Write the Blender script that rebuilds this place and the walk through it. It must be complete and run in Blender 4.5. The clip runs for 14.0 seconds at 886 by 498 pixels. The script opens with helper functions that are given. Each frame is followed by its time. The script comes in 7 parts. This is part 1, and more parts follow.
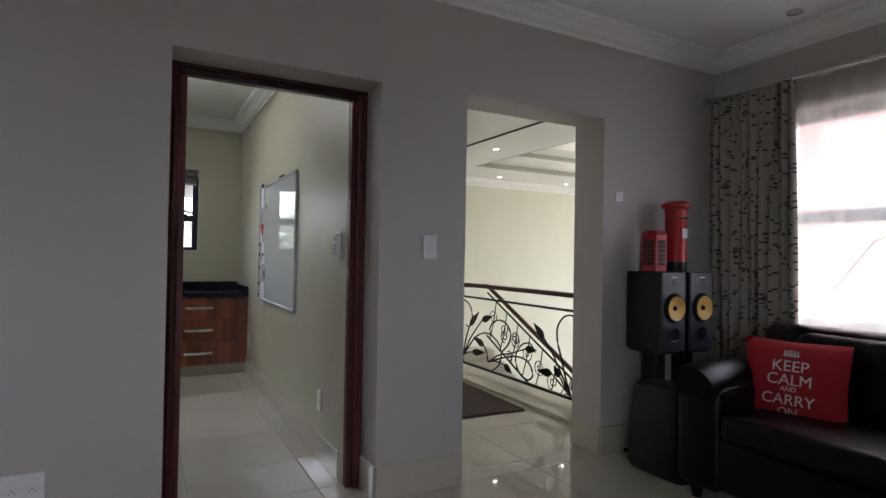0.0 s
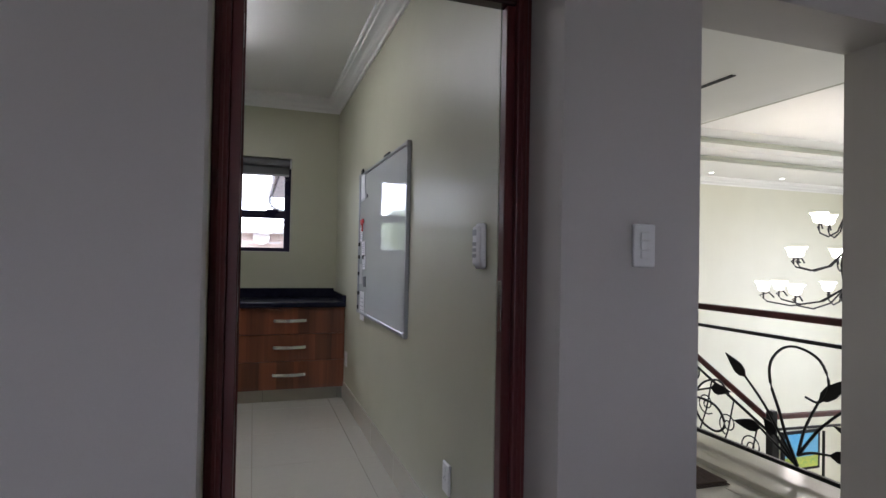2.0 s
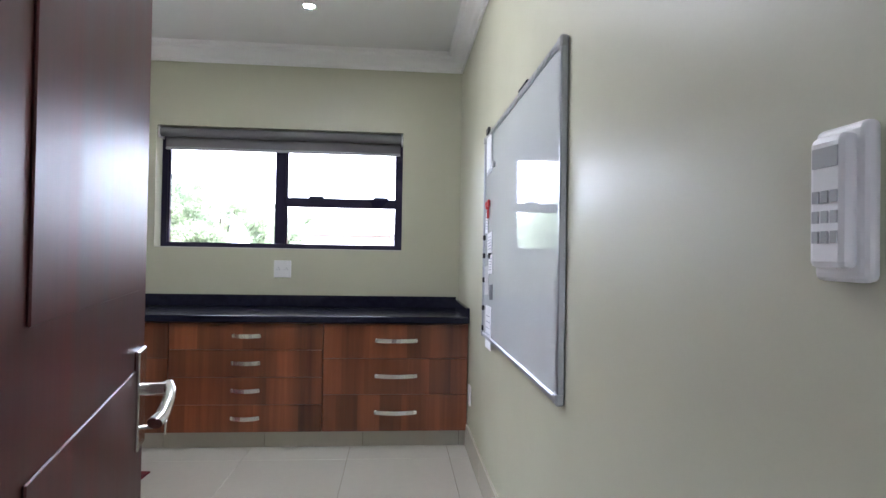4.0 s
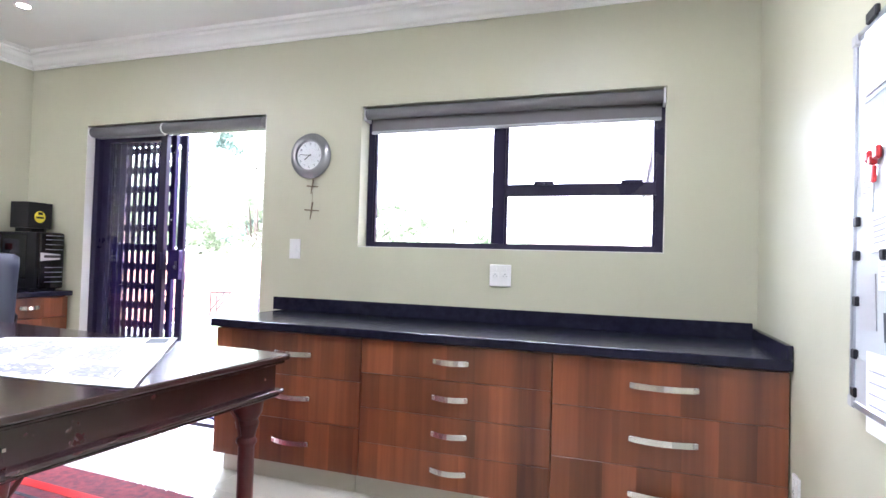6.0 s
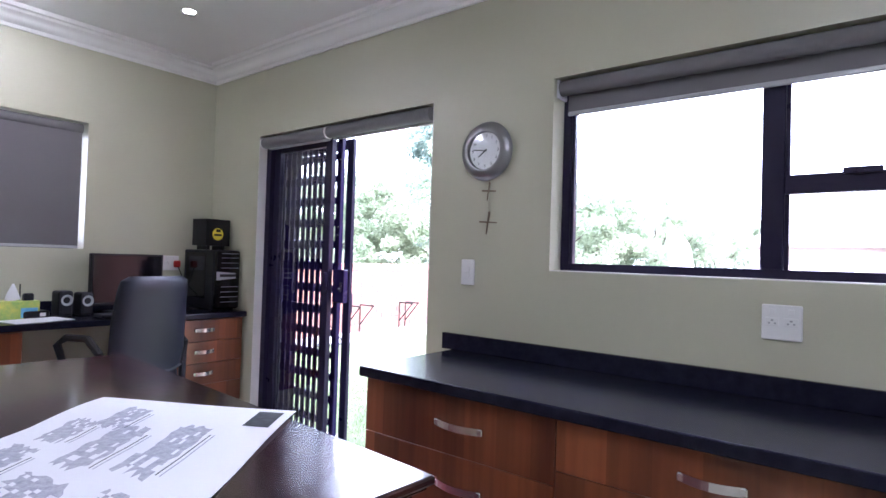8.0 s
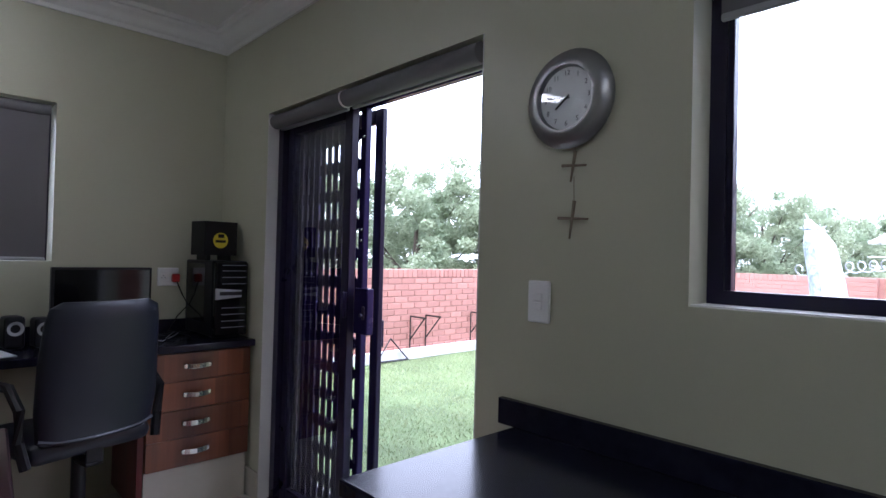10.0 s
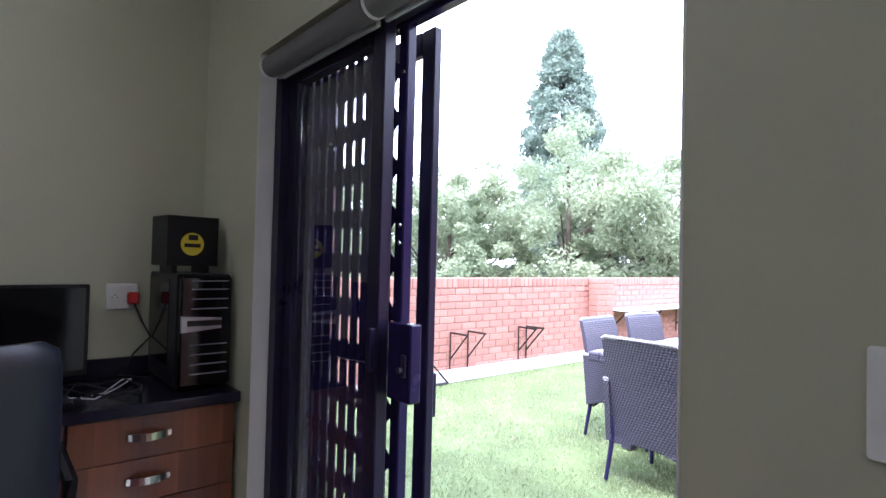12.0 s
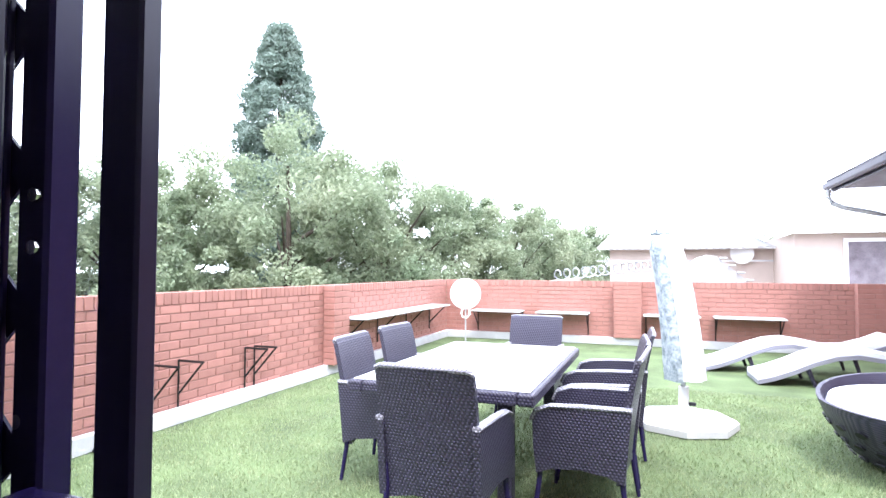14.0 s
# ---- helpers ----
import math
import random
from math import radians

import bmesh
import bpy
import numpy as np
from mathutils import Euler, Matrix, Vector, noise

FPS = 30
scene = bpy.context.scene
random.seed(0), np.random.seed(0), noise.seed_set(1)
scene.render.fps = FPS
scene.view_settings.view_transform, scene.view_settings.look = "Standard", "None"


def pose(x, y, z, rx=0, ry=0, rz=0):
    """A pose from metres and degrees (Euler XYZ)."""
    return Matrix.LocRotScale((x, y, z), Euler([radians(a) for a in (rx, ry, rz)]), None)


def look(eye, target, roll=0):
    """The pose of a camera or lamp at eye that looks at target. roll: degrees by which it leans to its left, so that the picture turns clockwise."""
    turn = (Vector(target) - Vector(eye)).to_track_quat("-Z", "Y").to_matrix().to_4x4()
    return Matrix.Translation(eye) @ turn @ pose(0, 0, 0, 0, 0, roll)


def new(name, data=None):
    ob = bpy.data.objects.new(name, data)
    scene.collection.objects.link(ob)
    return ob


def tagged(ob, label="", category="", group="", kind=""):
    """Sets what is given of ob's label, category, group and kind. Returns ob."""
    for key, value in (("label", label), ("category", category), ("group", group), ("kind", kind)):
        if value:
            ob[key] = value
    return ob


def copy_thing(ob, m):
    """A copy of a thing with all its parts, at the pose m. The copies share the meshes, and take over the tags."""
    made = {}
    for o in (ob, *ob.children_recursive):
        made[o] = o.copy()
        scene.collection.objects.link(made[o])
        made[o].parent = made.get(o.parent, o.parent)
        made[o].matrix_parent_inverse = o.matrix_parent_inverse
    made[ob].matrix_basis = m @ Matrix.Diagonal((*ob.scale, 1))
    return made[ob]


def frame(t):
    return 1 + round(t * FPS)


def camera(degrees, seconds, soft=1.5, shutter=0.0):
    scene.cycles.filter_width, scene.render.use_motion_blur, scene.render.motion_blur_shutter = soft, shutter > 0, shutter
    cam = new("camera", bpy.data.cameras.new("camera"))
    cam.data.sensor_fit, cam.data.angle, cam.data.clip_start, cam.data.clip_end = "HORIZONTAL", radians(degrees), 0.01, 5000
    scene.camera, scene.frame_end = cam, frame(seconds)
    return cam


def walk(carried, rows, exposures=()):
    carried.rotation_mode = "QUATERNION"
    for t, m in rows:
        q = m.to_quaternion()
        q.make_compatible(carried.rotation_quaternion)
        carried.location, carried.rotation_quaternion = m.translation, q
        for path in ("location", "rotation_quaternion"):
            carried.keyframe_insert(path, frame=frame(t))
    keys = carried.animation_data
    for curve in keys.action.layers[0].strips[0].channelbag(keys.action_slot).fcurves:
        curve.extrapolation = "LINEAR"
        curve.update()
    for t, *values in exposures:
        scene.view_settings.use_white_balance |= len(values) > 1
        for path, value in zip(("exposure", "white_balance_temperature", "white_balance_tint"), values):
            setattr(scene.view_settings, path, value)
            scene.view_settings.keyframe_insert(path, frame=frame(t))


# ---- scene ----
cam = camera(77.3, 14.0)
# seconds, eye, target, roll
PATH = [
    (0, (0.134, -0.319, 1.246), (1.088, 1.439, 1.275), 1.0),
    (0.5, (0.208, -0.063, 1.257), (1.078, 1.738, 1.28), 0.9),
    (1, (0.242, 0.218, 1.249), (1.027, 2.057, 1.271), 0.9),
    (1.5, (0.293, 0.534, 1.255), (1.005, 2.403, 1.281), 0.9),
    (2, (0.337, 0.855, 1.253), (0.984, 2.747, 1.281), 1.1),
    (2.5, (0.426, 1.172, 1.25), (1.022, 3.081, 1.274), 0.9),
    (5, (0.665, 2.658, 1.199), (0.395, 4.639, 1.227), 1.3),
    (5.5, (0.574, 2.911, 1.182), (0.1, 4.854, 1.215), 1.4),
    (6, (0.489, 3.103, 1.191), (-0.149, 4.998, 1.238), 1.7),
    (6.5, (0.454, 3.286, 1.227), (-0.381, 5.103, 1.273), 1.8),
    (7, (0.357, 3.479, 1.272), (-0.669, 5.196, 1.302), 1.7),
    (7.5, (0.222, 3.702, 1.293), (-0.938, 5.331, 1.328), 1.9),
    (8, (0.07, 3.906, 1.306), (-1.167, 5.478, 1.343), 1.8),
    (10.5, (-0.734, 4.982, 1.377), (-2.223, 6.316, 1.412), 1.3),
    (11, (-0.983, 5.148, 1.36), (-2.5, 6.45, 1.403), 1.1),
    (11.5, (-1.172, 5.251, 1.375), (-2.708, 6.531, 1.416), 1.1),
    (12, (-1.389, 5.364, 1.391), (-2.915, 6.656, 1.435), 1.4),
    (12.5, (-1.569, 5.478, 1.408), (-3.022, 6.852, 1.458), 1.3),
    (13, (-1.757, 5.59, 1.417), (-2.993, 7.161, 1.476), 1.0),
    (13.5, (-1.971, 5.771, 1.414), (-2.921, 7.53, 1.483), 0.6),
    (14, (-2.121, 5.933, 1.421), (-2.83, 7.801, 1.493), 0.2),
]
EXPOSURES = [(0.0, 1.15, 6100, 17), (1.0, 1.05, 6050, 18), (2.5, 1.3, 5850, 20), (3.8, 2.2, 5700, 19), (5.0, 2.8, 5700, 21), (5.5, 3.15, 5700, 22), (6.5, 3.42, 5600, 24), (7.2, 2.93, 5550, 25), (8.0, 2.28, 5450, 28), (9.3, 1.5, 5450, 22), (10.5, 0.68, 5500, 22), (11.5, 0.85, 5600, 20), (12.0, 1.2, 5600, 21), (12.3, 1.75, 5500, 24), (13.0, 1.75, 5650, 21), (13.5, 0.95, 5850, 17), (14.0, 0.6, 5900, 16)]
walk(cam, [(t, look(eye, target, roll)) for t, eye, target, roll in PATH], EXPOSURES)

# ---- light ----
SUN_ELEVATION, SUN_AZIMUTH = 62.0, 150.0
world = bpy.data.worlds.new("sky")
scene.world = world
world.use_nodes = True
wn, wl = world.node_tree.nodes, world.node_tree.links
wn.clear()
w_out, w_bg, w_sky, w_mix = wn.new("ShaderNodeOutputWorld"), wn.new("ShaderNodeBackground"), wn.new("ShaderNodeTexSky"), wn.new("ShaderNodeMix")
w_sky.sky_type, w_sky.sun_disc = "NISHITA", False
w_sky.sun_elevation, w_sky.sun_rotation = radians(SUN_ELEVATION), radians(SUN_AZIMUTH)
w_sky.air_density, w_sky.dust_density = 1.0, 4.0
w_mix.data_type = "RGBA"
w_mix.inputs["Factor"].default_value = 0.75
w_mix.inputs["B"].default_value = (17.0, 17.6, 18.6, 1)
wl.new(w_sky.outputs[0], w_mix.inputs["A"])
wl.new(w_mix.outputs["Result"], w_bg.inputs["Color"])
w_bg.inputs["Strength"].default_value = 0.26
wl.new(w_bg.outputs[0], w_out.inputs[0])
sun = new("sun", bpy.data.lights.new("sun", "SUN"))
sun.data.energy, sun.data.angle, sun.data.color = 3.4, radians(14), (1.0, 0.96, 0.9)
az, el = radians(SUN_AZIMUTH), radians(SUN_ELEVATION)
sun.matrix_world = look((math.sin(az) * math.cos(el) * 30, math.cos(az) * math.cos(el) * 30, math.sin(el) * 30), (0, 0, 0))


def area_light(name, eye, target, w, h, power, color=(1, 1, 1), spread=180):
    lamp = new(name, bpy.data.lights.new(name, "AREA"))
    lamp.data.shape, lamp.data.size, lamp.data.size_y = "RECTANGLE", w, h
    lamp.data.energy, lamp.data.color, lamp.data.spread = power, color, radians(spread)
    lamp.matrix_world = look(eye, target)
    return lamp


def spot_light(name, eye, power, color=(1, 0.93, 0.82), angle=100):
    lamp = new(name, bpy.data.lights.new(name, "SPOT"))
    lamp.data.energy, lamp.data.color, lamp.data.spot_size, lamp.data.spot_blend = power, color, radians(angle), 0.6
    lamp.data.shadow_soft_size = 0.08
    lamp.matrix_world = look(eye, (eye[0], eye[1], 0))
    return lamp


# daylight through the lounge window
area_light("window_sky_lounge", (3.98, 0.9, 1.5), (0, 0.9, 1.2), 1.5, 1.25, 0.6, (0.93, 0.97, 1.0))
# added fill lamp in an unseen south opening, brightens the lounge's north wall
area_light("lounge_south_fill", (-1.0, -2.72, 1.5), (-1.0, 0, 1.2), 0.9, 1.25, 1.7, (0.96, 0.97, 1.0))
# lamps of the study and the stair hall
for fx in (0.07, -3.2):
    area_light("study_fitting_light", (fx, 4.3, 2.59), (fx, 4.3, 0), 0.2, 1.1, 2.2 if fx > 0 else 0.15, (0.97, 1.0, 0.96))
spot_light("study_downlight_light", (-3.2, 5.3, 2.66), 0.5)
area_light("hall_daylight", (11.1, 4.8, 0.8), (4, 4.8, 0.3), 3.1, 2.7, 41, (1, 0.99, 0.96))
for lx, ly in ((3.4, 6.8), (4.6, 6.8), (5.8, 6.8)):
    spot_light("hall_downlight_light", (lx, ly, 2.6), 1.5)


# ---- materials ----
def rgba(c):
    return (c[0], c[1], c[2], 1)


def material(name, color, rough=0.5, metal=0.0, vary=0.06, scale=3.0, grain=60.0, bump=0.05, coat=0.0, second=None, rand=0.0, rough_vary=0.08, depth=0.002, spec=0.5):
    """A principled material with a broad and a fine variation of colour, roughness and relief, in object metres."""
    m = bpy.data.materials.new(name)
    m.use_nodes = True
    n, l = m.node_tree.nodes, m.node_tree.links
    p = n["Principled BSDF"]
    p.inputs["Metallic"].default_value = metal
    p.inputs["Specular IOR Level"].default_value = spec
    p.inputs["Coat Weight"].default_value = coat
    p.inputs["Coat Roughness"].default_value = 0.08
    geo = n.new("ShaderNodeNewGeometry")
    broad, fine = n.new("ShaderNodeTexNoise"), n.new("ShaderNodeTexNoise")
    for t, sc in ((broad, scale), (fine, grain)):
        t.inputs["Scale"].default_value, t.inputs["Detail"].default_value = sc, 4
        l.new(geo.outputs["Position"], t.inputs["Vector"])
    mix = n.new("ShaderNodeMix")
    mix.data_type = "RGBA"
    other = second or tuple(min(1, c * (1 - 2.2 * vary)) for c in color)
    mix.inputs["A"].default_value, mix.inputs["B"].default_value = rgba(color), rgba(other)
    ramp = n.new("ShaderNodeMapRange")
    ramp.inputs["From Min"].default_value, ramp.inputs["From Max"].default_value = 0.3, 0.7
    add = n.new("ShaderNodeMath")
    add.operation = "MULTIPLY_ADD"
    add.inputs[1].default_value = 0.35
    l.new(fine.outputs["Fac"], add.inputs[0])
    half = n.new("ShaderNodeMath")
    half.operation = "MULTIPLY_ADD"
    half.inputs[1].default_value, half.inputs[2].default_value = 0.65, 0.0
    l.new(broad.outputs["Fac"], half.inputs[0])
    l.new(half.outputs[0], add.inputs[2])
    l.new(add.outputs[0], ramp.inputs["Value"])
    l.new(ramp.outputs[0], mix.inputs["Factor"])
    last = mix.outputs["Result"]
    if rand:
        info, hsv, mr = n.new("ShaderNodeObjectInfo"), n.new("ShaderNodeHueSaturation"), n.new("ShaderNodeMapRange")
        l.new(info.outputs["Random"], mr.inputs["Value"])
        mr.inputs["To Min"].default_value, mr.inputs["To Max"].default_value = 1 - rand, 1 + rand
        l.new(mr.outputs[0], hsv.inputs["Value"])
        l.new(last, hsv.inputs["Color"])
        last = hsv.outputs[0]
    l.new(last, p.inputs["Base Color"])
    rr = n.new("ShaderNodeMapRange")
    rr.inputs["To Min"].default_value, rr.inputs["To Max"].default_value = max(0.02, rough - rough_vary), min(1, rough + rough_vary)
    l.new(broad.outputs["Fac"], rr.inputs["Value"])
    l.new(rr.outputs[0], p.inputs["Roughness"])
    if bump:
        b = n.new("ShaderNodeBump")
        b.inputs["Strength"].default_value, b.inputs["Distance"].default_value = bump, depth
        l.new(fine.outputs["Fac"], b.inputs["Height"])
        l.new(b.outputs[0], p.inputs["Normal"])
    return m


def wood(name, dark, light, rough=0.35, axis="Z", scale=1.0, coat=0.2, rand=0.0, planks=0.0):
    """Grained wood: streaks stretched along one axis."""
    m = bpy.data.materials.new(name)
    m.use_nodes = True
    n, l = m.node_tree.nodes, m.node_tree.links
    p = n["Principled BSDF"]
    p.inputs["Coat Weight"].default_value, p.inputs["Coat Roughness"].default_value = coat, 0.12
    geo, mp = n.new("ShaderNodeNewGeometry"), n.new("ShaderNodeMapping")
    s = {"X": (0.6, 14, 14), "Y": (14, 0.6, 14), "Z": (14, 14, 0.6)}[axis]
    mp.inputs["Scale"].default_value = [v * scale for v in s]
    l.new(geo.outputs["Position"], mp.inputs["Vector"])
    if rand:
        info, comb = n.new("ShaderNodeObjectInfo"), n.new("ShaderNodeCombineXYZ")
        mul = n.new("ShaderNodeMath")
        mul.operation = "MULTIPLY"
        mul.inputs[1].default_value = 40
        l.new(info.outputs["Random"], mul.inputs[0])
        l.new(mul.outputs[0], comb.inputs[0])
        l.new(comb.outputs[0], mp.inputs["Location"])
    a, b = n.new("ShaderNodeTexNoise"), n.new("ShaderNodeTexNoise")
    a.inputs["Scale"].default_value, a.inputs["Detail"].default_value = 0.7, 6
    b.inputs["Scale"].default_value, b.inputs["Detail"].default_value = 6, 3
    l.new(mp.outputs[0], a.inputs["Vector"])
    l.new(mp.outputs[0], b.inputs["Vector"])
    add, ramp, mix = n.new("ShaderNodeMath"), n.new("ShaderNodeMapRange"), n.new("ShaderNodeMix")
    add.operation = "MULTIPLY_ADD"
    add.inputs[1].default_value = 0.25
    l.new(b.outputs["Fac"], add.inputs[0])
    l.new(a.outputs["Fac"], add.inputs[2])
    ramp.inputs["From Min"].default_value, ramp.inputs["From Max"].default_value = 0.42, 0.82
    l.new(add.outputs[0], ramp.inputs["Value"])
    mix.data_type = "RGBA"
    mix.inputs["A"].default_value, mix.inputs["B"].default_value = rgba(dark), rgba(light)
    l.new(ramp.outputs[0], mix.inputs["Factor"])
    last = mix.outputs["Result"]
    if planks:
        # glued-up strips of unlike tone, laid afresh on every drawer front
        sep, info, noi, hsv, tone = n.new("ShaderNodeSeparateXYZ"), n.new("ShaderNodeObjectInfo"), n.new("ShaderNodeTexWhiteNoise"), n.new("ShaderNodeHueSaturation"), n.new("ShaderNodeMapRange")
        along, step, cell = n.new("ShaderNodeMath"), n.new("ShaderNodeMath"), n.new("ShaderNodeMath")
        l.new(geo.outputs["Position"], sep.inputs[0])
        along.operation, step.operation, cell.operation = "ADD", "MULTIPLY_ADD", "FLOOR"
        l.new(sep.outputs[0], along.inputs[0])
        l.new(sep.outputs[1], along.inputs[1])
        shift = n.new("ShaderNodeMath")
        shift.operation = "MULTIPLY"
        shift.inputs[1].default_value = 97.0
        l.new(info.outputs["Random"], shift.inputs[0])
        l.new(along.outputs[0], step.inputs[0])
        step.inputs[1].default_value = planks
        l.new(shift.outputs[0], step.inputs[2])
        l.new(step.outputs[0], cell.inputs[0])
        noi.noise_dimensions = "1D"
        l.new(cell.outputs[0], noi.inputs["W"])
        l.new(noi.outputs["Value"], tone.inputs["Value"])
        tone.inputs["To Min"].default_value, tone.inputs["To Max"].default_value = 0.62, 1.35
        l.new(tone.outputs[0], hsv.inputs["Value"])
        l.new(last, hsv.inputs["Color"])
        last = hsv.outputs[0]
    l.new(last, p.inputs["Base Color"])
    rr = n.new("ShaderNodeMapRange")
    rr.inputs["To Min"].default_value, rr.inputs["To Max"].default_value = rough - 0.08, rough + 0.1
    l.new(a.outputs["Fac"], rr.inputs["Value"])
    l.new(rr.outputs[0], p.inputs["Roughness"])
    bp = n.new("ShaderNodeBump")
    bp.inputs["Strength"].default_value, bp.inputs["Distance"].default_value = 0.06, 0.001
    l.new(b.outputs["Fac"], bp.inputs["Height"])
    l.new(bp.outputs[0], p.inputs["Normal"])
    return m


def glow(name, color, strength):
    m = bpy.data.materials.new(name)
    m.use_nodes = True
    p = m.node_tree.nodes["Principled BSDF"]
    p.inputs["Base Color"].default_value = rgba(color)
    p.inputs["Emission Color"].default_value, p.inputs["Emission Strength"].default_value = rgba(color), strength
    return m


def glass(name, color=(1, 1, 1), rough=0.0):
    m = bpy.data.materials.new(name)
    m.use_nodes = True
    p = m.node_tree.nodes["Principled BSDF"]
    p.inputs["Base Color"].default_value = rgba(color)
    p.inputs["Transmission Weight"].default_value, p.inputs["Roughness"].default_value, p.inputs["IOR"].default_value = 1.0, rough, 1.45
    return m


def weave(name, dark, light, su=90.0, sv=60.0):
    """Woven synthetic rattan: strands over and under."""
    m = bpy.data.materials.new(name)
    m.use_nodes = True
    n, l = m.node_tree.nodes, m.node_tree.links
    p = n["Principled BSDF"]
    p.inputs["Roughness"].default_value = 0.38
    tc = n.new("ShaderNodeTexCoord")
    sep = n.new("ShaderNodeSeparateXYZ")
    l.new(tc.outputs["Object"], sep.inputs[0])

    def op(kind, x, y=None):
        q = n.new("ShaderNodeMath")
        q.operation = kind
        for i, v in enumerate((x, y)):
            if v is None:
                continue
            if isinstance(v, (int, float)):
                q.inputs[i].default_value = v
            else:
                l.new(v, q.inputs[i])
        return q.outputs[0]
    u = op("MULTIPLY", op("ADD", sep.outputs[0], sep.outputs[1]), su * math.pi)
    w = op("MULTIPLY", sep.outputs[2], sv * math.pi)
    hgt = op("ADD", op("MULTIPLY", op("MULTIPLY", op("SINE", u), op("SINE", w)), 0.5), op("MULTIPLY", op("ABSOLUTE", op("SINE", w)), 0.5))
    mr = n.new("ShaderNodeMapRange")
    mr.inputs["From Min"].default_value, mr.inputs["From Max"].default_value = -0.2, 0.8
    l.new(hgt, mr.inputs["Value"])
    mix = n.new("ShaderNodeMix")
    mix.data_type = "RGBA"
    mix.inputs["A"].default_value, mix.inputs["B"].default_value = rgba(dark), rgba(light)
    l.new(mr.outputs[0], mix.inputs["Factor"])
    l.new(mix.outputs["Result"], p.inputs["Base Color"])
    bp = n.new("ShaderNodeBump")
    bp.inputs["Strength"].default_value, bp.inputs["Distance"].default_value = 0.9, 0.004
    l.new(hgt, bp.inputs["Height"])
    l.new(bp.outputs[0], p.inputs["Normal"])
    return m


def curtain_cloth():
    """Cream cloth printed with dark newspaper-like blocks and rows of lettering."""
    m = material("printed_curtain", (0.42, 0.39, 0.34), 0.9, vary=0.03, grain=500, bump=0.25)
    n, l = m.node_tree.nodes, m.node_tree.links
    p = n["Principled BSDF"]
    base = p.inputs["Base Color"].links[0].from_socket
    uv, mp, vor, noi = n.new("ShaderNodeTexCoord"), n.new("ShaderNodeMapping"), n.new("ShaderNodeTexVoronoi"), n.new("ShaderNodeTexWhiteNoise")
    mp.inputs["Scale"].default_value = (27, 58, 1)
    l.new(uv.outputs["UV"], mp.inputs["Vector"])
    vor.distance, vor.inputs["Scale"].default_value, vor.inputs["Randomness"].default_value = "CHEBYCHEV", 1.0, 0.7
    l.new(mp.outputs[0], vor.inputs["Vector"])
    l.new(vor.outputs["Color"], noi.inputs["Vector"])
    gt, lt, mul, mix = n.new("ShaderNodeMath"), n.new("ShaderNodeMath"), n.new("ShaderNodeMath"), n.new("ShaderNodeMix")
    gt.operation, lt.operation, mul.operation, mix.data_type = "GREATER_THAN", "LESS_THAN", "MULTIPLY", "RGBA"
    gt.inputs[1].default_value, lt.inputs[1].default_value = 0.62, 0.36
    l.new(noi.outputs["Value"], gt.inputs[0])
    l.new(vor.outputs["Distance"], lt.inputs[0])
    l.new(gt.outputs[0], mul.inputs[0])
    l.new(lt.outputs[0], mul.inputs[1])
    l.new(mul.outputs[0], mix.inputs["Factor"])
    l.new(base, mix.inputs["A"])
    mix.inputs["B"].default_value = (0.07, 0.06, 0.055, 1)
    l.new(mix.outputs["Result"], p.inputs["Base Color"])
    return m


def sheer_cloth(name, color, clear):
    m = bpy.data.materials.new(name)
    m.use_nodes = True
    n, l = m.node_tree.nodes, m.node_tree.links
    out = n["Material Output"]
    tl, tp, df, m1, m2 = n.new("ShaderNodeBsdfTranslucent"), n.new("ShaderNodeBsdfTransparent"), n.new("ShaderNodeBsdfDiffuse"), n.new("ShaderNodeMixShader"), n.new("ShaderNodeMixShader")
    tl.inputs[0].default_value = df.inputs[0].default_value = rgba(color)
    m1.inputs[0].default_value, m2.inputs[0].default_value = 0.3, clear
    l.new(tl.outputs[0], m1.inputs[1])
    l.new(df.outputs[0], m1.inputs[2])
    l.new(m1.outputs[0], m2.inputs[1])
    l.new(tp.outputs[0], m2.inputs[2])
    l.new(m2.outputs[0], out.inputs[0])
    return m


def leafy(name, dark, light):
    """Thin leaves that let some light through."""
    m = material(name, dark, 0.5, vary=0.35, scale=0.45, grain=5, bump=0.0, second=light)
    n, l = m.node_tree.nodes, m.node_tree.links
    p = n["Principled BSDF"]
    tr, mix = n.new("ShaderNodeBsdfTranslucent"), n.new("ShaderNodeMixShader")
    l.new(p.inputs["Base Color"].links[0].from_socket, tr.inputs[0])
    mix.inputs[0].default_value = 0.42
    l.new(p.outputs[0], mix.inputs[1])
    l.new(tr.outputs[0], mix.inputs[2])
    l.new(mix.outputs[0], n["Material Output"].inputs[0])
    return m


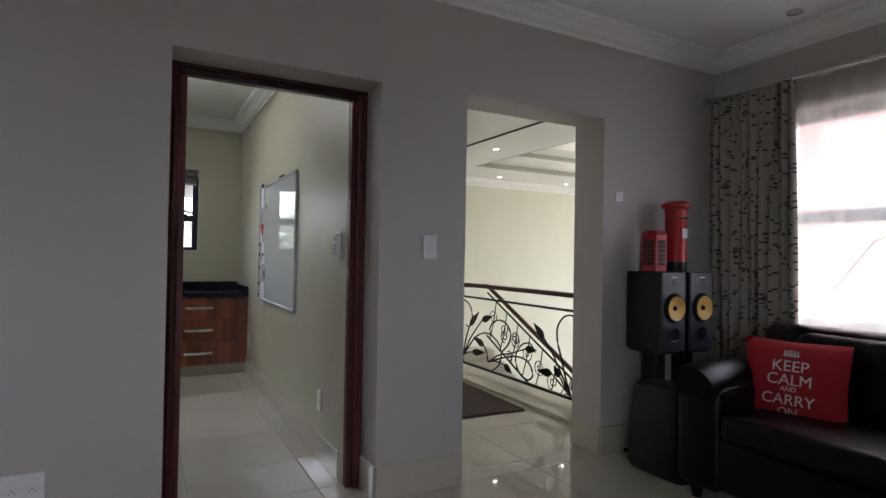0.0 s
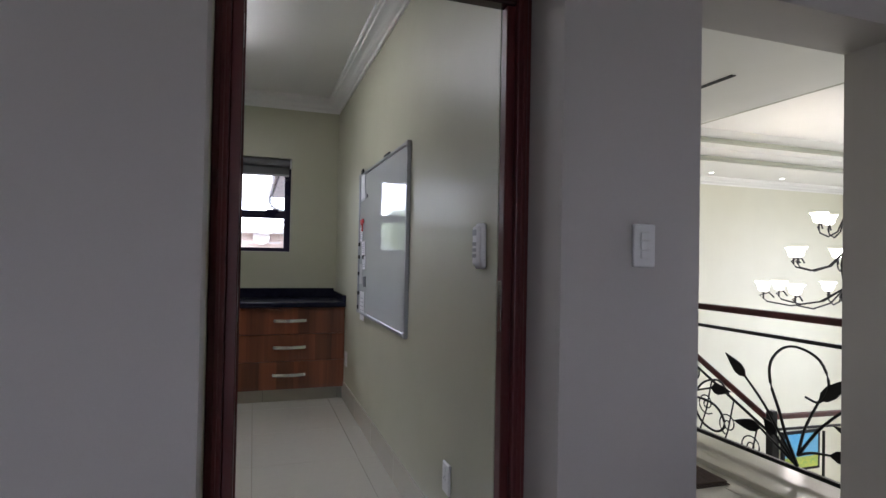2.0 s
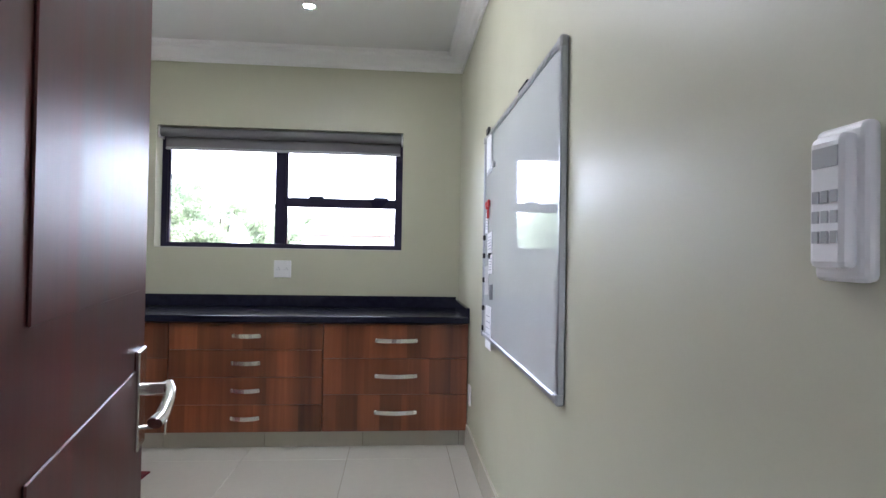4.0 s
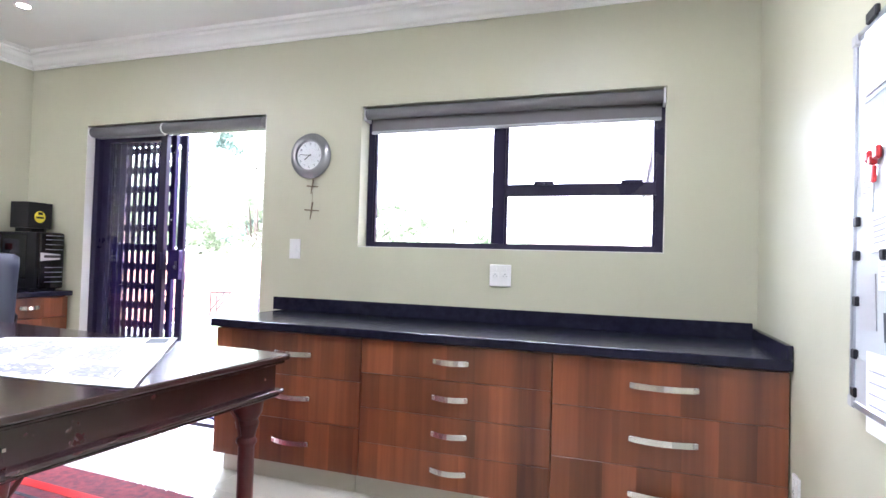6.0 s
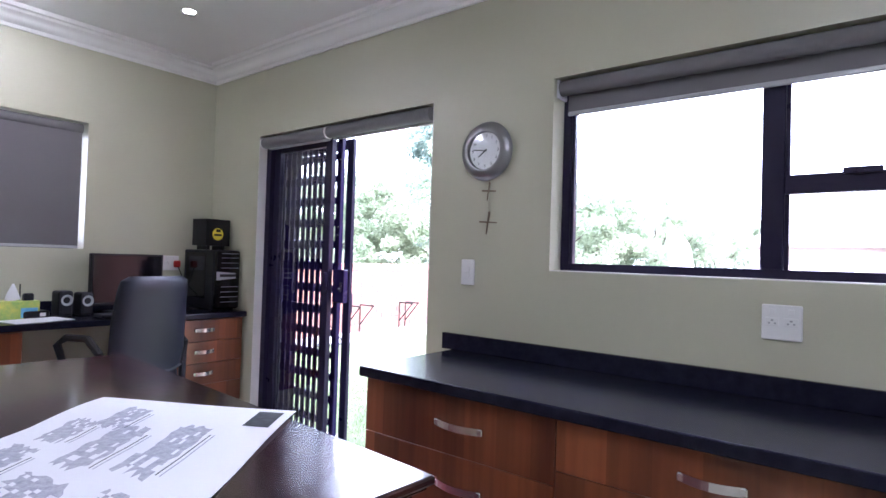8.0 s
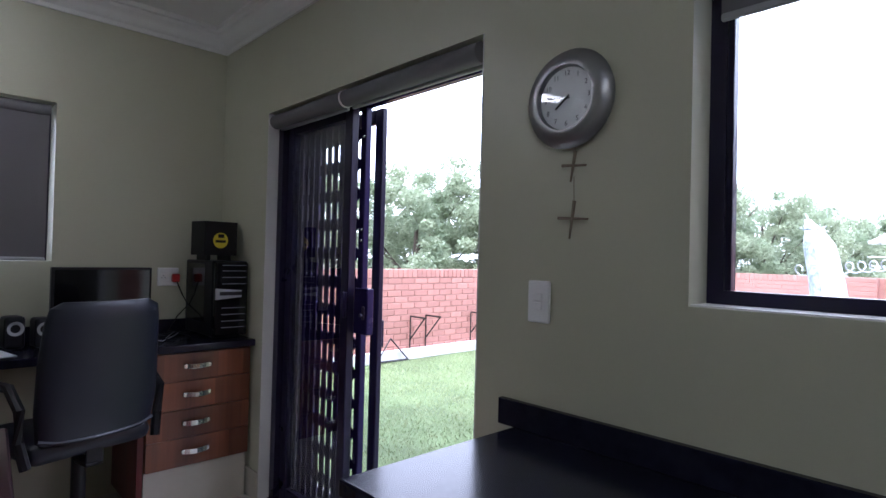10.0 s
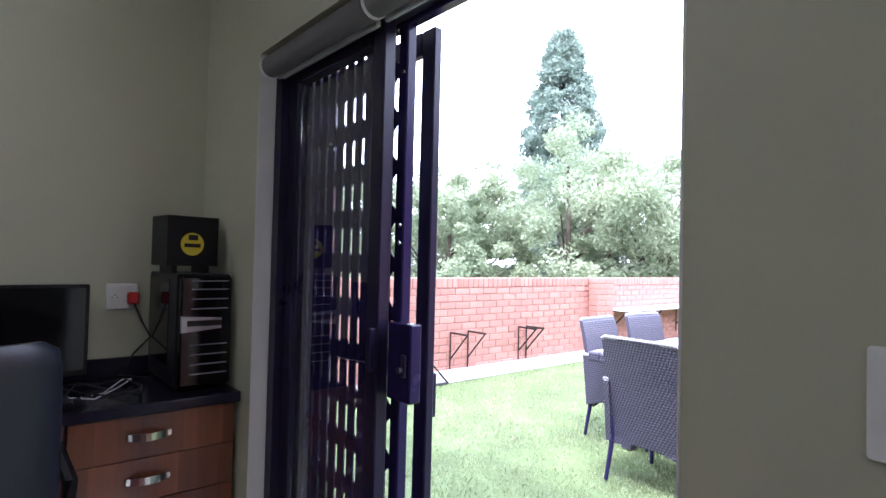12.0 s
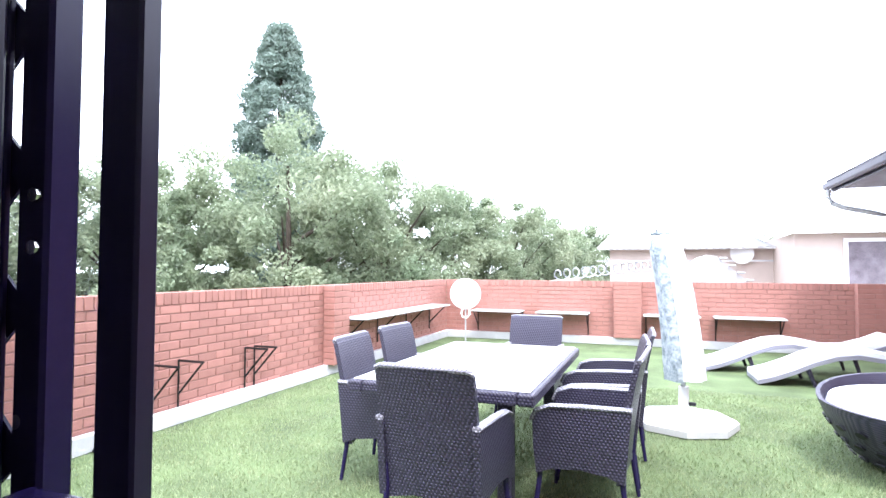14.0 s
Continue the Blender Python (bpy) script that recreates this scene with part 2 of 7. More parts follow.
M = dict(
    lounge_wall=material("lounge_wall_paint", (0.50, 0.475, 0.46), 0.6, vary=0.02, grain=220, bump=0.12),
    study_wall=material("study_wall_paint", (0.50, 0.497, 0.372), 0.41, vary=0.02, grain=180, bump=0.06),
    hall_wall=material("hall_wall_paint", (0.66, 0.655, 0.54), 0.5, vary=0.02, grain=180, bump=0.05),
    ceiling=material("ceiling_paint", (0.78, 0.78, 0.76), 0.7, vary=0.01, grain=140, bump=0.05),
    cornice=material("cornice_paint", (0.82, 0.82, 0.80), 0.55, vary=0.01, grain=140, bump=0.02),
    white_paint=material("reveal_paint", (0.72, 0.71, 0.69), 0.5, vary=0.02, grain=160, bump=0.06),
    tile=material("porcelain_tile", (0.56, 0.54, 0.47), 0.025, vary=0.03, scale=1.2, grain=30, bump=0.0, rand=0.015, rough_vary=0.015),
    skirting=material("skirting_tile", (0.55, 0.52, 0.44), 0.15, vary=0.03, scale=1.2, grain=30, bump=0.0, rand=0.02, rough_vary=0.04),
    grout=material("tile_grout", (0.28, 0.26, 0.22), 0.9, grain=300),
    mahogany=wood("mahogany", (0.06, 0.010, 0.010), (0.13, 0.022, 0.022), 0.42, "Z", coat=0.0),
    mahogany_x=wood("mahogany_table", (0.018, 0.008, 0.010), (0.05, 0.017, 0.018), 0.2, "X", coat=0.6),
    veneer=wood("drawer_veneer", (0.075, 0.018, 0.008), (0.26, 0.080, 0.030), 0.32, "Z", scale=0.5, coat=0.25, planks=7.5),
    granite=material("black_granite", (0.006, 0.006, 0.016), 0.2, spec=0.2, vary=0.2, scale=25, grain=420, bump=0.0, second=(0.018, 0.018, 0.032), rough_vary=0.05),
    chrome=material("brushed_chrome", (0.75, 0.74, 0.72), 0.22, 1.0, vary=0.03, bump=0.02),
    clock_steel=material("satin_clock_steel", (0.33, 0.33, 0.34), 0.38, 0.9, vary=0.05, grain=240, bump=0.04),
    dark_alu=material("bronze_aluminium", (0.018, 0.014, 0.040), 0.3, 0.0, vary=0.1, bump=0.02, spec=0.3),
    gate=material("gate_paint", (0.020, 0.014, 0.065), 0.25, 0.0, vary=0.1, bump=0.02, spec=0.25),
    blind=material("blind_fabric", (0.16, 0.155, 0.16), 0.75, vary=0.04, grain=500, bump=0.15),
    plastic=material("white_plastic", (0.78, 0.78, 0.78), 0.3, vary=0.01, bump=0.0),
    grey_plastic=material("grey_plastic", (0.40, 0.41, 0.42), 0.35, vary=0.02, bump=0.0),
    black=material("black_plastic", (0.008, 0.008, 0.011), 0.42, spec=0.3, vary=0.1, bump=0.03),
    gloss_black=material("gloss_black", (0.005, 0.005, 0.007), 0.1, vary=0.1, bump=0.0, spec=0.3),
    board=material("whiteboard_enamel", (0.60, 0.64, 0.65), 0.04, vary=0.02, bump=0.0, rough_vary=0.02),
    board_frame=material("board_aluminium", (0.42, 0.44, 0.48), 0.35, 0.8, vary=0.03, bump=0.02),
    paper=material("paper", (0.80, 0.81, 0.84), 0.7, vary=0.02, grain=120, bump=0.03),
    ink=material("faint_ink", (0.24, 0.25, 0.32), 0.8, vary=0.25, scale=60, grain=200, bump=0.0, second=(0.55, 0.56, 0.62)),
    dark_ink=material("dark_ink", (0.04, 0.05, 0.06), 0.6, vary=0.3, scale=40, bump=0.0),
    red=material("red_paint", (0.50, 0.02, 0.02), 0.4, vary=0.08, bump=0.05),
    yellow=material("yellow_print", (0.75, 0.62, 0.03), 0.5, vary=0.02, bump=0.0),
    leather=material("black_leather", (0.005, 0.004, 0.005), 0.36, spec=0.2, vary=0.15, scale=5, grain=90, bump=0.35, depth=0.003),
    chair_leather=material("chair_leather", (0.008, 0.010, 0.020), 0.40, vary=0.1, scale=5, grain=160, bump=0.2),
    cushion=material("red_cushion_fabric", (0.40, 0.015, 0.02), 0.85, vary=0.06, grain=400, bump=0.3),
    fabric_white=material("white_print", (0.70, 0.68, 0.66), 0.8, vary=0.02, bump=0.0),
    speaker_baffle=material("speaker_baffle", (0.014, 0.017, 0.028), 0.4, spec=0.3, vary=0.1, bump=0.02),
    cone=material("woven_cone", (0.62, 0.36, 0.07), 0.5, vary=0.1, grain=300, bump=0.1),
    iron=material("wrought_iron", (0.012, 0.012, 0.014), 0.4, 0.4, vary=0.1, bump=0.1),
    rug=material("red_rug", (0.22, 0.02, 0.025), 0.95, vary=0.3, scale=30, grain=200, bump=0.5, second=(0.05, 0.012, 0.02)),
    brown_rug=material("brown_rug", (0.10, 0.065, 0.05), 0.95, vary=0.3, scale=60, grain=300, bump=0.6, second=(0.035, 0.022, 0.018)),
    brick=material("face_brick", (0.37, 0.175, 0.14), 0.85, vary=0.08, scale=9, grain=180, bump=0.4, rand=0.13),
    mortar=material("brick_mortar", (0.37, 0.215, 0.18), 0.95, vary=0.1, grain=200, bump=0.3),
    concrete=material("painted_concrete", (0.60, 0.60, 0.60), 0.85, vary=0.12, scale=4, grain=90, bump=0.3),
    turf=material("turf_base", (0.14, 0.20, 0.08), 0.95, vary=0.3, scale=2.0, grain=160, bump=0.5, depth=0.01),
    blade=material("turf_blade", (0.20, 0.28, 0.12), 0.7, vary=0.25, scale=3, grain=70, bump=0.0, second=(0.30, 0.34, 0.19)),
    rattan=weave("rattan_weave", (0.010, 0.009, 0.018), (0.050, 0.045, 0.082)),
    rattan_light=weave("rattan_pale", (0.10, 0.10, 0.12), (0.36, 0.36, 0.42)),
    leaf=leafy("leaves", (0.19, 0.26, 0.155), (0.35, 0.385, 0.25)),
    leaf_dark=leafy("conifer_leaves", (0.15, 0.215, 0.175), (0.24, 0.30, 0.245)),
    bark=material("bark", (0.09, 0.07, 0.05), 0.95, vary=0.3, scale=6, grain=40, bump=0.8, depth=0.02),
    glass=glass("window_glass", (0.96, 0.98, 0.98)),
    frosted=glow("lit_glass", (1.0, 0.93, 0.80), 4.0),
    lamp=glow("lamp_face", (1.0, 0.98, 0.92), 8.0),
    umbrella_cover=material("white_cover", (0.72, 0.74, 0.77), 0.55, vary=0.03, scale=8, bump=0.2),
    umbrella_print=material("blue_grey_cover", (0.05, 0.085, 0.10), 0.5, vary=0.3, scale=16, grain=45, bump=0.3, second=(0.55, 0.60, 0.62)),
    ground=material("far_ground", (0.14, 0.13, 0.08), 0.95, vary=0.3, scale=0.2, grain=4),
    metal_roof=material("pale_roof", (0.55, 0.55, 0.54), 0.5, vary=0.06, bump=0.1),
    pale_wall=material("pale_plaster", (0.56, 0.47, 0.41), 0.8, vary=0.05, bump=0.2),
    dusk_pane=material("grey_lilac_pane", (0.26, 0.24, 0.27), 0.08, vary=0.3, scale=3, bump=0.0),
    beige=material("straw", (0.22, 0.17, 0.12), 0.8, vary=0.15),
    curtain=curtain_cloth(), sheer=sheer_cloth("sheer_voile", (0.85, 0.84, 0.80), 0.58), mesh_cloth=sheer_cloth("blind_screen", (0.30, 0.29, 0.30), 0.12),
    brick_joined=material("face_brick_joined", (0.37, 0.175, 0.14), 0.85, vary=0.10, scale=7, grain=180, bump=0.4),
    # opaque pale colour stands in for the sky mirrored in the table glass
    sky_pale_glass=material("sky_pale_glass", (0.68, 0.70, 0.72), 0.06, vary=0.05, bump=0.0, rough_vary=0.02, coat=0.5),
    dark_roof=material("roof_tiles", (0.16, 0.15, 0.17), 0.8, vary=0.2, scale=6, bump=0.4),
    coffer_trim=material("coffer_trim_paint", (0.34, 0.35, 0.29), 0.6, vary=0.03),
    blue_print=material("blue_picture", (0.05, 0.30, 0.60), 0.4, vary=0.2, scale=3, bump=0.0, second=(0.20, 0.50, 0.70)),
    green_print=material("green_carton", (0.20, 0.42, 0.12), 0.5, vary=0.2, scale=25, bump=0.0, second=(0.65, 0.60, 0.10)),
)


# ---- mesh helpers ----
class Mesher:
    """Collects shapes into one bmesh."""

    def __init__(self):
        self.bm = bmesh.new()

    def box(self, x0, y0, z0, x1, y1, z1, bevel=0.0, m=None, seg=1):
        r = bmesh.ops.create_cube(self.bm, size=1.0)
        vs = r["verts"]
        c, d = Vector(((x0 + x1) / 2, (y0 + y1) / 2, (z0 + z1) / 2)), Vector((abs(x1 - x0), abs(y1 - y0), abs(z1 - z0)))
        for v in vs:
            v.co = Vector((v.co.x * d.x, v.co.y * d.y, v.co.z * d.z)) + c
        if bevel:
            es = {e for v in vs for e in v.link_edges}
            r2 = bmesh.ops.bevel(self.bm, geom=list(es), offset=min(bevel, min(d) * 0.45), segments=seg, affect="EDGES", profile=0.5)
            vs = list({v for f in r2["faces"] for v in f.verts})
        if m is not None:
            bmesh.ops.transform(self.bm, matrix=m, verts=vs)
        return self

    def rings(self, rings, closed=True, cap=True):
        """Skins rings of points, each ring the same length."""
        bv = [[self.bm.verts.new(p) for p in ring] for ring in rings]
        k = len(bv[0])
        for a, b in zip(bv, bv[1:]):
            for i in range(k if closed else k - 1):
                j = (i + 1) % k
                self.bm.faces.new((a[i], a[j], b[j], b[i]))
        if cap and closed:
            self.bm.faces.new(list(reversed(bv[0])))
            self.bm.faces.new(bv[-1])
        return self

    def lathe(self, profile, seg=16, center=(0, 0, 0), m=None, cap=True):
        """Turns (radius, z) pairs round an upright axis."""
        c = Vector(center)
        rings = [[c + Vector((r * math.cos(2 * math.pi * i / seg), r * math.sin(2 * math.pi * i / seg), z)) for i in range(seg)] for r, z in profile]
        if m is not None:
            rings = [[m @ p for p in ring] for ring in rings]
        return self.rings(rings, True, cap)

    def tube(self, points, r, seg=6, taper=None, flat=1.0):
        """A round bar along points."""
        pts = [Vector(p) for p in points]
        out = []
        for i, p in enumerate(pts):
            t = (pts[min(i + 1, len(pts) - 1)] - pts[max(i - 1, 0)]).normalized()
            up = Vector((0, 0, 1)) if abs(t.z) < 0.95 else Vector((0, 1, 0))
            a = t.cross(up).normalized()
            b = a.cross(t).normalized()
            rr = r if taper is None else r + (taper - r) * i / (len(pts) - 1)
            out.append([p + a * rr * math.cos(2 * math.pi * k / seg) + b * rr * flat * math.sin(2 * math.pi * k / seg) for k in range(seg)])
        return self.rings(out)

    def prism(self, outline, axis, a, b):
        """An outline of 2D points extruded along an axis from a to b."""
        def put(u, v, w):
            return {"x": (w, u, v), "y": (u, w, v), "z": (u, v, w)}[axis]
        self.rings([[put(u, v, a) for u, v in outline], [put(u, v, b) for u, v in outline]])
        return self


def finish(name, mesher, mat, smooth=False):
    bm = mesher.bm if isinstance(mesher, Mesher) else mesher
    bmesh.ops.recalc_face_normals(bm, faces=bm.faces)
    me = bpy.data.meshes.new(name)
    bm.to_mesh(me)
    bm.free()
    me.materials.append(mat)
    if smooth:
        me.shade_smooth()
        me.set_sharp_from_angle(angle=radians(40))
    return me


def part(name, mesher, mat, parent, label="", smooth=False):
    ob = new(name, finish(name, mesher, mat, smooth))
    ob.parent = parent
    return tagged(ob, label)


def thing(name, label, category, loc=(0, 0, 0), rz=0.0, group="", kind="", rx=0.0, ry=0.0):
    ob = new(name)
    ob.empty_display_size = 0.1
    ob.matrix_world = pose(*loc, rx, ry, rz)
    return tagged(ob, label, category, group, kind)


def single(name, mesher, mat, label, category, loc=(0, 0, 0), rz=0.0, group="", smooth=False, kind=""):
    ob = new(name, finish(name, mesher, mat, smooth))
    ob.matrix_world = pose(*loc, 0, 0, rz)
    return tagged(ob, label, category, group, kind)


def structure(name, mesher, mat, label="", smooth=False, category=""):
    ob = new(name, finish(name, mesher, mat, smooth))
    return tagged(ob, label, category, kind="structure")


# ---- the house ----
FLOOR = 0.045


def wall_with_holes(name, axis, at0, at1, u0, u1, z0, z1, holes, mat, label):
    """A wall between two planes, with rectangular holes (u0, u1, z0, z1), as one mesh of thick blocks."""
    b = Mesher()
    us = sorted({u0, u1, *[h[0] for h in holes], *[h[1] for h in holes]})
    for a, c in zip(us, us[1:]):
        zs = [z0]
        for h in sorted((h for h in holes if h[0] < (a + c) / 2 < h[1]), key=lambda h: h[2]):
            zs += [h[2], h[3]]
        zs.append(z1)
        for lo, hi in zip(zs[::2], zs[1::2]):
            if hi - lo > 0.002:
                if axis == "y":
                    b.box(a, at0, lo, c, at1, hi)
                else:
                    b.box(at0, a, lo, at1, c, hi)
    bmesh.ops.remove_doubles(b.bm, verts=b.bm.verts, dist=0.0005)
    return structure(name, b, mat, label, category="wall")


# lounge side faces of the wall shared with the study and the stair hall
wall_with_holes("wall_lounge_north", "y", 2.229, 2.36, -3.0, 3.83, 0, 3.0, [(0.225, 1.160, -0.02, 2.105), (1.650, 2.645, -0.02, 2.125)], M["lounge_wall"], "plain off-white painted wall with a doorway and an open archway")
wall_with_holes("wall_study_south", "y", 2.36, 2.49, -4.06, 1.160, 0, 3.0, [(0.225, 1.160, -0.02, 2.105)], M["study_wall"], "plain pale green painted wall of the study")
wall_with_holes("wall_hall_south", "y", 2.36, 2.49, 1.160, 3.83, 0, 3.0, [(1.650, 2.645, -0.02, 2.125)], M["lounge_wall"], "plain off-white wall of the stair hall")
wall_with_holes("wall_lounge_east", "x", 3.70, 3.95, -2.6, 2.229, 0, 3.0, [(0.18, 1.83, 0.85, 2.2)], M["lounge_wall"], "off-white wall with a bright curtained window")
wall_with_holes("wall_lounge_west", "x", -3.0, -2.8, -2.6, 2.229, 0, 3.0, [], M["lounge_wall"], "plain off-white wall")
# the opening is unseen, added to hold the south fill lamp
wall_with_holes("wall_lounge_south", "y", -2.8, -2.6, -3.0, 3.95, 0, 3.0, [(-1.5, -0.5, 0.85, 2.15)], M["lounge_wall"], "plain off-white wall")
wall_with_holes("wall_study_east", "x", 1.08, 1.20, 2.49, 6.13, 0, 3.0, [], M["study_wall"], "plain pale green wall that carries the whiteboard")
wall_with_holes("wall_hall_west", "x", 1.20, 1.33, 2.49, 6.13, 0, 3.0, [], M["hall_wall"], "plain cream wall of the stair hall")
wall_with_holes("wall_study_west", "x", -4.20, -3.93, 2.49, 6.13, 0, 3.0, [(3.9, 5.27, 1.30, 2.11)], M["study_wall"], "pale green wall with a window behind a grey roller blind")
SW = [(-1.078, 0.655, 1.268, 2.128), (-3.335, -1.768, -0.02, 2.122)]
wall_with_holes("wall_study_north", "y", 6.13, 6.28, -4.20, 1.33, 0, 3.0, SW, M["study_wall"], "pale green wall with a wide window and a sliding door")
wall_with_holes("wall_house_north", "y", 6.28, 6.47, -4.20, 1.33, -0.3, 3.0, [(-1.12, 0.70, 1.24, 2.24), (-3.335, -1.768, -0.02, 2.26)], M["brick"], "red face-brick outer skin of the house")


def cornice(name, x0, y0, x1, y1, z, mat=None):
    """A stepped and coved ceiling cornice all round a room, mitred at the corners; z is its lower edge."""
    prof = [(0.0, 0.0), (0.014, 0.0), (0.018, 0.02), (0.03, 0.026), (0.042, 0.05), (0.06, 0.068), (0.085, 0.078), (0.09, 0.092), (0.11, 0.096), (0.112, 0.12)]
    b = Mesher()
    corners = [(x0, y0, 1, 1), (x1, y0, -1, 1), (x1, y1, -1, -1), (x0, y1, 1, -1)]
    rings = [[(cx + sx * d, cy + sy * d, z + h) for d, h in prof] for cx, cy, sx, sy in corners]
    rings.append(rings[0])
    b.rings(rings, closed=False, cap=False)
    bmesh.ops.remove_doubles(b.bm, verts=b.bm.verts, dist=0.0001)
    return structure(name, b, mat or M["cornice"], "white moulded ceiling cornice", smooth=True, category="cornice")


structure("ceiling_lounge", Mesher().box(-3.0, -2.8, 2.70, 3.95, 2.229, 2.82), M["ceiling"], "white plastered ceiling", category="ceiling")
structure("ceiling_study", Mesher().box(-4.2, 2.49, 2.70, 1.08, 6.13, 2.82), M["ceiling"], "white plastered ceiling", category="ceiling")
cornice("cornice_study", -3.93, 2.49, 1.08, 6.13, 2.58)
cornice("cornice_lounge", -2.8, -2.6, 3.70, 2.229, 2.58)
structure("roof_slab", Mesher().box(-4.4, -3.0, 3.0, 4.15, 2.36, 3.2).box(-4.4, 2.36, 3.0, 11.4, 6.7, 3.2).box(1.2, 6.7, 3.0, 11.4, 8.2, 3.2), M["white_paint"], "plain roof slab", category="roof")
structure("floor_slab", Mesher().box(-4.2, -2.8, -0.3, 2.9, 6.34, -0.022).box(2.9, -2.8, -0.3, 3.95, 2.49, -0.022).box(1.2, 6.34, -0.3, 2.9, 7.92, -0.022), M["grout"], "grout bed under the floor tiles", category="floor").location.z = FLOOR


# stair hall: void, far walls, coffered ceiling
structure("wall_hall_north", Mesher().box(1.2, 7.92, -3.2, 11.2, 8.1, 3.4), M["hall_wall"], "tall cream wall of the stair hall", category="wall")
wall_with_holes("wall_hall_east", "x", 11.0, 11.2, 2.49, 7.92, -3.2, 3.4, [(3.2, 6.4, -0.6, 2.2)], M["hall_wall"], "tall cream wall with a high window")
structure("wall_hall_side", Mesher().box(1.2, 6.47, -3.2, 1.33, 7.92, 3.4), M["hall_wall"], "cream wall of the stair hall", category="wall")
structure("wall_hall_below", Mesher().box(3.97, 2.36, -3.2, 11.2, 2.49, 3.4), M["hall_wall"], "tall cream wall beside the stairs", category="wall")
structure("wall_hall_outside", Mesher().box(3.97, 2.232, -3.2, 11.2, 2.36, 3.4), M["brick"], "red face-brick wall outside the lounge window", category="wall")
structure("wall_landing_face", Mesher().box(3.05, 2.49, -3.2, 3.28, 7.92, -0.31), M["hall_wall"], "cream wall under the landing", category="wall")
structure("landing", Mesher().box(2.9, 2.49, -0.3, 3.30, 7.92, 0.075, 0.004), M["skirting"], "raised tiled kerb along the edge of the landing", category="kerb")
structure("floor_below", Mesher().box(1.2, 2.2, -3.3, 11.2, 8.1, -3.2), M["tile"], "pale tiled floor of the storey below", category="floor")
b = Mesher()
b.box(1.2, 2.49, 2.62, 4.5, 7.92, 2.80).box(4.5, 6.8, 2.62, 11.0, 7.92, 2.80).box(9.6, 2.49, 2.62, 11.0, 6.8, 2.80).box(4.5, 2.49, 2.62, 9.6, 3.3, 2.80)
b.box(4.5, 6.5, 2.80, 9.6, 6.8, 2.98).box(4.5, 3.3, 2.80, 4.8, 6.5, 2.98).box(9.3, 3.3, 2.80, 9.6, 6.5, 2.98).box(4.8, 3.3, 2.80, 9.3, 3.6, 2.98)
b.box(4.4, 3.2, 2.98, 9.7, 6.9, 3.05)
structure("ceiling_hall", b, M["ceiling"], "white stepped coffered ceiling", category="ceiling")
b = Mesher()
for zz, ins in ((2.625, 0.0), (2.79, 0.3)):
    b.box(4.5 + ins, 6.74 - ins, zz, 9.6 - ins, 6.80 - ins, zz + 0.06, 0.01).box(4.5 + ins, 3.3 + ins, zz, 4.56 + ins, 6.74 - ins, zz + 0.06, 0.01)
structure("coffer_trim", b, M["coffer_trim"], "grey-green moulded trim of the coffer", category="moulding")
cornice("cornice_hall", 1.33, 2.49, 11.0, 7.92, 2.50)
single("air_vent", Mesher().box(3.60, 3.98, 2.612, 3.612, 6.6, 2.622).box(3.628, 3.98, 2.612, 3.64, 6.6, 2.622), M["black"], "long double-slot black air vent in the ceiling", "vent")


# ---- terrace and surroundings ----
structure("patio_slab", Mesher().box(-6.5, 6.47, -0.3, 1.2, 17.3, -0.012).box(1.2, 8.1, -0.3, 6.0, 17.3, -0.012), M["turf"], "green artificial turf on the roof terrace", category="turf")
structure("ground", Mesher().box(-400, -400, -3.6, 400, 600, -3.4), M["ground"], "dry garden ground far below the terrace", category="ground")


def floor_tiles(prefix, x0, y0, x1, y1, px, py, ox, oy, mat, label, skip=None):
    """Square floor tiles, each its own piece, on a shared mesh where whole."""
    root = structure(prefix, Mesher().box(x0, y0, -0.02, x1, y1, -0.008), M["grout"], label, category="floor")
    root.location.z = FLOOR
    meshes = {}
    gx, gy = ox + math.floor((x0 - ox) / px) * px, oy + math.floor((y0 - oy) / py) * py
    ys = gy
    while ys < y1 - 0.01:
        xs = gx
        while xs < x1 - 0.01:
            a, c, d, e = max(xs, x0), min(xs + px, x1), max(ys, y0), min(ys + py, y1)
            if c - a > 0.02 and e - d > 0.02 and not (skip and skip((a + c) / 2, (d + e) / 2)):
                w, h = round(c - a, 3), round(e - d, 3)
                if (w, h) not in meshes:
                    meshes[w, h] = finish("tile", Mesher().box(0.001, 0.001, -0.01, w - 0.001, h - 0.001, 0.0, 0.0012), mat)
                t = new("tile", meshes[w, h])
                t.location = (a, d, 0)
                t.parent = root
            xs += px
        ys += py
    return root


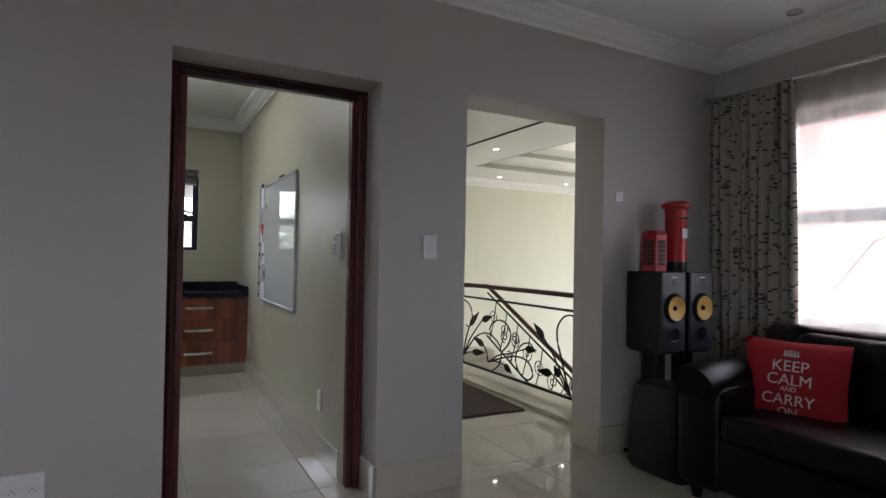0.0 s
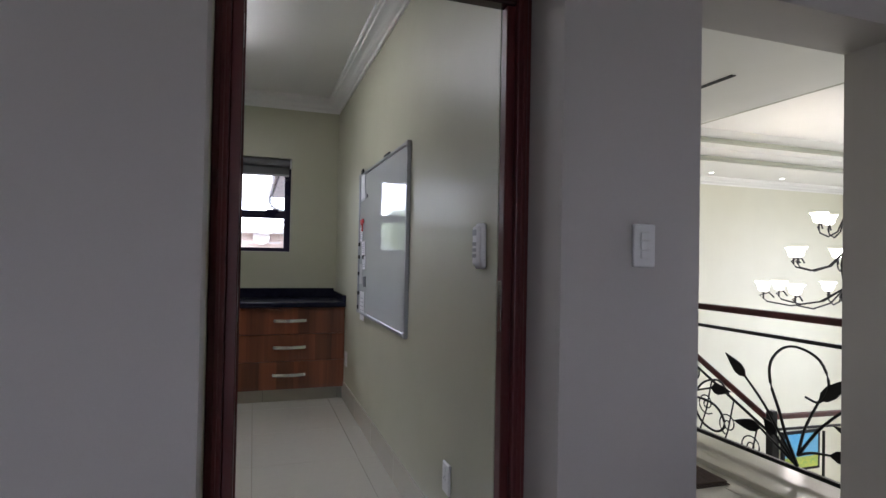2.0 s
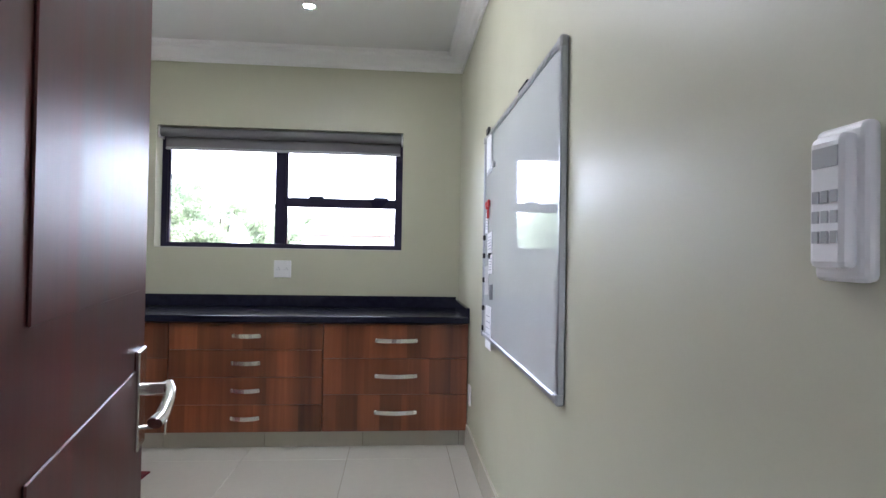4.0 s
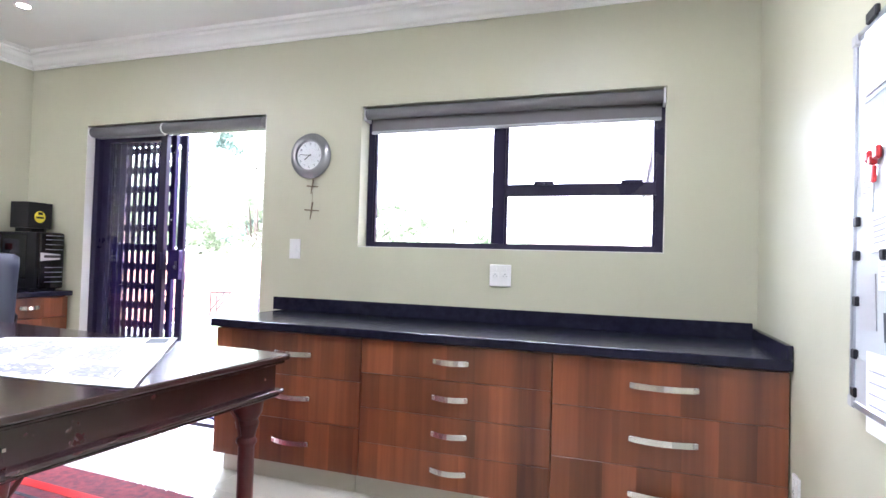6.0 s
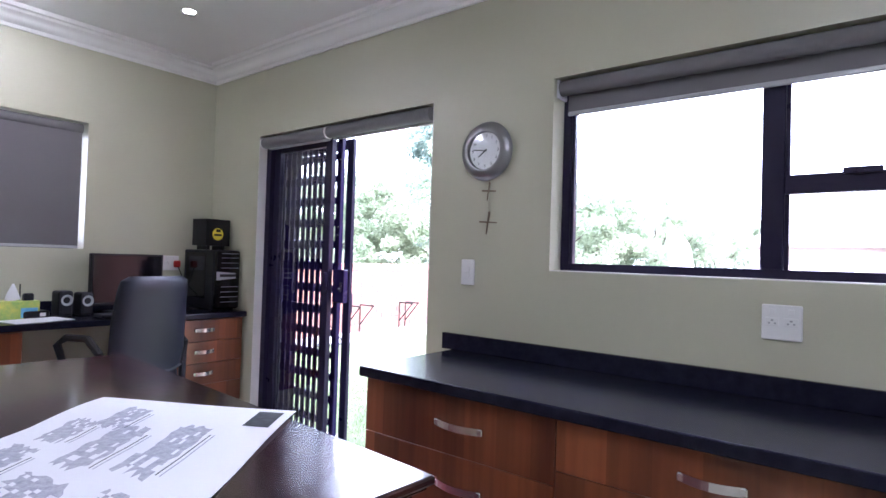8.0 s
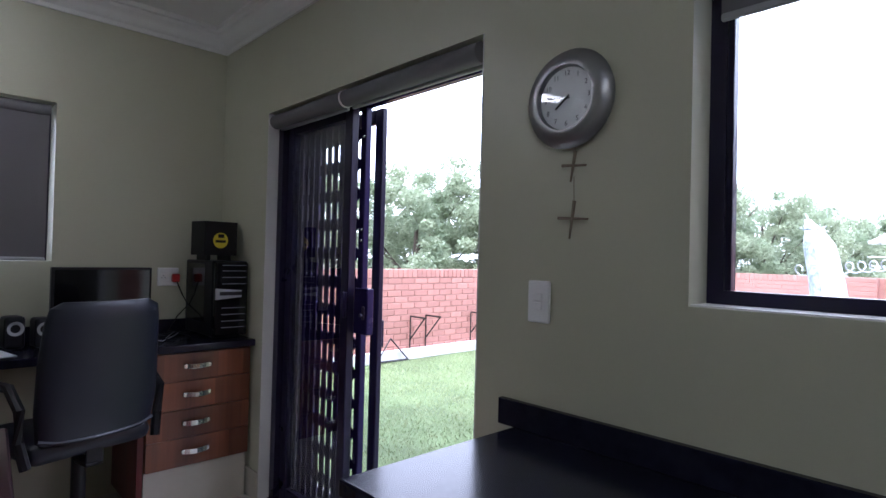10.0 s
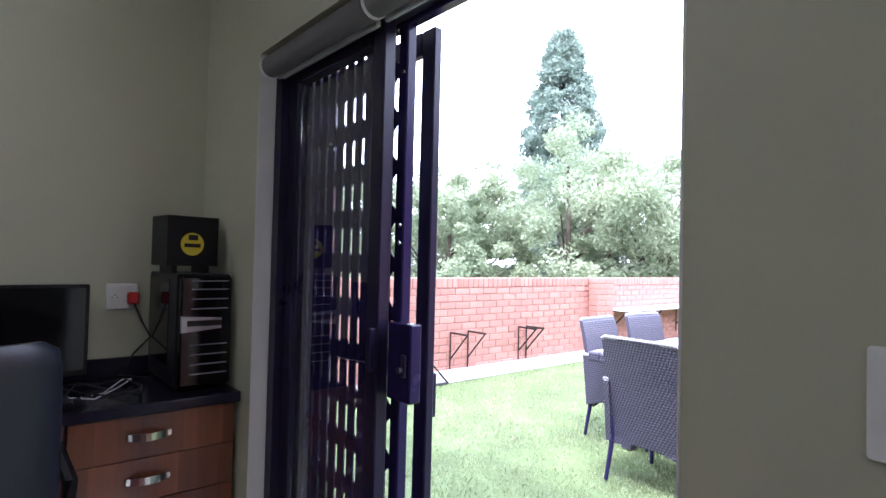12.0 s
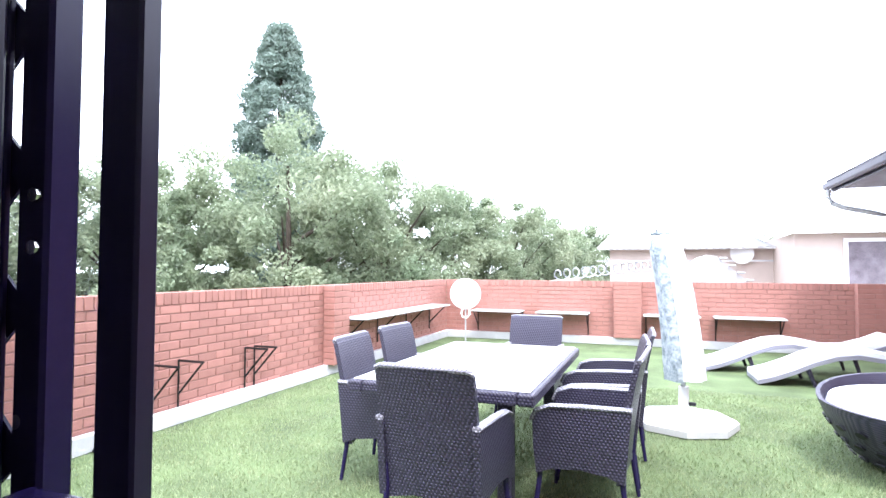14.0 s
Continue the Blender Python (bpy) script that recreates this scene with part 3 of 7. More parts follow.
# ---- openings ----
def door_frame():
    """A rebated hardwood frame: a broad outer lining with a narrower stop behind it."""
    t = structure("door_1", Mesher().box(0.226, 2.425, FLOOR, 0.268, 2.53, 2.085, 0.005, seg=2).box(0.268, 2.445, FLOOR, 0.298, 2.50, 2.055, 0.003).box(0.242, 2.418, FLOOR, 0.256, 2.425, 2.09, 0.003), M["mahogany"], "dark red mahogany door frame with an open door", category="door")
    part("frame_jamb", Mesher().box(1.112, 2.425, FLOOR, 1.159, 2.489, 2.085, 0.005, seg=2).box(1.082, 2.445, FLOOR, 1.112, 2.489, 2.055, 0.003).box(1.128, 2.418, FLOOR, 1.144, 2.425, 2.09, 0.003), M["mahogany"], t)
    part("frame_head", Mesher().box(0.226, 2.425, 2.086, 1.159, 2.53, 2.104, 0.003).box(0.268, 2.440, 2.056, 1.112, 2.489, 2.086, 0.003), M["mahogany_x"], t)
    part("strike_plate", Mesher().box(1.0795, 2.452, 1.02, 1.082, 2.480, 1.18, 0.001), M["chrome"], t, "brushed steel strike plate")
    leaf = thing("open_door", "dark red mahogany door standing open into the study", "door", (0.302, 2.535, FLOOR + 0.012), 104.6)
    part("leaf", Mesher().box(0, -0.002, 0, 0.775, 0.038, 2.02, 0.003).box(0.12, -0.006, 0.25, 0.68, -0.002, 0.95, 0.003).box(0.12, -0.006, 1.1, 0.68, -0.002, 1.9, 0.003), M["mahogany"], leaf)
    for z in (0.22, 1.0, 1.78):
        part("hinge", Mesher().box(-0.0025, 0.004, z, 0.0, 0.034, z + 0.1).box(-0.004, 0.036, z, 0.004, 0.044, z + 0.1, 0.002), M["chrome"], leaf, "brushed steel hinge")
    plate = part("handle_plate", Mesher().box(0.668, -0.012, 0.795, 0.742, -0.002, 0.985, 0.003, seg=2), M["chrome"], leaf, "brushed steel lock plate")
    part("handle", Mesher().tube([(0.712, -0.01, 0.905), (0.712, -0.055, 0.905)], 0.012, 12).tube([(0.722, -0.055, 0.912), (0.69, -0.063, 0.904), (0.65, -0.064, 0.893), (0.60, -0.060, 0.880), (0.575, -0.052, 0.874)], 0.010, 12, 0.014, 0.75), M["chrome"], plate, smooth=True)
    part("key", Mesher().tube([(0.712, -0.01, 0.83), (0.712, -0.035, 0.83)], 0.004, 8).box(0.700, -0.055, 0.815, 0.724, -0.052, 0.840, 0.001), M["chrome"], plate)


door_frame()


def window_study():
    y0, y1 = 6.238, 6.276
    t = structure("window_1", Mesher().box(-1.078, y0, 1.268, -1.038, y1, 2.128).box(0.615, y0, 1.268, 0.655, y1, 2.128).box(-1.038, y0, 1.268, 0.615, y1, 1.306).box(-1.038, y0, 2.085, 0.615, y1, 2.128), M["dark_alu"], "dark bronze aluminium window with a side light and two panes", category="window")
    part("mullion", Mesher().box(-0.275, y0 - 0.006, 1.306, -0.200, y1, 2.085, 0.003), M["dark_alu"], t)
    part("transom", Mesher().box(-0.200, y0 - 0.010, 1.580, 0.615, y1, 1.648, 0.003), M["dark_alu"], t)
    part("bead", Mesher().box(-1.038, y0 + 0.004, 1.306, -1.022, y1, 2.085, 0.002).box(-0.200, y0 + 0.004, 1.306, -0.186, y1, 1.580, 0.002).box(-0.200, y0 + 0.004, 1.648, -0.186, y1, 2.085, 0.002).box(0.600, y0 + 0.004, 1.306, 0.615, y1, 1.580, 0.002).box(0.600, y0 + 0.004, 1.648, 0.615, y1, 2.085, 0.002), M["dark_alu"], t)
    for lx in (-0.03, 0.44):
        part("latch", Mesher().box(lx, y0 - 0.024, 1.640, lx + 0.11, y0 - 0.010, 1.662, 0.003).box(lx + 0.04, y0 - 0.040, 1.636, lx + 0.06, y0 - 0.022, 1.652, 0.002), M["dark_alu"], t)
    for x0, x1, z0, z1 in ((-1.022, -0.275, 1.306, 2.085), (-0.186, 0.600, 1.306, 1.580), (-0.186, 0.600, 1.648, 2.085)):
        part("pane", Mesher().box(x0, y1 - 0.018, z0, x1, y1 - 0.013, z1), M["glass"], t).visible_shadow = False
    structure("window_sill", Mesher().box(-1.078, 6.14, 1.2682, 0.655, 6.236, 1.272), M["white_paint"], "white painted window ledge")
    r = thing("roller_blind", "grey roller blind mostly rolled up inside the window opening", "blind", (0, 0, 0), group="roller blinds of the study")
    part("tube", Mesher().tube([(-1.06, 6.172, 2.088), (0.64, 6.172, 2.088)], 0.034, 14), M["blind"], r, smooth=True)
    part("fabric", Mesher().box(-1.04, 6.200, 1.985, 0.635, 6.203, 2.10), M["blind"], r)
    part("bottom_bar", Mesher().box(-1.04, 6.195, 1.968, 0.635, 6.208, 1.988, 0.004), M["grey_plastic"], r)
    for x in (-1.075, 0.640):
        part("bracket", Mesher().box(x, 6.15, 2.045, x + 0.012, 6.235, 2.127, 0.002), M["plastic"], r, "white plastic bracket")
    # blinded window in the end wall
    t = structure("window_2", Mesher().box(-4.14, 3.9, 1.30, -4.10, 3.95, 2.11).box(-4.14, 5.22, 1.30, -4.10, 5.27, 2.11).box(-4.14, 3.95, 1.30, -4.10, 5.22, 1.35).box(-4.14, 3.95, 2.06, -4.10, 5.22, 2.11), M["dark_alu"], "dark window frame behind a drawn blind", category="window")
    part("pane", Mesher().box(-4.122, 3.95, 1.35, -4.118, 5.22, 2.06), M["glass"], t).visible_shadow = False
    r = thing("roller_blind", "grey roller blind lowered fully over the window", "blind", (0, 0, 0), group="roller blinds of the study")
    part("tube", Mesher().tube([(-3.975, 3.92, 2.07), (-3.975, 5.25, 2.07)], 0.032, 14), M["blind"], r, smooth=True)
    part("fabric", Mesher().box(-3.962, 3.925, 1.318, -3.959, 5.245, 2.08), M["blind"], r)
    part("bottom_bar", Mesher().box(-3.968, 3.925, 1.302, -3.952, 5.245, 1.32, 0.004), M["grey_plastic"], r)


window_study()


def sliding_door():
    dx0, dx1 = -3.335, -1.768
    t = structure("door_2", Mesher().box(dx0, 6.192, 0, dx0 + 0.05, 6.42, 2.12).box(dx0 + 0.05, 6.192, 2.085, dx1, 6.30, 2.12).box(dx0, 6.18, 0, dx1, 6.43, FLOOR + 0.006), M["dark_alu"], "dark bronze aluminium sliding door, slid open", category="door")
    for y0, y1, x1 in ((6.225, 6.265, -2.68), (6.372, 6.402, -2.64)):
        fr = part("sliding_panel", Mesher().box(dx0 + 0.05, y0, 0.03, dx0 + 0.11, y1, 2.08, 0.003).box(x1 - 0.060, y0, 0.03, x1, y1, 2.08, 0.004).box(dx0 + 0.11, y0, 0.03, x1 - 0.065, y1, 0.12, 0.003).box(dx0 + 0.11, y0, 2.01, x1 - 0.065, y1, 2.08, 0.003), M["dark_alu"], t)
        part("pane", Mesher().box(dx0 + 0.11, (y0 + y1) / 2 - 0.002, 0.12, x1 - 0.065, (y0 + y1) / 2 + 0.002, 2.01), M["glass"], fr).visible_shadow = False
    part("pull", Mesher().box(-2.70, 6.205, 1.08, -2.685, 6.225, 1.20, 0.003).box(-2.675, 6.403, 0.93, -2.655, 6.425, 1.06, 0.004), M["dark_alu"], t)
    g = thing("security_gate", "dark painted folding trellis security gate, half drawn across the sliding door", "gate", (0, 0, 0))
    part("lead_post", Mesher().box(-2.70, 6.288, 0.03, -2.657, 6.322, 2.07, 0.004), M["gate"], g)
    part("top_track", Mesher().box(-3.28, 6.29, 2.068, -1.768, 6.325, 2.084, 0.003), M["gate"], g)
    part("floor_track", Mesher().box(-3.28, 6.29, FLOOR + 0.006, -1.768, 6.33, FLOOR + 0.014), M["gate"], g)
    n = 10
    xs = [-3.275 + 0.0575 * i for i in range(n)]
    for x in xs:
        part("bar", Mesher().box(x - 0.0195, 6.300, 0.05, x + 0.0195, 6.306, 2.066, 0.001), M["gate"], g)
    for i in range(n):
        x0, x1 = xs[i], xs[i] + 0.0575
        for k in range(14):
            lv = 0.085 + 0.144 * k
            for sgn in (-1, 1):
                b = Mesher()
                b.prism([(x0, lv - sgn * 0.026 - 0.019), (x1, lv + sgn * 0.026 - 0.019), (x1, lv + sgn * 0.026 + 0.019), (x0, lv - sgn * 0.026 + 0.019)], "y", 6.3065 if sgn < 0 else 6.3105, 6.310 if sgn < 0 else 6.314)
                part("link", b, M["gate"], g)
    lock = part("lock_box", Mesher().box(-2.66, 6.248, 1.01, -2.556, 6.286, 1.22, 0.004), M["gate"], g, "black lock box")
    part("bolt", Mesher().box(-2.585, 6.237, 1.08, -2.567, 6.245, 1.14, 0.002).tube([(-2.58, 6.237, 1.10), (-2.58, 6.225, 1.10)], 0.008, 8), M["dark_alu"], lock)
    for z in (1.49, 1.44, 1.93):
        part("rivet", Mesher().tube([(-2.67, 6.289, z), (-2.67, 6.283, z)], 0.007, 8), M["chrome"], g, "bright steel rivet")
    for x0, x1 in ((-3.325, -2.66), (-2.645, -1.81)):
        r = thing("roller_blind", "grey roller blind rolled up above the sliding door", "blind", (0, 0, 0), group="roller blinds of the study")
        part("tube", Mesher().tube([(x0, 6.165, 2.078), (x1, 6.165, 2.078)], 0.038, 14), M["blind"], r, smooth=True)
        part("bottom_bar", Mesher().box(x0 + 0.01, 6.19, 2.034, x1 - 0.01, 6.205, 2.054, 0.004), M["grey_plastic"], r)
        part("bracket", Mesher().tube([(x0 - 0.004, 6.165, 2.078), (x0 + 0.006, 6.165, 2.078)], 0.042, 16), M["plastic"], r, "white plastic end cap")
    # the blind's chain loop by the jamb
    c = thing("beaded_blind_chain", "pale beaded pull chain of the roller blind beside the open doorway", "blind chain", (0, 0, 0))
    for cx, cy in ((-1.788, 6.168), (-1.774, 6.150)):
        b = Mesher()
        for k in range(118):
            b.box(cx - 0.0028, cy - 0.0028, 0.86 + k * 0.010, cx + 0.0028, cy + 0.0028, 0.8665 + k * 0.010, 0.0015)
        tagged(part("bead_strand", b, M["grey_plastic"], c), kind="stuff")


sliding_door()
for rx in (-3.335, -1.772):
    structure("door_reveal", Mesher().box(rx, 6.128, 0.0, rx + 0.004, 6.19, 2.121), M["white_paint"], "white painted plaster reveal of the sliding door", category="reveal")


def lounge_window():
    t = structure("window_3", Mesher().box(3.86, 0.18, 0.85, 3.92, 0.24, 2.20).box(3.86, 1.77, 0.85, 3.92, 1.83, 2.20).box(3.86, 0.24, 0.85, 3.92, 1.77, 0.91).box(3.86, 0.24, 2.14, 3.92, 1.77, 2.20), M["white_paint"], "white framed window behind a sheer curtain", category="window")
    part("mullion", Mesher().box(3.86, 1.02, 0.91, 3.92, 1.08, 2.14, 0.004), M["white_paint"], t)
    part("transom", Mesher().box(3.86, 0.24, 1.50, 3.92, 1.77, 1.58, 0.004), M["grey_plastic"], t)
    part("pane", Mesher().box(3.888, 0.24, 0.91, 3.892, 1.77, 2.14), M["glass"], t).visible_shadow = False
    part("burglar_bar", Mesher().tube([(3.84, 1.66, 1.05), (3.84, 1.50, 1.10), (3.84, 1.30, 1.38), (3.84, 1.05, 1.48)], 0.008, 6).tube([(3.84, 1.05, 1.05), (3.84, 0.9, 1.25), (3.84, 0.7, 1.4)], 0.008, 6), M["white_paint"], t, smooth=True)
    rod = thing("curtain_rod", "slim steel curtain rod with a finial above the window", "curtain rod", (0, 0, 0))
    part("pole", Mesher().tube([(3.60, 2.20, 2.37), (3.60, -0.6, 2.37)], 0.012, 10), M["chrome"], rod, smooth=True)
    part("finial", Mesher().lathe([(0.004, -0.03), (0.02, -0.02), (0.026, 0), (0.02, 0.02), (0.004, 0.03)], 12, m=Matrix.Translation((3.60, 2.21, 2.37)) @ Matrix.Rotation(math.pi / 2, 4, "X")), M["chrome"], rod, smooth=True)
    part("bracket", Mesher().tube([(3.60, 1.0, 2.37), (3.70, 1.0, 2.42)], 0.008, 8), M["chrome"], rod)

    def cloth(name, y0, y1, z0, z1, x, amp, waves, mat, label, cat, thick=0.003):
        bm = bmesh.new()
        uvl = bm.loops.layers.uv.new("UVMap")
        n, rows = waves * 10, 8
        grid = []
        for r in range(rows + 1):
            f = r / rows
            line = []
            for i in range(n + 1):
                u = i / n
                sway = amp * (0.75 + 0.25 * math.sin(3.1 * f + u * 9)) * math.sin(2 * math.pi * waves * u + 0.5 * math.sin(f * 3 + u * 5))
                line.append(bm.verts.new((x + sway, y0 + (y1 - y0) * u + 0.01 * math.sin(u * 40 + f * 4), z1 + (z0 - z1) * f)))
            grid.append(line)
        for r in range(rows):
            for i in range(n):
                f = bm.faces.new((grid[r][i], grid[r][i + 1], grid[r + 1][i + 1], grid[r + 1][i]))
                cc = ((i, r), (i + 1, r), (i + 1, r + 1), (i, r + 1))
                for loop, (a, c) in zip(f.loops, cc):
                    loop[uvl].uv = (a / n * abs(y1 - y0) * 2.2, (z1 - z0) * (1 - c / rows))
        me = bpy.data.meshes.new(name)
        bm.to_mesh(me)
        bm.free()
        me.materials.append(mat)
        me.shade_smooth()
        ob = new(name, me)
        if thick:
            sol = ob.modifiers.new("thickness", "SOLIDIFY")
            sol.thickness = thick
        return tagged(ob, label, cat)
    cloth("patterned_curtain", 2.18, 1.60, 0.06, 2.365, 3.60, 0.035, 9, M["curtain"], "cream curtain printed with dark newspaper text, hanging drawn aside", "curtain")
    cloth("sheer_curtain", 1.66, -0.5, 0.07, 2.365, 3.655, 0.014, 16, M["sheer"], "white sheer voile curtain over the bright window", "curtain", 0)


lounge_window()


# ---- wall fittings ----
def wall_plate(name, label, cat, m, w, h, rockers=0, sockets=0, mat=None):
    """A fitting that faces local -y, its centre at the origin of m."""
    t = new(name)
    t.matrix_world = m
    tagged(t, label, cat)
    part("plate", Mesher().box(-w / 2, -0.012, -h / 2, w / 2, 0, h / 2, 0.0055, seg=3), mat or M["plastic"], t)
    for i in range(rockers):
        zc = (i - (rockers - 1) / 2) * 0.027
        part("rocker", Mesher().box(-0.016, -0.017, zc - 0.012, 0.016, -0.011, zc + 0.012, 0.002), M["plastic"], t)
    for i in range(sockets):
        xc = (i - (sockets - 1) / 2) * w * 0.46
        part("outlet", Mesher().box(xc - w * 0.17, -0.0145, -0.012, xc + w * 0.17, -0.0118, 0.016, 0.001), M["plastic"], t)
        part("pin_hole", Mesher().box(xc - 0.004, -0.0155, 0.004, xc + 0.004, -0.0144, 0.010).box(xc - 0.012, -0.0155, -0.006, xc - 0.006, -0.0144, 0.0).box(xc + 0.006, -0.0155, -0.006, xc + 0.012, -0.0144, 0.0), M["grey_plastic"], t)
        part("rocker", Mesher().box(xc - 0.009, -0.016, h * 0.22, xc + 0.009, -0.0118, h * 0.38, 0.001), M["plastic"], t)
    return t


FACE_S, FACE_W, FACE_E = 0, -90, 90
wall_plate("light_switch", "white three-rocker light switch on the off-white wall", "light switch", pose(1.436, 2.229, 1.298, 0, 0, 0), 0.078, 0.128, 3)
wall_plate("thermostat", "small white wall control beside the archway", "wall control", pose(2.772, 2.229, 1.645), 0.062, 0.062, 1)
wall_plate("power_socket", "white double power socket low on the off-white wall", "power socket", pose(-0.235, 2.229, 0.355), 0.135, 0.125, 0, 2)
wall_plate("power_socket", "white power socket low on the pale green wall", "power socket", pose(1.08, 2.915, 0.385, 0, 0, -90), 0.075, 0.12, 0, 1)
wall_plate("power_socket", "white power socket low beside the drawer units", "power socket", pose(1.08, 5.42, 0.40, 0, 0, -90), 0.075, 0.12, 0, 1)
wall_plate("light_switch", "white two-rocker light switch beside the sliding door", "light switch", pose(-1.515, 6.13, 1.247), 0.078, 0.125, 2)
wall_plate("power_socket", "white double power socket under the window", "power socket", pose(-0.188, 6.13, 1.125), 0.122, 0.122, 0, 2)
sock = wall_plate("power_socket", "white power socket with a red plug on the end wall", "power socket", pose(-3.93, 5.825, 1.218, 0, 0, 90), 0.115, 0.105, 0, 2)
k = thing("remote_holder", "white remote control in a wall cradle", "remote control", (1.08, 2.605, 1.292), -90)
part("cradle", Mesher().box(-0.034, -0.018, -0.078, 0.034, 0, 0.078, 0.009, seg=3), M["plastic"], k)
part("remote", Mesher().box(-0.024, -0.032, -0.066, 0.024, -0.014, 0.068, 0.008, seg=2), M["plastic"], k)
part("screen", Mesher().box(-0.016, -0.0335, 0.035, 0.016, -0.0315, 0.055), M["grey_plastic"], k)
b = Mesher()
for i in range(3):
    for j in range(3):
        b.box(-0.016 + j * 0.012, -0.0335, -0.04 + i * 0.02, -0.008 + j * 0.012, -0.0315, -0.028 + i * 0.02)
part("buttons", b, M["grey_plastic"], k)
d = thing("red_plug", "red power plug with a black cable", "plug", (-3.93, 5.86, 1.218), 90)
part("plug_body", Mesher().box(-0.02, -0.05, -0.03, 0.02, -0.016, 0.018, 0.006), M["red"], d)
part("cable", Mesher().tube([(0, -0.045, -0.02), (0.03, -0.06, -0.10), (0.06, -0.07, -0.16), (0.0, -0.08, -0.22), (-0.05, -0.09, -0.30), (0.05, -0.12, -0.315), (0.10, -0.10, -0.24), (0.13, -0.06, 0.02)], 0.004, 6), M["black"], d, smooth=True)


# ---- study: drawer units ----
def handle(parent, y, x, z, length):
    """A bowed flat chrome pull on a front that faces -y."""
    n = 8
    b = Mesher()
    rings = []
    for i in range(n + 1):
        u = i / n
        xx, yy = x - length / 2 + length * u, y - 0.010 - 0.024 * math.sin(math.pi * u)
        rings.append([(xx, yy - 0.003, z - 0.0125), (xx, yy + 0.003, z - 0.0125), (xx, yy + 0.003, z + 0.0125), (xx, yy - 0.003, z + 0.0125)])
    b.rings(rings)
    b.box(x - length / 2 - 0.006, y - 0.018, z - 0.012, x - length / 2 + 0.018, y, z + 0.012, 0.003)
    b.box(x + length / 2 - 0.018, y - 0.018, z - 0.012, x + length / 2 + 0.006, y, z + 0.012, 0.003)
    return part("handle", b, M["chrome"], parent, "bowed chrome handle")


def drawer_unit(loc, rz, w, depth, top, cuts, hl, label, group, hx=0.5):
    """A unit whose front faces local -y; the origin is its front lower left corner at the floor."""
    t = thing("drawer_unit", label, "drawer unit", loc, rz, group)
    part("body", Mesher().box(0, 0.022, cuts[-1], w, depth, top, 0.001), M["veneer"], t)
    for hi, lo in zip(cuts, cuts[1:]):
        dr = part("drawer", Mesher().box(0.0015, 0, lo + 0.0012, w - 0.0015, 0.02, hi - 0.0012, 0.001), M["veneer"], t)
        handle(dr, 0, w * hx, (hi + lo) / 2 + 0.005, hl)
    return t


GR = "drawer units under the window"
drawer_unit((-1.575, 5.52, 0), 0, 0.85, 0.605, 0.818, [0.812, 0.600, 0.380, 0.155], 0.20, "brown walnut veneer unit with three drawers and chrome handles", GR, 0.56)
drawer_unit((-0.723, 5.52, 0), 0, 0.908, 0.605, 0.818, [0.812, 0.650, 0.485, 0.320, 0.155], 0.16, "brown walnut veneer unit with four drawers and chrome handles", GR)
drawer_unit((0.187, 5.52, 0), 0, 0.888, 0.605, 0.818, [0.812, 0.600, 0.380, 0.155], 0.25, "brown walnut veneer unit with three wide drawers and long handles", GR)
w = thing("worktop", "polished black granite worktop with an upstand along the wall", "worktop", (0, 0, 0))
part("slab", Mesher().box(-1.595, 5.490, 0.819, 1.078, 6.128, 0.860, 0.005, seg=2), M["granite"], w)
part("upstand", Mesher().box(-1.65, 6.105, 0.8605, 1.057, 6.128, 0.940, 0.002), M["granite"], w)
part("side_upstand", Mesher().box(1.057, 5.495, 0.8605, 1.078, 6.128, 0.915, 0.002), M["granite"], w)
pl = structure("plinth", Mesher().box(-1.56, 5.60, 0, 1.078, 6.12, 0.152), M["grout"], "tiled plinth under the drawer units", category="plinth")
for x0, x1 in ((-1.56, -1.37), (-1.367, -0.77), (-0.767, -0.17), (-0.167, 0.43), (0.433, 1.03), (1.033, 1.078)):
    part("plinth_tile", Mesher().box(x0, 5.588, 0.001, x1, 5.60, 0.151, 0.0015), M["skirting"], pl)

# long desk on the end wall; fronts face +x
GD = "drawer pedestals of the wall desk"
drawer_unit((-3.44, 5.60, 0), 90, 0.515, 0.47, 0.862, [0.855, 0.712, 0.569, 0.426, 0.283], 0.125, "brown walnut veneer pedestal with four drawers and chrome handles", GD, 0.45)
drawer_unit((-3.44, 4.05, 0), 90, 0.79, 0.47, 0.862, [0.855, 0.66, 0.46, 0.12], 0.16, "brown walnut veneer pedestal with three wide drawers", GD)
w = thing("wall_desk", "polished black granite desk top along the end wall", "desk", (0, 0, 0))
part("slab", Mesher().box(-3.928, 3.2, 0.863, -3.405, 6.125, 0.900, 0.005, seg=2), M["granite"], w)
part("upstand", Mesher().box(-3.928, 3.2, 0.9005, -3.908, 6.125, 0.975, 0.002), M["granite"], w)
single("knee_panel", Mesher().box(-3.46, 5.57, 0.1, -3.92, 5.597, 0.862), M["mahogany"], "dark wooden support panel under the desk", "panel")
drawer_unit((-3.44, 3.21, 0), 90, 0.79, 0.47, 0.862, [0.855, 0.66, 0.46, 0.12], 0.16, "brown walnut veneer pedestal at the far end of the desk", GD)
single("desk_plinth", Mesher().box(-3.92, 3.22, 0, -3.50, 4.83, 0.12).box(-3.92, 5.60, 0, -3.46, 6.11, 0.281), M["skirting"], "tiled plinth under the desk pedestals", "plinth")


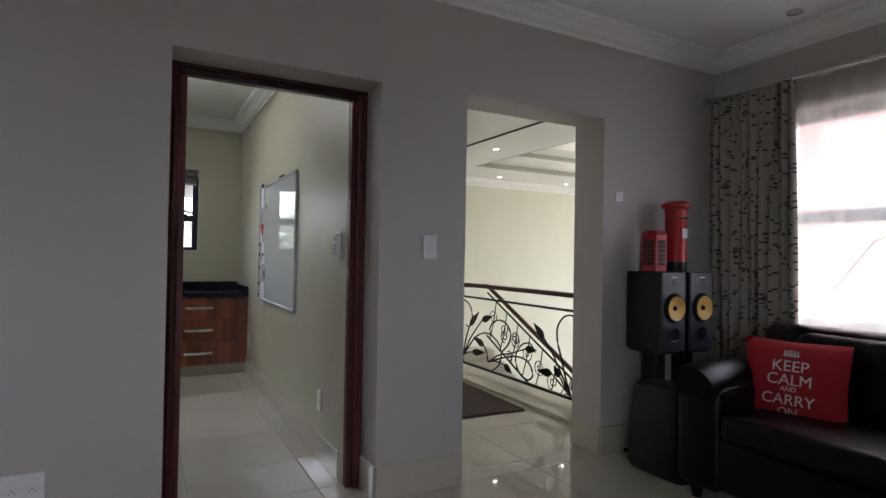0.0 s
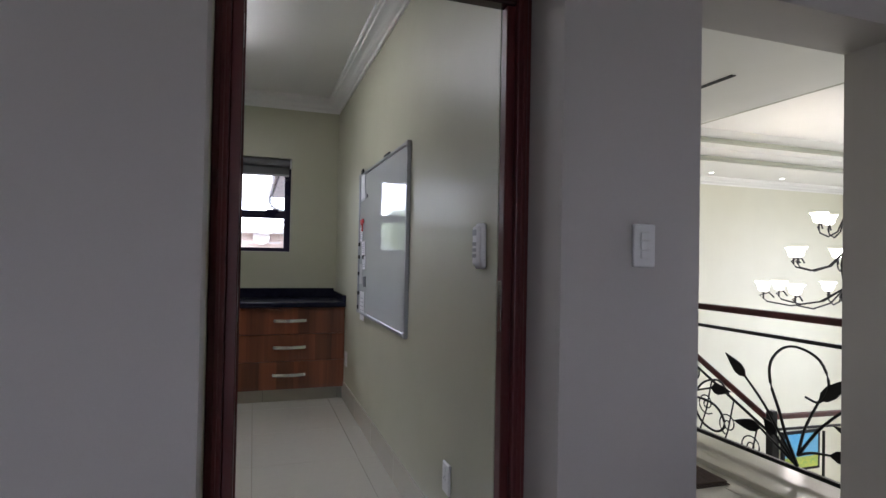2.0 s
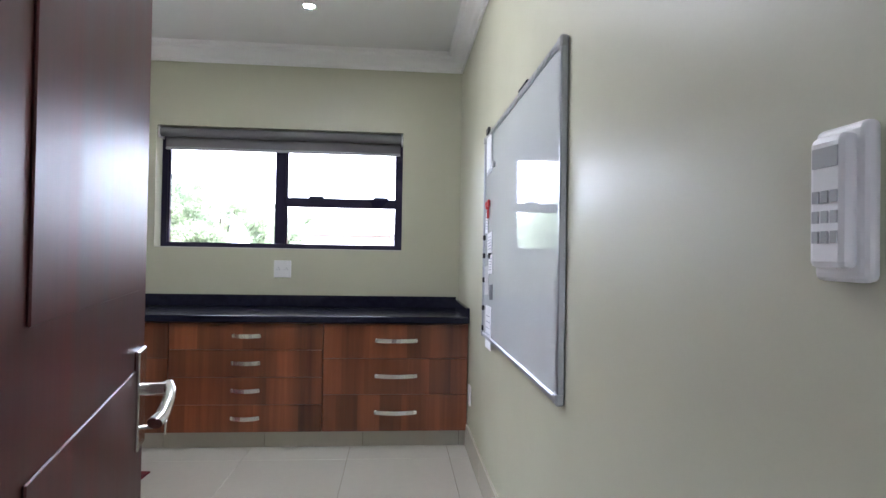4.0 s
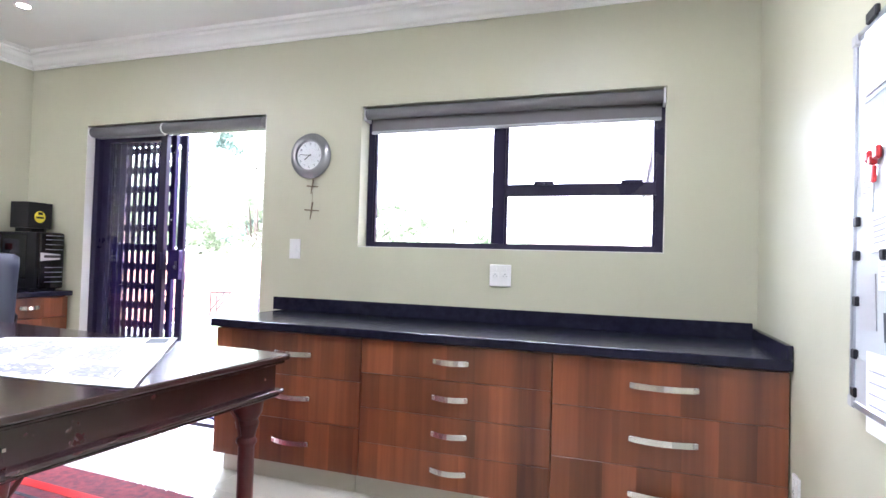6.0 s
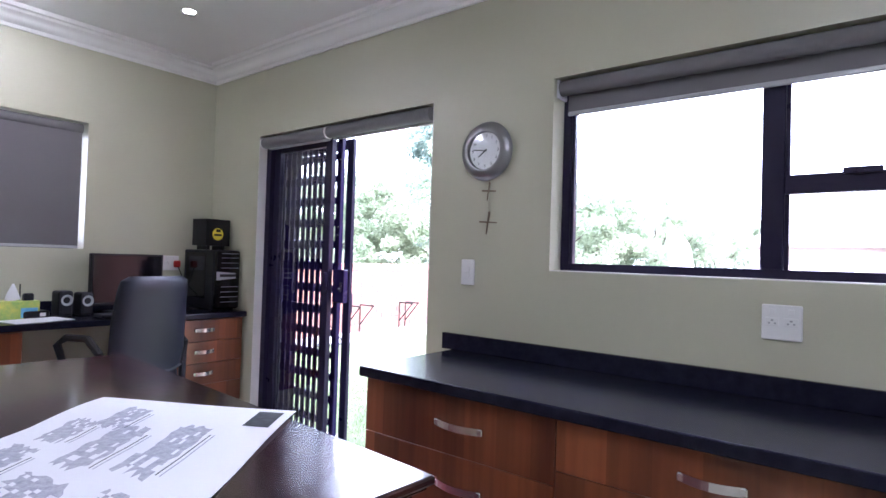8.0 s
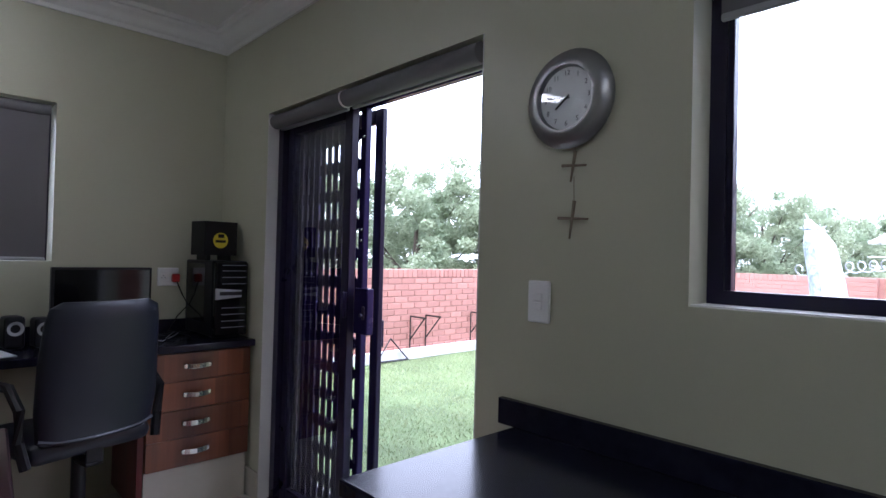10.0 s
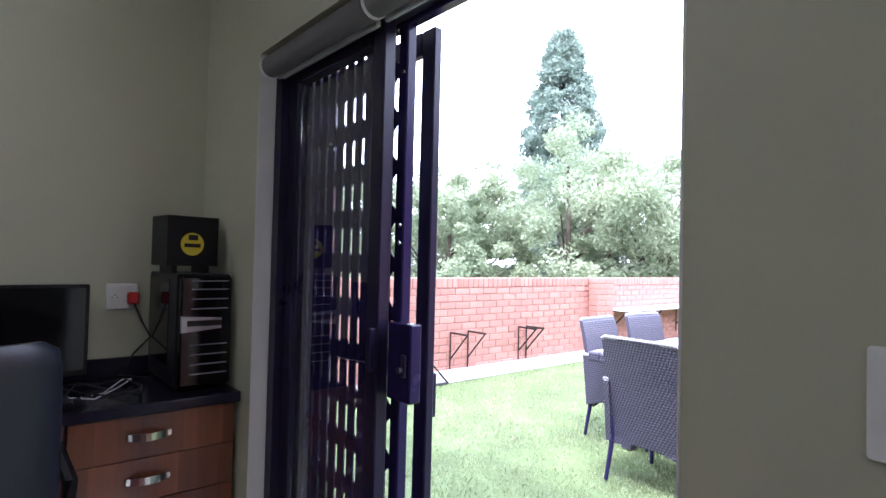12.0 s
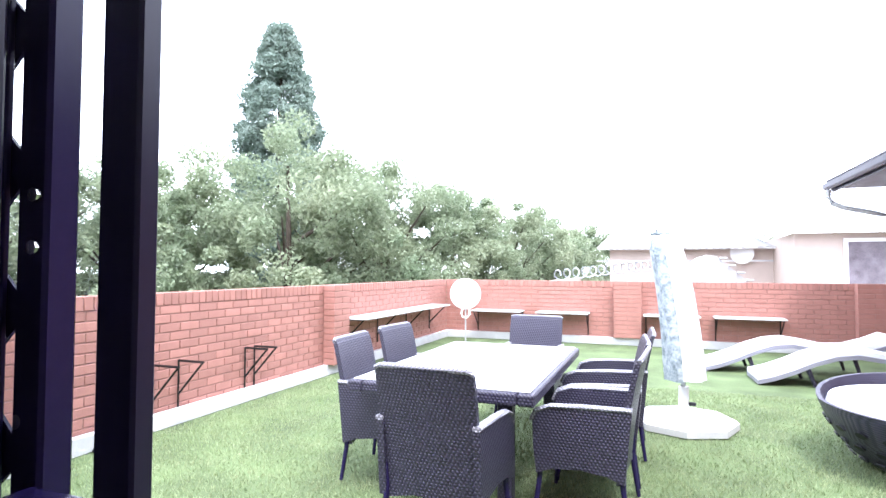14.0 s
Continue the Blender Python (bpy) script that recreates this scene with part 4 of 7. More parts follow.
# ---- study: whiteboard ----
def whiteboard():
    x, y0, y1, z0, z1 = 1.08, 3.545, 4.882, 0.838, 1.838
    t = thing("whiteboard", "large aluminium-framed whiteboard with notes along one side", "whiteboard", (0, 0, 0))
    part("panel", Mesher().box(x - 0.014, y0 + 0.01, z0 + 0.01, x - 0.002, y1 - 0.01, z1 - 0.01), M["board"], t)
    f = part("frame", Mesher().box(x - 0.022, y0, z0, x - 0.001, y0 + 0.02, z1, 0.003).box(x - 0.022, y1 - 0.02, z0, x - 0.001, y1, z1, 0.003).box(x - 0.022, y0 + 0.02, z0, x - 0.001, y1 - 0.02, z0 + 0.02, 0.003).box(x - 0.022, y0 + 0.02, z1 - 0.02, x - 0.001, y1 - 0.02, z1, 0.003), M["board_frame"], t)
    for yy in (y0 - 0.002, y1 - 0.034):
        for zz in (z0 - 0.002, z1 - 0.034):
            part("corner_cap", Mesher().box(x - 0.026, yy, zz, x - 0.001, yy + 0.036, zz + 0.036, 0.006), M["grey_plastic"], f, "grey plastic corner cap")
    rnd = random.Random(4)
    slips = [(4.74, 1.74, 0.15, 0.20, "small_clipboard", "board_frame"), (4.70, 1.30, 0.12, 0.10, "note", "paper"), (4.66, 1.20, 0.10, 0.09, "note", "paper"), (4.78, 1.12, 0.10, 0.14, "note", "grey_plastic"), (4.64, 1.07, 0.08, 0.07, "photo", "dark_ink"), (4.70, 0.90, 0.15, 0.20, "sheet", "paper"), (4.79, 1.40, 0.07, 0.10, "note", "paper"), (4.80, 0.905, 0.09, 0.13, "note", "grey_plastic")]
    for i, (cy, cz, ww, hh, nm, mt) in enumerate(slips):
        cz0 = cz - hh / 2
        m = Matrix.Translation((x - 0.016 - 0.001 * (i % 3), cy, cz)) @ Matrix.Rotation(radians(rnd.uniform(-6, 6)), 4, "X")
        n = thing(nm, {"paper": "white paper note pinned to the whiteboard", "grey_plastic": "grey printed card pinned to the whiteboard", "dark_ink": "small dark photograph on the whiteboard", "board_frame": "framed clip folder hung on the whiteboard"}[mt], "note", (0, 0, 0))
        n.matrix_world = m
        part("leaf", Mesher().box(-0.0012, -ww / 2, -hh / 2, 0.0012, ww / 2, hh / 2), M[mt], n)
        if nm == "small_clipboard":
            part("insert", Mesher().box(-0.005, -ww / 2 + 0.014, -hh / 2 + 0.012, -0.0012, ww / 2 - 0.014, hh / 2 - 0.012, 0.001), M["paper"], n)
            part("clip", Mesher().box(-0.014, -0.03, hh / 2 - 0.01, -0.001, 0.03, hh / 2 + 0.02, 0.003), M["black"], n)
        elif mt == "paper":
            b = Mesher()
            for r in range(5):
                b.box(-0.0022, -ww * 0.36, -hh * 0.3 + r * hh * 0.14, -0.0013, ww * 0.36, -hh * 0.3 + r * hh * 0.14 + 0.004)
            part("writing", b, M["ink"], n)
    for cy, cz, mt in ((4.845, 1.33, "black"), (4.845, 1.12, "black"), (4.85, 0.98, "black"), (4.85, 0.88, "black"), (4.60, 1.66, "grey_plastic"), (4.68, 1.24, "black"), (4.845, 1.24, "black")):
        single("magnet", Mesher().box(x - 0.026, cy - 0.013, cz - 0.013, x - 0.0145, cy + 0.013, cz + 0.013, 0.003), M[mt], "small dark magnet holding notes on the whiteboard", "magnet", group="magnets on the whiteboard")
    r = thing("red_bow", "small red plastic bow magnet on the whiteboard", "magnet", (x - 0.02, 4.74, 1.475))
    part("knot", Mesher().box(-0.012, -0.01, -0.012, 0.005, 0.01, 0.012, 0.004), M["red"], r)
    part("loops", Mesher().box(-0.010, -0.045, -0.002, 0.003, -0.01, 0.034, 0.008).box(-0.010, 0.01, -0.002, 0.003, 0.04, 0.030, 0.008).box(-0.006, -0.012, -0.055, 0.003, 0.006, -0.012, 0.003), M["red"], r)
    p = thing("board_markers", "small stickers and a black marker on the board frame", "marker", (0, 0, 0))
    for i in range(14):
        part("sticker", Mesher().box(x - 0.0235, 3.66 + i * 0.07, z1 - 0.016, x - 0.0221, 3.70 + i * 0.07, z1 - 0.005), M["grey_plastic"], p)
    part("marker", Mesher().tube([(x - 0.012, 3.98, z1 + 0.009), (x - 0.012, 4.10, z1 + 0.009)], 0.008, 8), M["black"], p, "black marker pen")


whiteboard()


def clock():
    t = thing("wall_clock", "round brushed steel wall clock with a white face", "clock", (-1.420, 6.128, 1.832))
    face_up = Matrix.Rotation(math.pi / 2, 4, "X")
    part("rim", Mesher().lathe([(0.138, 0.0), (0.143, 0.012), (0.135, 0.026), (0.104, 0.042), (0.092, 0.040), (0.088, 0.022), (0.088, 0.0)], 40, m=face_up, cap=False), M["clock_steel"], t, smooth=True)
    part("face", Mesher().lathe([(0.0005, 0.024), (0.089, 0.024), (0.089, 0.002), (0.0005, 0.002)], 40, m=face_up), M["plastic"], t)
    part("glass", Mesher().lathe([(0.0005, 0.035), (0.092, 0.033), (0.092, 0.031), (0.0005, 0.033)], 40, m=face_up), M["glass"], t).visible_shadow = False
    for name, length, wid, deg in (("hour_hand", 0.045, 0.006, 232), ("minute_hand", 0.066, 0.004, 278)):
        m = Matrix.Rotation(radians(deg), 4, "Y")
        part(name, Mesher().box(-wid / 2, -0.0275, -0.012, wid / 2, -0.026, length, m=m), M["black"], t)
    for i in range(1, 13):
        cu = bpy.data.curves.new("digit", "FONT")
        cu.body, cu.size, cu.align_x, cu.align_y, cu.extrude = str(i), 0.020, "CENTER", "CENTER", 0.0003
        cu.materials.append(M["dark_ink"])
        o = new("digit", cu)
        o.parent = t
        a = radians(30 * i)
        o.matrix_basis = pose(0.072 * math.sin(a), -0.0247, 0.072 * math.cos(a), 90, 0, 0)
    part("hanging_loop", Mesher().box(-0.012, -0.012, 0.126, 0.012, 0, 0.142, 0.003), M["chrome"], t)
    for cz, s, label in ((1.64, 0.040, "small straw star ornament hanging under the clock"), (1.49, 0.050, "pale four-armed straw ornament on the wall")):
        o = thing("straw_ornament", label, "ornament", (-1.40, 6.118, cz), group="straw ornaments under the clock")
        part("straw_arm", Mesher().tube([(-s, 0, 0.003), (s, -0.003, -0.003)], 0.005, 6, 0.0035).tube([(0.006, -0.004, s), (-0.008, -0.004, -s * 1.15)], 0.006, 6, 0.003), M["beige"], o, smooth=True)
        part("thread", Mesher().tube([(0.004, -0.003, s), (0.0, 0.0, s + 0.07)], 0.0012, 4), M["beige"], o)


clock()


# ---- study: the table in the middle ----
def study_table():
    t = thing("table", "dark mahogany table with a moulded apron and carved legs", "table", (-0.672, 4.850, FLOOR), -4)
    L, D, H = 1.9, 1.02, 0.797
    part("tabletop", Mesher().box(-L, -D, H - 0.022, 0, 0, H, 0.006, seg=2).box(-L + 0.012, -D + 0.012, H - 0.034, -0.012, -0.012, H - 0.022, 0.004), M["mahogany_x"], t)
    part("apron", Mesher().box(-L + 0.035, -D + 0.035, H - 0.125, -0.035, -0.035, H - 0.034, 0.002), M["mahogany_x"], t)
    part("moulding", Mesher().box(-L + 0.012, -D + 0.012, H - 0.140, -0.012, -0.012, H - 0.125, 0.006, seg=2).box(-L + 0.024, -D + 0.024, H - 0.152, -0.024, -0.024, H - 0.140, 0.004), M["mahogany_x"], t)
    prof = [(0.030, 0.0), (0.032, 0.03), (0.028, 0.04), (0.028, 0.48), (0.036, 0.49), (0.036, 0.50), (0.029, 0.51), (0.034, 0.535), (0.042, 0.56), (0.036, 0.572), (0.050, 0.595), (0.056, 0.647)]
    for lx, ly in ((-0.10, -0.10), (-L + 0.10, -0.10), (-0.10, -D + 0.10), (-L + 0.10, -D + 0.10)):
        leg = part("leg", Mesher().lathe(prof, 10, (lx, ly, 0)), M["mahogany"], t, smooth=True)
        sx, sy = (-1 if lx > -1 else 1), (-1 if ly > -0.5 else 1)
        part("scroll_bracket", Mesher().tube([(lx + sx * 0.035, ly, 0.52), (lx + sx * 0.05, ly, 0.58), (lx + sx * 0.09, ly, 0.63), (lx + sx * 0.13, ly, 0.647)], 0.006, 6).tube([(lx, ly + sy * 0.035, 0.52), (lx, ly + sy * 0.05, 0.58), (lx, ly + sy * 0.09, 0.63), (lx, ly + sy * 0.13, 0.647)], 0.006, 6), M["mahogany"], leg, smooth=True)
    for lx, ly, a in ((-0.06, -0.0335, 0), (-L + 0.06, -0.0335, 0)):
        part("stud", Mesher().box(lx - 0.004, ly, H - 0.09, lx + 0.004, ly + 0.003, H - 0.08), M["chrome"], t, "small steel stud")
    part("side_stud", Mesher().box(-0.0345, -0.10, H - 0.085, -0.031, -0.092, H - 0.077).box(-0.0345, -0.92, H - 0.085, -0.031, -0.912, H - 0.077), M["chrome"], t, "small steel stud")


study_table()


def printed_sheet(name, corners, z, label, blocks, photo):
    """A sheet of paper lying with slight waves; corners in order, blocks in sheet shares."""
    a, b_, c, d = [Vector((*p, 0)) for p in corners]

    def at(u, v, dz=0.0):
        p = (a * (1 - u) + b_ * u) * (1 - v) + (d * (1 - u) + c * u) * v
        return Vector((p.x, p.y, z + dz + 0.004 + 0.003 * math.sin(7 * u + 2) * math.sin(6 * v + 1) + 0.003 * abs(math.sin(math.pi * 2 * u))))
    t = thing(name, label, "printed sheet", (0, 0, 0))
    bm = bmesh.new()
    n = 16
    g = [[bm.verts.new(at(i / n, j / n)) for i in range(n + 1)] for j in range(n + 1)]
    g2 = [[bm.verts.new(at(i / n, j / n, -0.0012)) for i in range(n + 1)] for j in range(n + 1)]
    for j in range(n):
        for i in range(n):
            bm.faces.new((g[j][i], g[j][i + 1], g[j + 1][i + 1], g[j + 1][i]))
            bm.faces.new((g2[j][i], g2[j + 1][i], g2[j + 1][i + 1], g2[j][i + 1]))
    part("sheet", bm, M["paper"], t, smooth=True)

    def patch(nm, u0, v0, u1, v1, mat, tear=0.0, seed=0):
        bm = bmesh.new()
        r = random.Random(seed)
        k = 10
        gg = [[bm.verts.new(at(u0 + (u1 - u0) * (i / k + (r.uniform(-tear, tear) if i in (0, k) else 0)), v0 + (v1 - v0) * (j / k + (r.uniform(-tear, tear) if j in (0, k) else 0)), 0.0012)) for i in range(k + 1)] for j in range(k + 1)]
        for j in range(k):
            for i in range(k):
                if tear and r.random() < 0.12:
                    continue
                bm.faces.new((gg[j][i], gg[j][i + 1], gg[j + 1][i + 1], gg[j + 1][i]))
        part(nm, bm, mat, t)
    for i, blk in enumerate(blocks):
        patch("faded_picture", *blk, M["ink"], 0.08, i)
        for q in range(2):
            patch("text_line", blk[0] + 0.02, blk[3] + 0.02 + q * 0.018, blk[2] - 0.05, blk[3] + 0.026 + q * 0.018, M["dark_ink"] if q == 0 else M["ink"])
    if photo:
        patch("photo", *photo, M["dark_ink"])


printed_sheet("newspaper", [(-1.44, 4.14), (-1.81, 4.62), (-1.27, 4.935), (-0.70, 4.20)], 0.842, "creased white newspaper sheet with faded pictures lying on the table",
              [(0.10, 0.10, 0.34, 0.24), (0.42, 0.12, 0.66, 0.24), (0.62, 0.24, 0.86, 0.36), (0.30, 0.36, 0.66, 0.50), (0.36, 0.60, 0.74, 0.74), (0.05, 0.34, 0.22, 0.56), (0.08, 0.68, 0.26, 0.86)], (0.80, 0.84, 0.96, 0.96))

# rug below the table, fringed
r = thing("rug", "red patterned woven rug under the table", "rug", (-1.75, 4.12, FLOOR), -3)
part("pile", Mesher().box(-1.25, -0.95, 0.001, 1.02, 1.13, 0.011, 0.003), M["rug"], r)
b = Mesher()
for i in range(18):
    yy = -0.90 + i * 0.10
    b.box(-1.2, yy, 0.0112, 0.97, yy + 0.02, 0.0122)
part("stripes", b, M["dark_ink"], r, "thin dark woven stripes")
part("border", Mesher().box(-1.24, 0.88, 0.0112, 1.01, 0.94, 0.0125).box(-1.24, -0.94, 0.0112, 1.01, -0.88, 0.0125).box(0.95, -0.88, 0.0112, 1.01, 0.88, 0.0125), M["red"], r)


# ---- study: chair and desk things ----
def office_chair():
    t = thing("office_chair", "black leather swivel chair pushed up to the desk", "chair", (-3.22, 5.30, FLOOR), 196)
    rings = []
    for zz, w, off, th in ((0.565, 0.19, 0.02, 0.020), (0.585, 0.222, 0.012, 0.05), (0.70, 0.235, 0.0, 0.06), (0.88, 0.233, -0.01, 0.055), (1.04, 0.222, -0.03, 0.05), (1.095, 0.21, -0.04, 0.045), (1.118, 0.17, -0.045, 0.02)):
        ring = []
        for k in range(20):
            a = 2 * math.pi * k / 20
            cx, cy = math.copysign(abs(math.cos(a)) ** 0.35, math.cos(a)), math.copysign(abs(math.sin(a)) ** 0.6, math.sin(a))
            ring.append((-0.14 + off + cy * th * 0.5 + 0.06 * (cx * cx) * 0.5, cx * w, zz))
        rings.append(ring)
    part("backrest", Mesher().rings(rings), M["chair_leather"], t, smooth=True)
    part("seat", Mesher().box(-0.10, -0.24, 0.49, 0.34, 0.24, 0.58, 0.04, seg=3), M["chair_leather"], t, smooth=True)
    rim = [(-0.115 + 0.03 * (abs(v) / 0.22) ** 2, v, 0.575 + 0.02 * (v / 0.22) ** 4) for v in [-0.22 + 0.044 * k for k in range(11)]]
    part("lower_piping", Mesher().tube([(x - 0.032, y, z) for x, y, z in rim], 0.009, 6), M["chair_leather"], t, "padded piping along the lower edge", smooth=True)
    part("back_bar", Mesher().box(-0.095, -0.035, 0.455, -0.085, 0.035, 0.62, 0.003).box(-0.095, -0.035, 0.44, 0.0, 0.035, 0.454, 0.003), M["black"], t)
    for s in (-1, 1):
        part("armrest", Mesher().tube([(-0.10, s * 0.25, 0.50), (-0.08, s * 0.268, 0.60), (-0.09, s * 0.272, 0.72), (0.0, s * 0.272, 0.79), (0.16, s * 0.272, 0.785), (0.24, s * 0.268, 0.74), (0.12, s * 0.28, 0.56), (0.05, s * 0.25, 0.50)], 0.020, 8), M["black"], t, smooth=True)
    part("column", Mesher().tube([(0.03, 0, 0.11), (0.03, 0, 0.45)], 0.028, 12), M["black"], t, smooth=True)
    for k in range(5):
        a = radians(72 * k + 20)
        leg = part("base_leg", Mesher().tube([(0.03, 0, 0.13), (0.03 + 0.28 * math.cos(a), 0.28 * math.sin(a), 0.07)], 0.024, 8, 0.015), M["black"], t, smooth=True)
        part("castor", Mesher().tube([(0.03 + 0.28 * math.cos(a) - 0.02, 0.28 * math.sin(a), 0.027), (0.03 + 0.28 * math.cos(a) + 0.02, 0.28 * math.sin(a), 0.027)], 0.026, 10), M["black"], leg, smooth=True)


office_chair()
m = thing("monitor", "black flat computer monitor on the desk", "monitor", (-3.74, 5.465, 0.901), 4)
part("bezel", Mesher().box(-0.02, -0.225, 0.05, 0.012, 0.225, 0.375, 0.004), M["black"], m)
part("screen", Mesher().box(0.0125, -0.212, 0.07, 0.0145, 0.212, 0.363), M["gloss_black"], m)
part("stand", Mesher().box(-0.09, -0.11, 0, 0.09, 0.11, 0.012, 0.005).box(-0.04, -0.03, 0.012, -0.02, 0.03, 0.25, 0.004), M["black"], m)
m = thing("computer_tower", "black computer tower case with a ribbed front", "computer", (-3.72, 6.02, 0.901))
part("case", Mesher().box(-0.20, -0.095, 0.01, 0.20, 0.095, 0.42, 0.006), M["black"], m)
part("side_window", Mesher().box(-0.17, -0.0975, 0.08, 0.10, -0.0955, 0.40, 0.0005), M["gloss_black"], m)
part("front_panel", Mesher().box(0.2005, -0.09, 0.015, 0.232, 0.09, 0.415, 0.008), M["gloss_black"], m)
for z in (0.06, 0.095, 0.13, 0.165, 0.295, 0.33, 0.365, 0.395):
    part("rib", Mesher().box(0.2325, -0.055, z, 0.238, 0.075, z + 0.0035, 0.001), M["board_frame"], m, "bright front rib")
part("name_plate", Mesher().prism([(-0.09, 0.212), (0.05, 0.225), (0.05, 0.262), (-0.09, 0.272)], "x", 0.233, 0.243), M["board_frame"], m, "slanted silver badge with a dark emblem")
part("emblem", Mesher().box(0.2435, -0.07, 0.235, 0.2445, 0.05, 0.255), M["black"], m)
for x in (-0.15, 0.15):
    part("foot", Mesher().box(x - 0.02, -0.08, 0, x + 0.02, 0.08, 0.01), M["black"], m)
m = thing("camera_box", "small black carton with a round yellow emblem on the computer", "box", (-3.68, 6.0, 1.322), 6)
part("carton", Mesher().box(-0.08, -0.105, 0.028, 0.08, 0.085, 0.215, 0.002), M["black"], m)
part("foot", Mesher().box(-0.06, -0.08, 0, 0.06, -0.06, 0.028), M["black"], m)
part("foot", Mesher().box(-0.06, 0.04, 0, 0.06, 0.06, 0.028), M["black"], m)
part("emblem", Mesher().lathe([(0.0005, 0), (0.043, 0), (0.043, 0.0015), (0.0005, 0.0015)], 24, m=Matrix.Translation((0.0805, -0.015, 0.11)) @ Matrix.Rotation(math.pi / 2, 4, "Y")), M["yellow"], m, "round yellow emblem")
part("emblem_bar", Mesher().box(0.0822, -0.045, 0.098, 0.0832, 0.015, 0.112).box(0.0822, -0.03, 0.125, 0.0832, 0.005, 0.145), M["black"], m)
for y, s in ((5.10, 1.0), (5.21, 0.92)):
    m = thing("desk_speaker", "small black desk speaker with a round cone", "speaker", (-3.72, y, 0.901), 8, "pair of small desk speakers")
    part("cabinet", Mesher().box(-0.05, -0.04 * s, 0, 0.05, 0.04 * s, 0.15 * s, 0.015, seg=2), M["black"], m)
    part("cone", Mesher().lathe([(0.031, 0), (0.033, 0.004), (0.026, 0.004), (0.012, -0.006), (0.0005, -0.002)], 20, m=Matrix.Translation((0.051, 0, 0.095 * s)) @ Matrix.Rotation(math.pi / 2, 4, "Y"), cap=False), M["grey_plastic"], m, "grey cone ring", smooth=True)
m = thing("cordless_phone", "black cordless phone with an aerial in its base", "phone", (-3.70, 4.92, 0.901), 10)
part("base", Mesher().box(-0.05, -0.03, 0, 0.05, 0.10, 0.04, 0.008), M["black"], m)
part("handset", Mesher().box(-0.015, -0.02, 0.04, 0.02, 0.03, 0.14, 0.008), M["black"], m)
part("aerial", Mesher().tube([(-0.03, -0.02, 0.04), (-0.035, -0.02, 0.19)], 0.003, 6), M["black"], m)
part("display", Mesher().box(0.051, 0.045, 0.01, 0.053, 0.075, 0.03), M["plastic"], m)
m = thing("tissue_box", "green and yellow tissue carton with a tissue showing", "tissue box", (-3.72, 4.86, 0.901), 5)
part("carton", Mesher().box(-0.06, -0.11, 0, 0.06, 0.11, 0.10, 0.002), M["green_print"], m)
part("side_panel", Mesher().box(0.0605, 0.02, 0.005, 0.062, 0.10, 0.06), M["blue_print"], m, "blue printed patch")
part("tissue", Mesher().rings([[(0.03 * math.cos(a) * q, 0.04 * math.sin(a) * q, z + 0.01 * math.sin(3 * a)) for a in [2 * math.pi * k / 9 for k in range(9)]] for q, z in ((1, 0.10), (0.8, 0.13), (0.5, 0.155), (0.15, 0.185))]), M["paper"], m, smooth=True)
single("paper_sheet", Mesher().box(-0.10, -0.15, 0, 0.10, 0.15, 0.002), M["paper"], "white sheet of paper lying on the desk", "paper", (-3.56, 4.93, 0.9005), 12)
m = thing("cable_tangle", "tangle of black and white cables lying on the desk", "cable", (-3.62, 5.72, 0.904))
rr = random.Random(2)
for k, mt in enumerate(("black", "black", "plastic")):
    pts = [(0.14 * math.sin(i * 0.9 + k), 0.12 * math.cos(i * 0.7 + 2 * k), 0.004 + 0.02 * abs(math.sin(i * 1.3 + k))) for i in range(9)]
    part("cable", Mesher().tube(pts, 0.0035 if mt == "black" else 0.002, 5), M[mt], m, smooth=True)
single("keyboard", Mesher().box(-0.07, -0.2, 0, 0.07, 0.2, 0.02, 0.006), M["black"], "black computer keyboard in front of the monitor", "keyboard", (-3.52, 5.42, 0.901))

# ceiling lamps
m = thing("ceiling_light", "lit double-tube fluorescent ceiling fitting", "ceiling light", (0.07, 4.28, 2.60), 90, "fluorescent ceiling fittings of the study")
part("tray", Mesher().box(-0.65, -0.10, 0.06, 0.65, 0.10, 0.10, 0.006), M["plastic"], m)
for y in (-0.05, 0.05):
    part("tube", Mesher().tube([(-0.62, y, 0.035), (0.62, y, 0.035)], 0.014, 10), M["lamp"], m, "glowing white tube", smooth=True)
for x in (-0.64, 0.625):
    part("end_cap", Mesher().box(x, -0.09, 0.01, x + 0.015, 0.09, 0.06, 0.003), M["plastic"], m)
copy_thing(m, pose(-3.2, 4.33, 2.60, 0, 0, 90))


def downlight(x, y, z, lit, label):
    t = thing("downlight", label, "downlight", (x, y, z), group="recessed ceiling downlights")
    part("trim_ring", Mesher().lathe([(0.034, -0.001), (0.045, -0.006), (0.047, 0.0), (0.034, 0.0)], 20, cap=False), M["chrome"], t, smooth=True)
    part("lamp_face", Mesher().lathe([(0.0005, -0.002), (0.034, -0.002), (0.034, 0.0), (0.0005, 0.0)], 16), M["lamp"] if lit else M["grey_plastic"], t)


downlight(-3.10, 5.48, 2.70, True, "lit chrome-rimmed downlight in the white ceiling")
downlight(0.08, 5.4, 2.70, True, "lit chrome-rimmed downlight in the white ceiling")
downlight(3.42, 1.52, 2.70, False, "unlit chrome-rimmed downlight in the white ceiling")
downlight(4.03, 5.5, 2.62, True, "lit downlight in the stair hall ceiling")
downlight(5.45, 7.5, 2.62, True, "lit downlight in the stair hall ceiling")
downlight(6.95, 7.55, 2.62, True, "lit downlight in the stair hall ceiling")
downlight(8.4, 7.55, 2.62, True, "lit downlight in the stair hall ceiling")


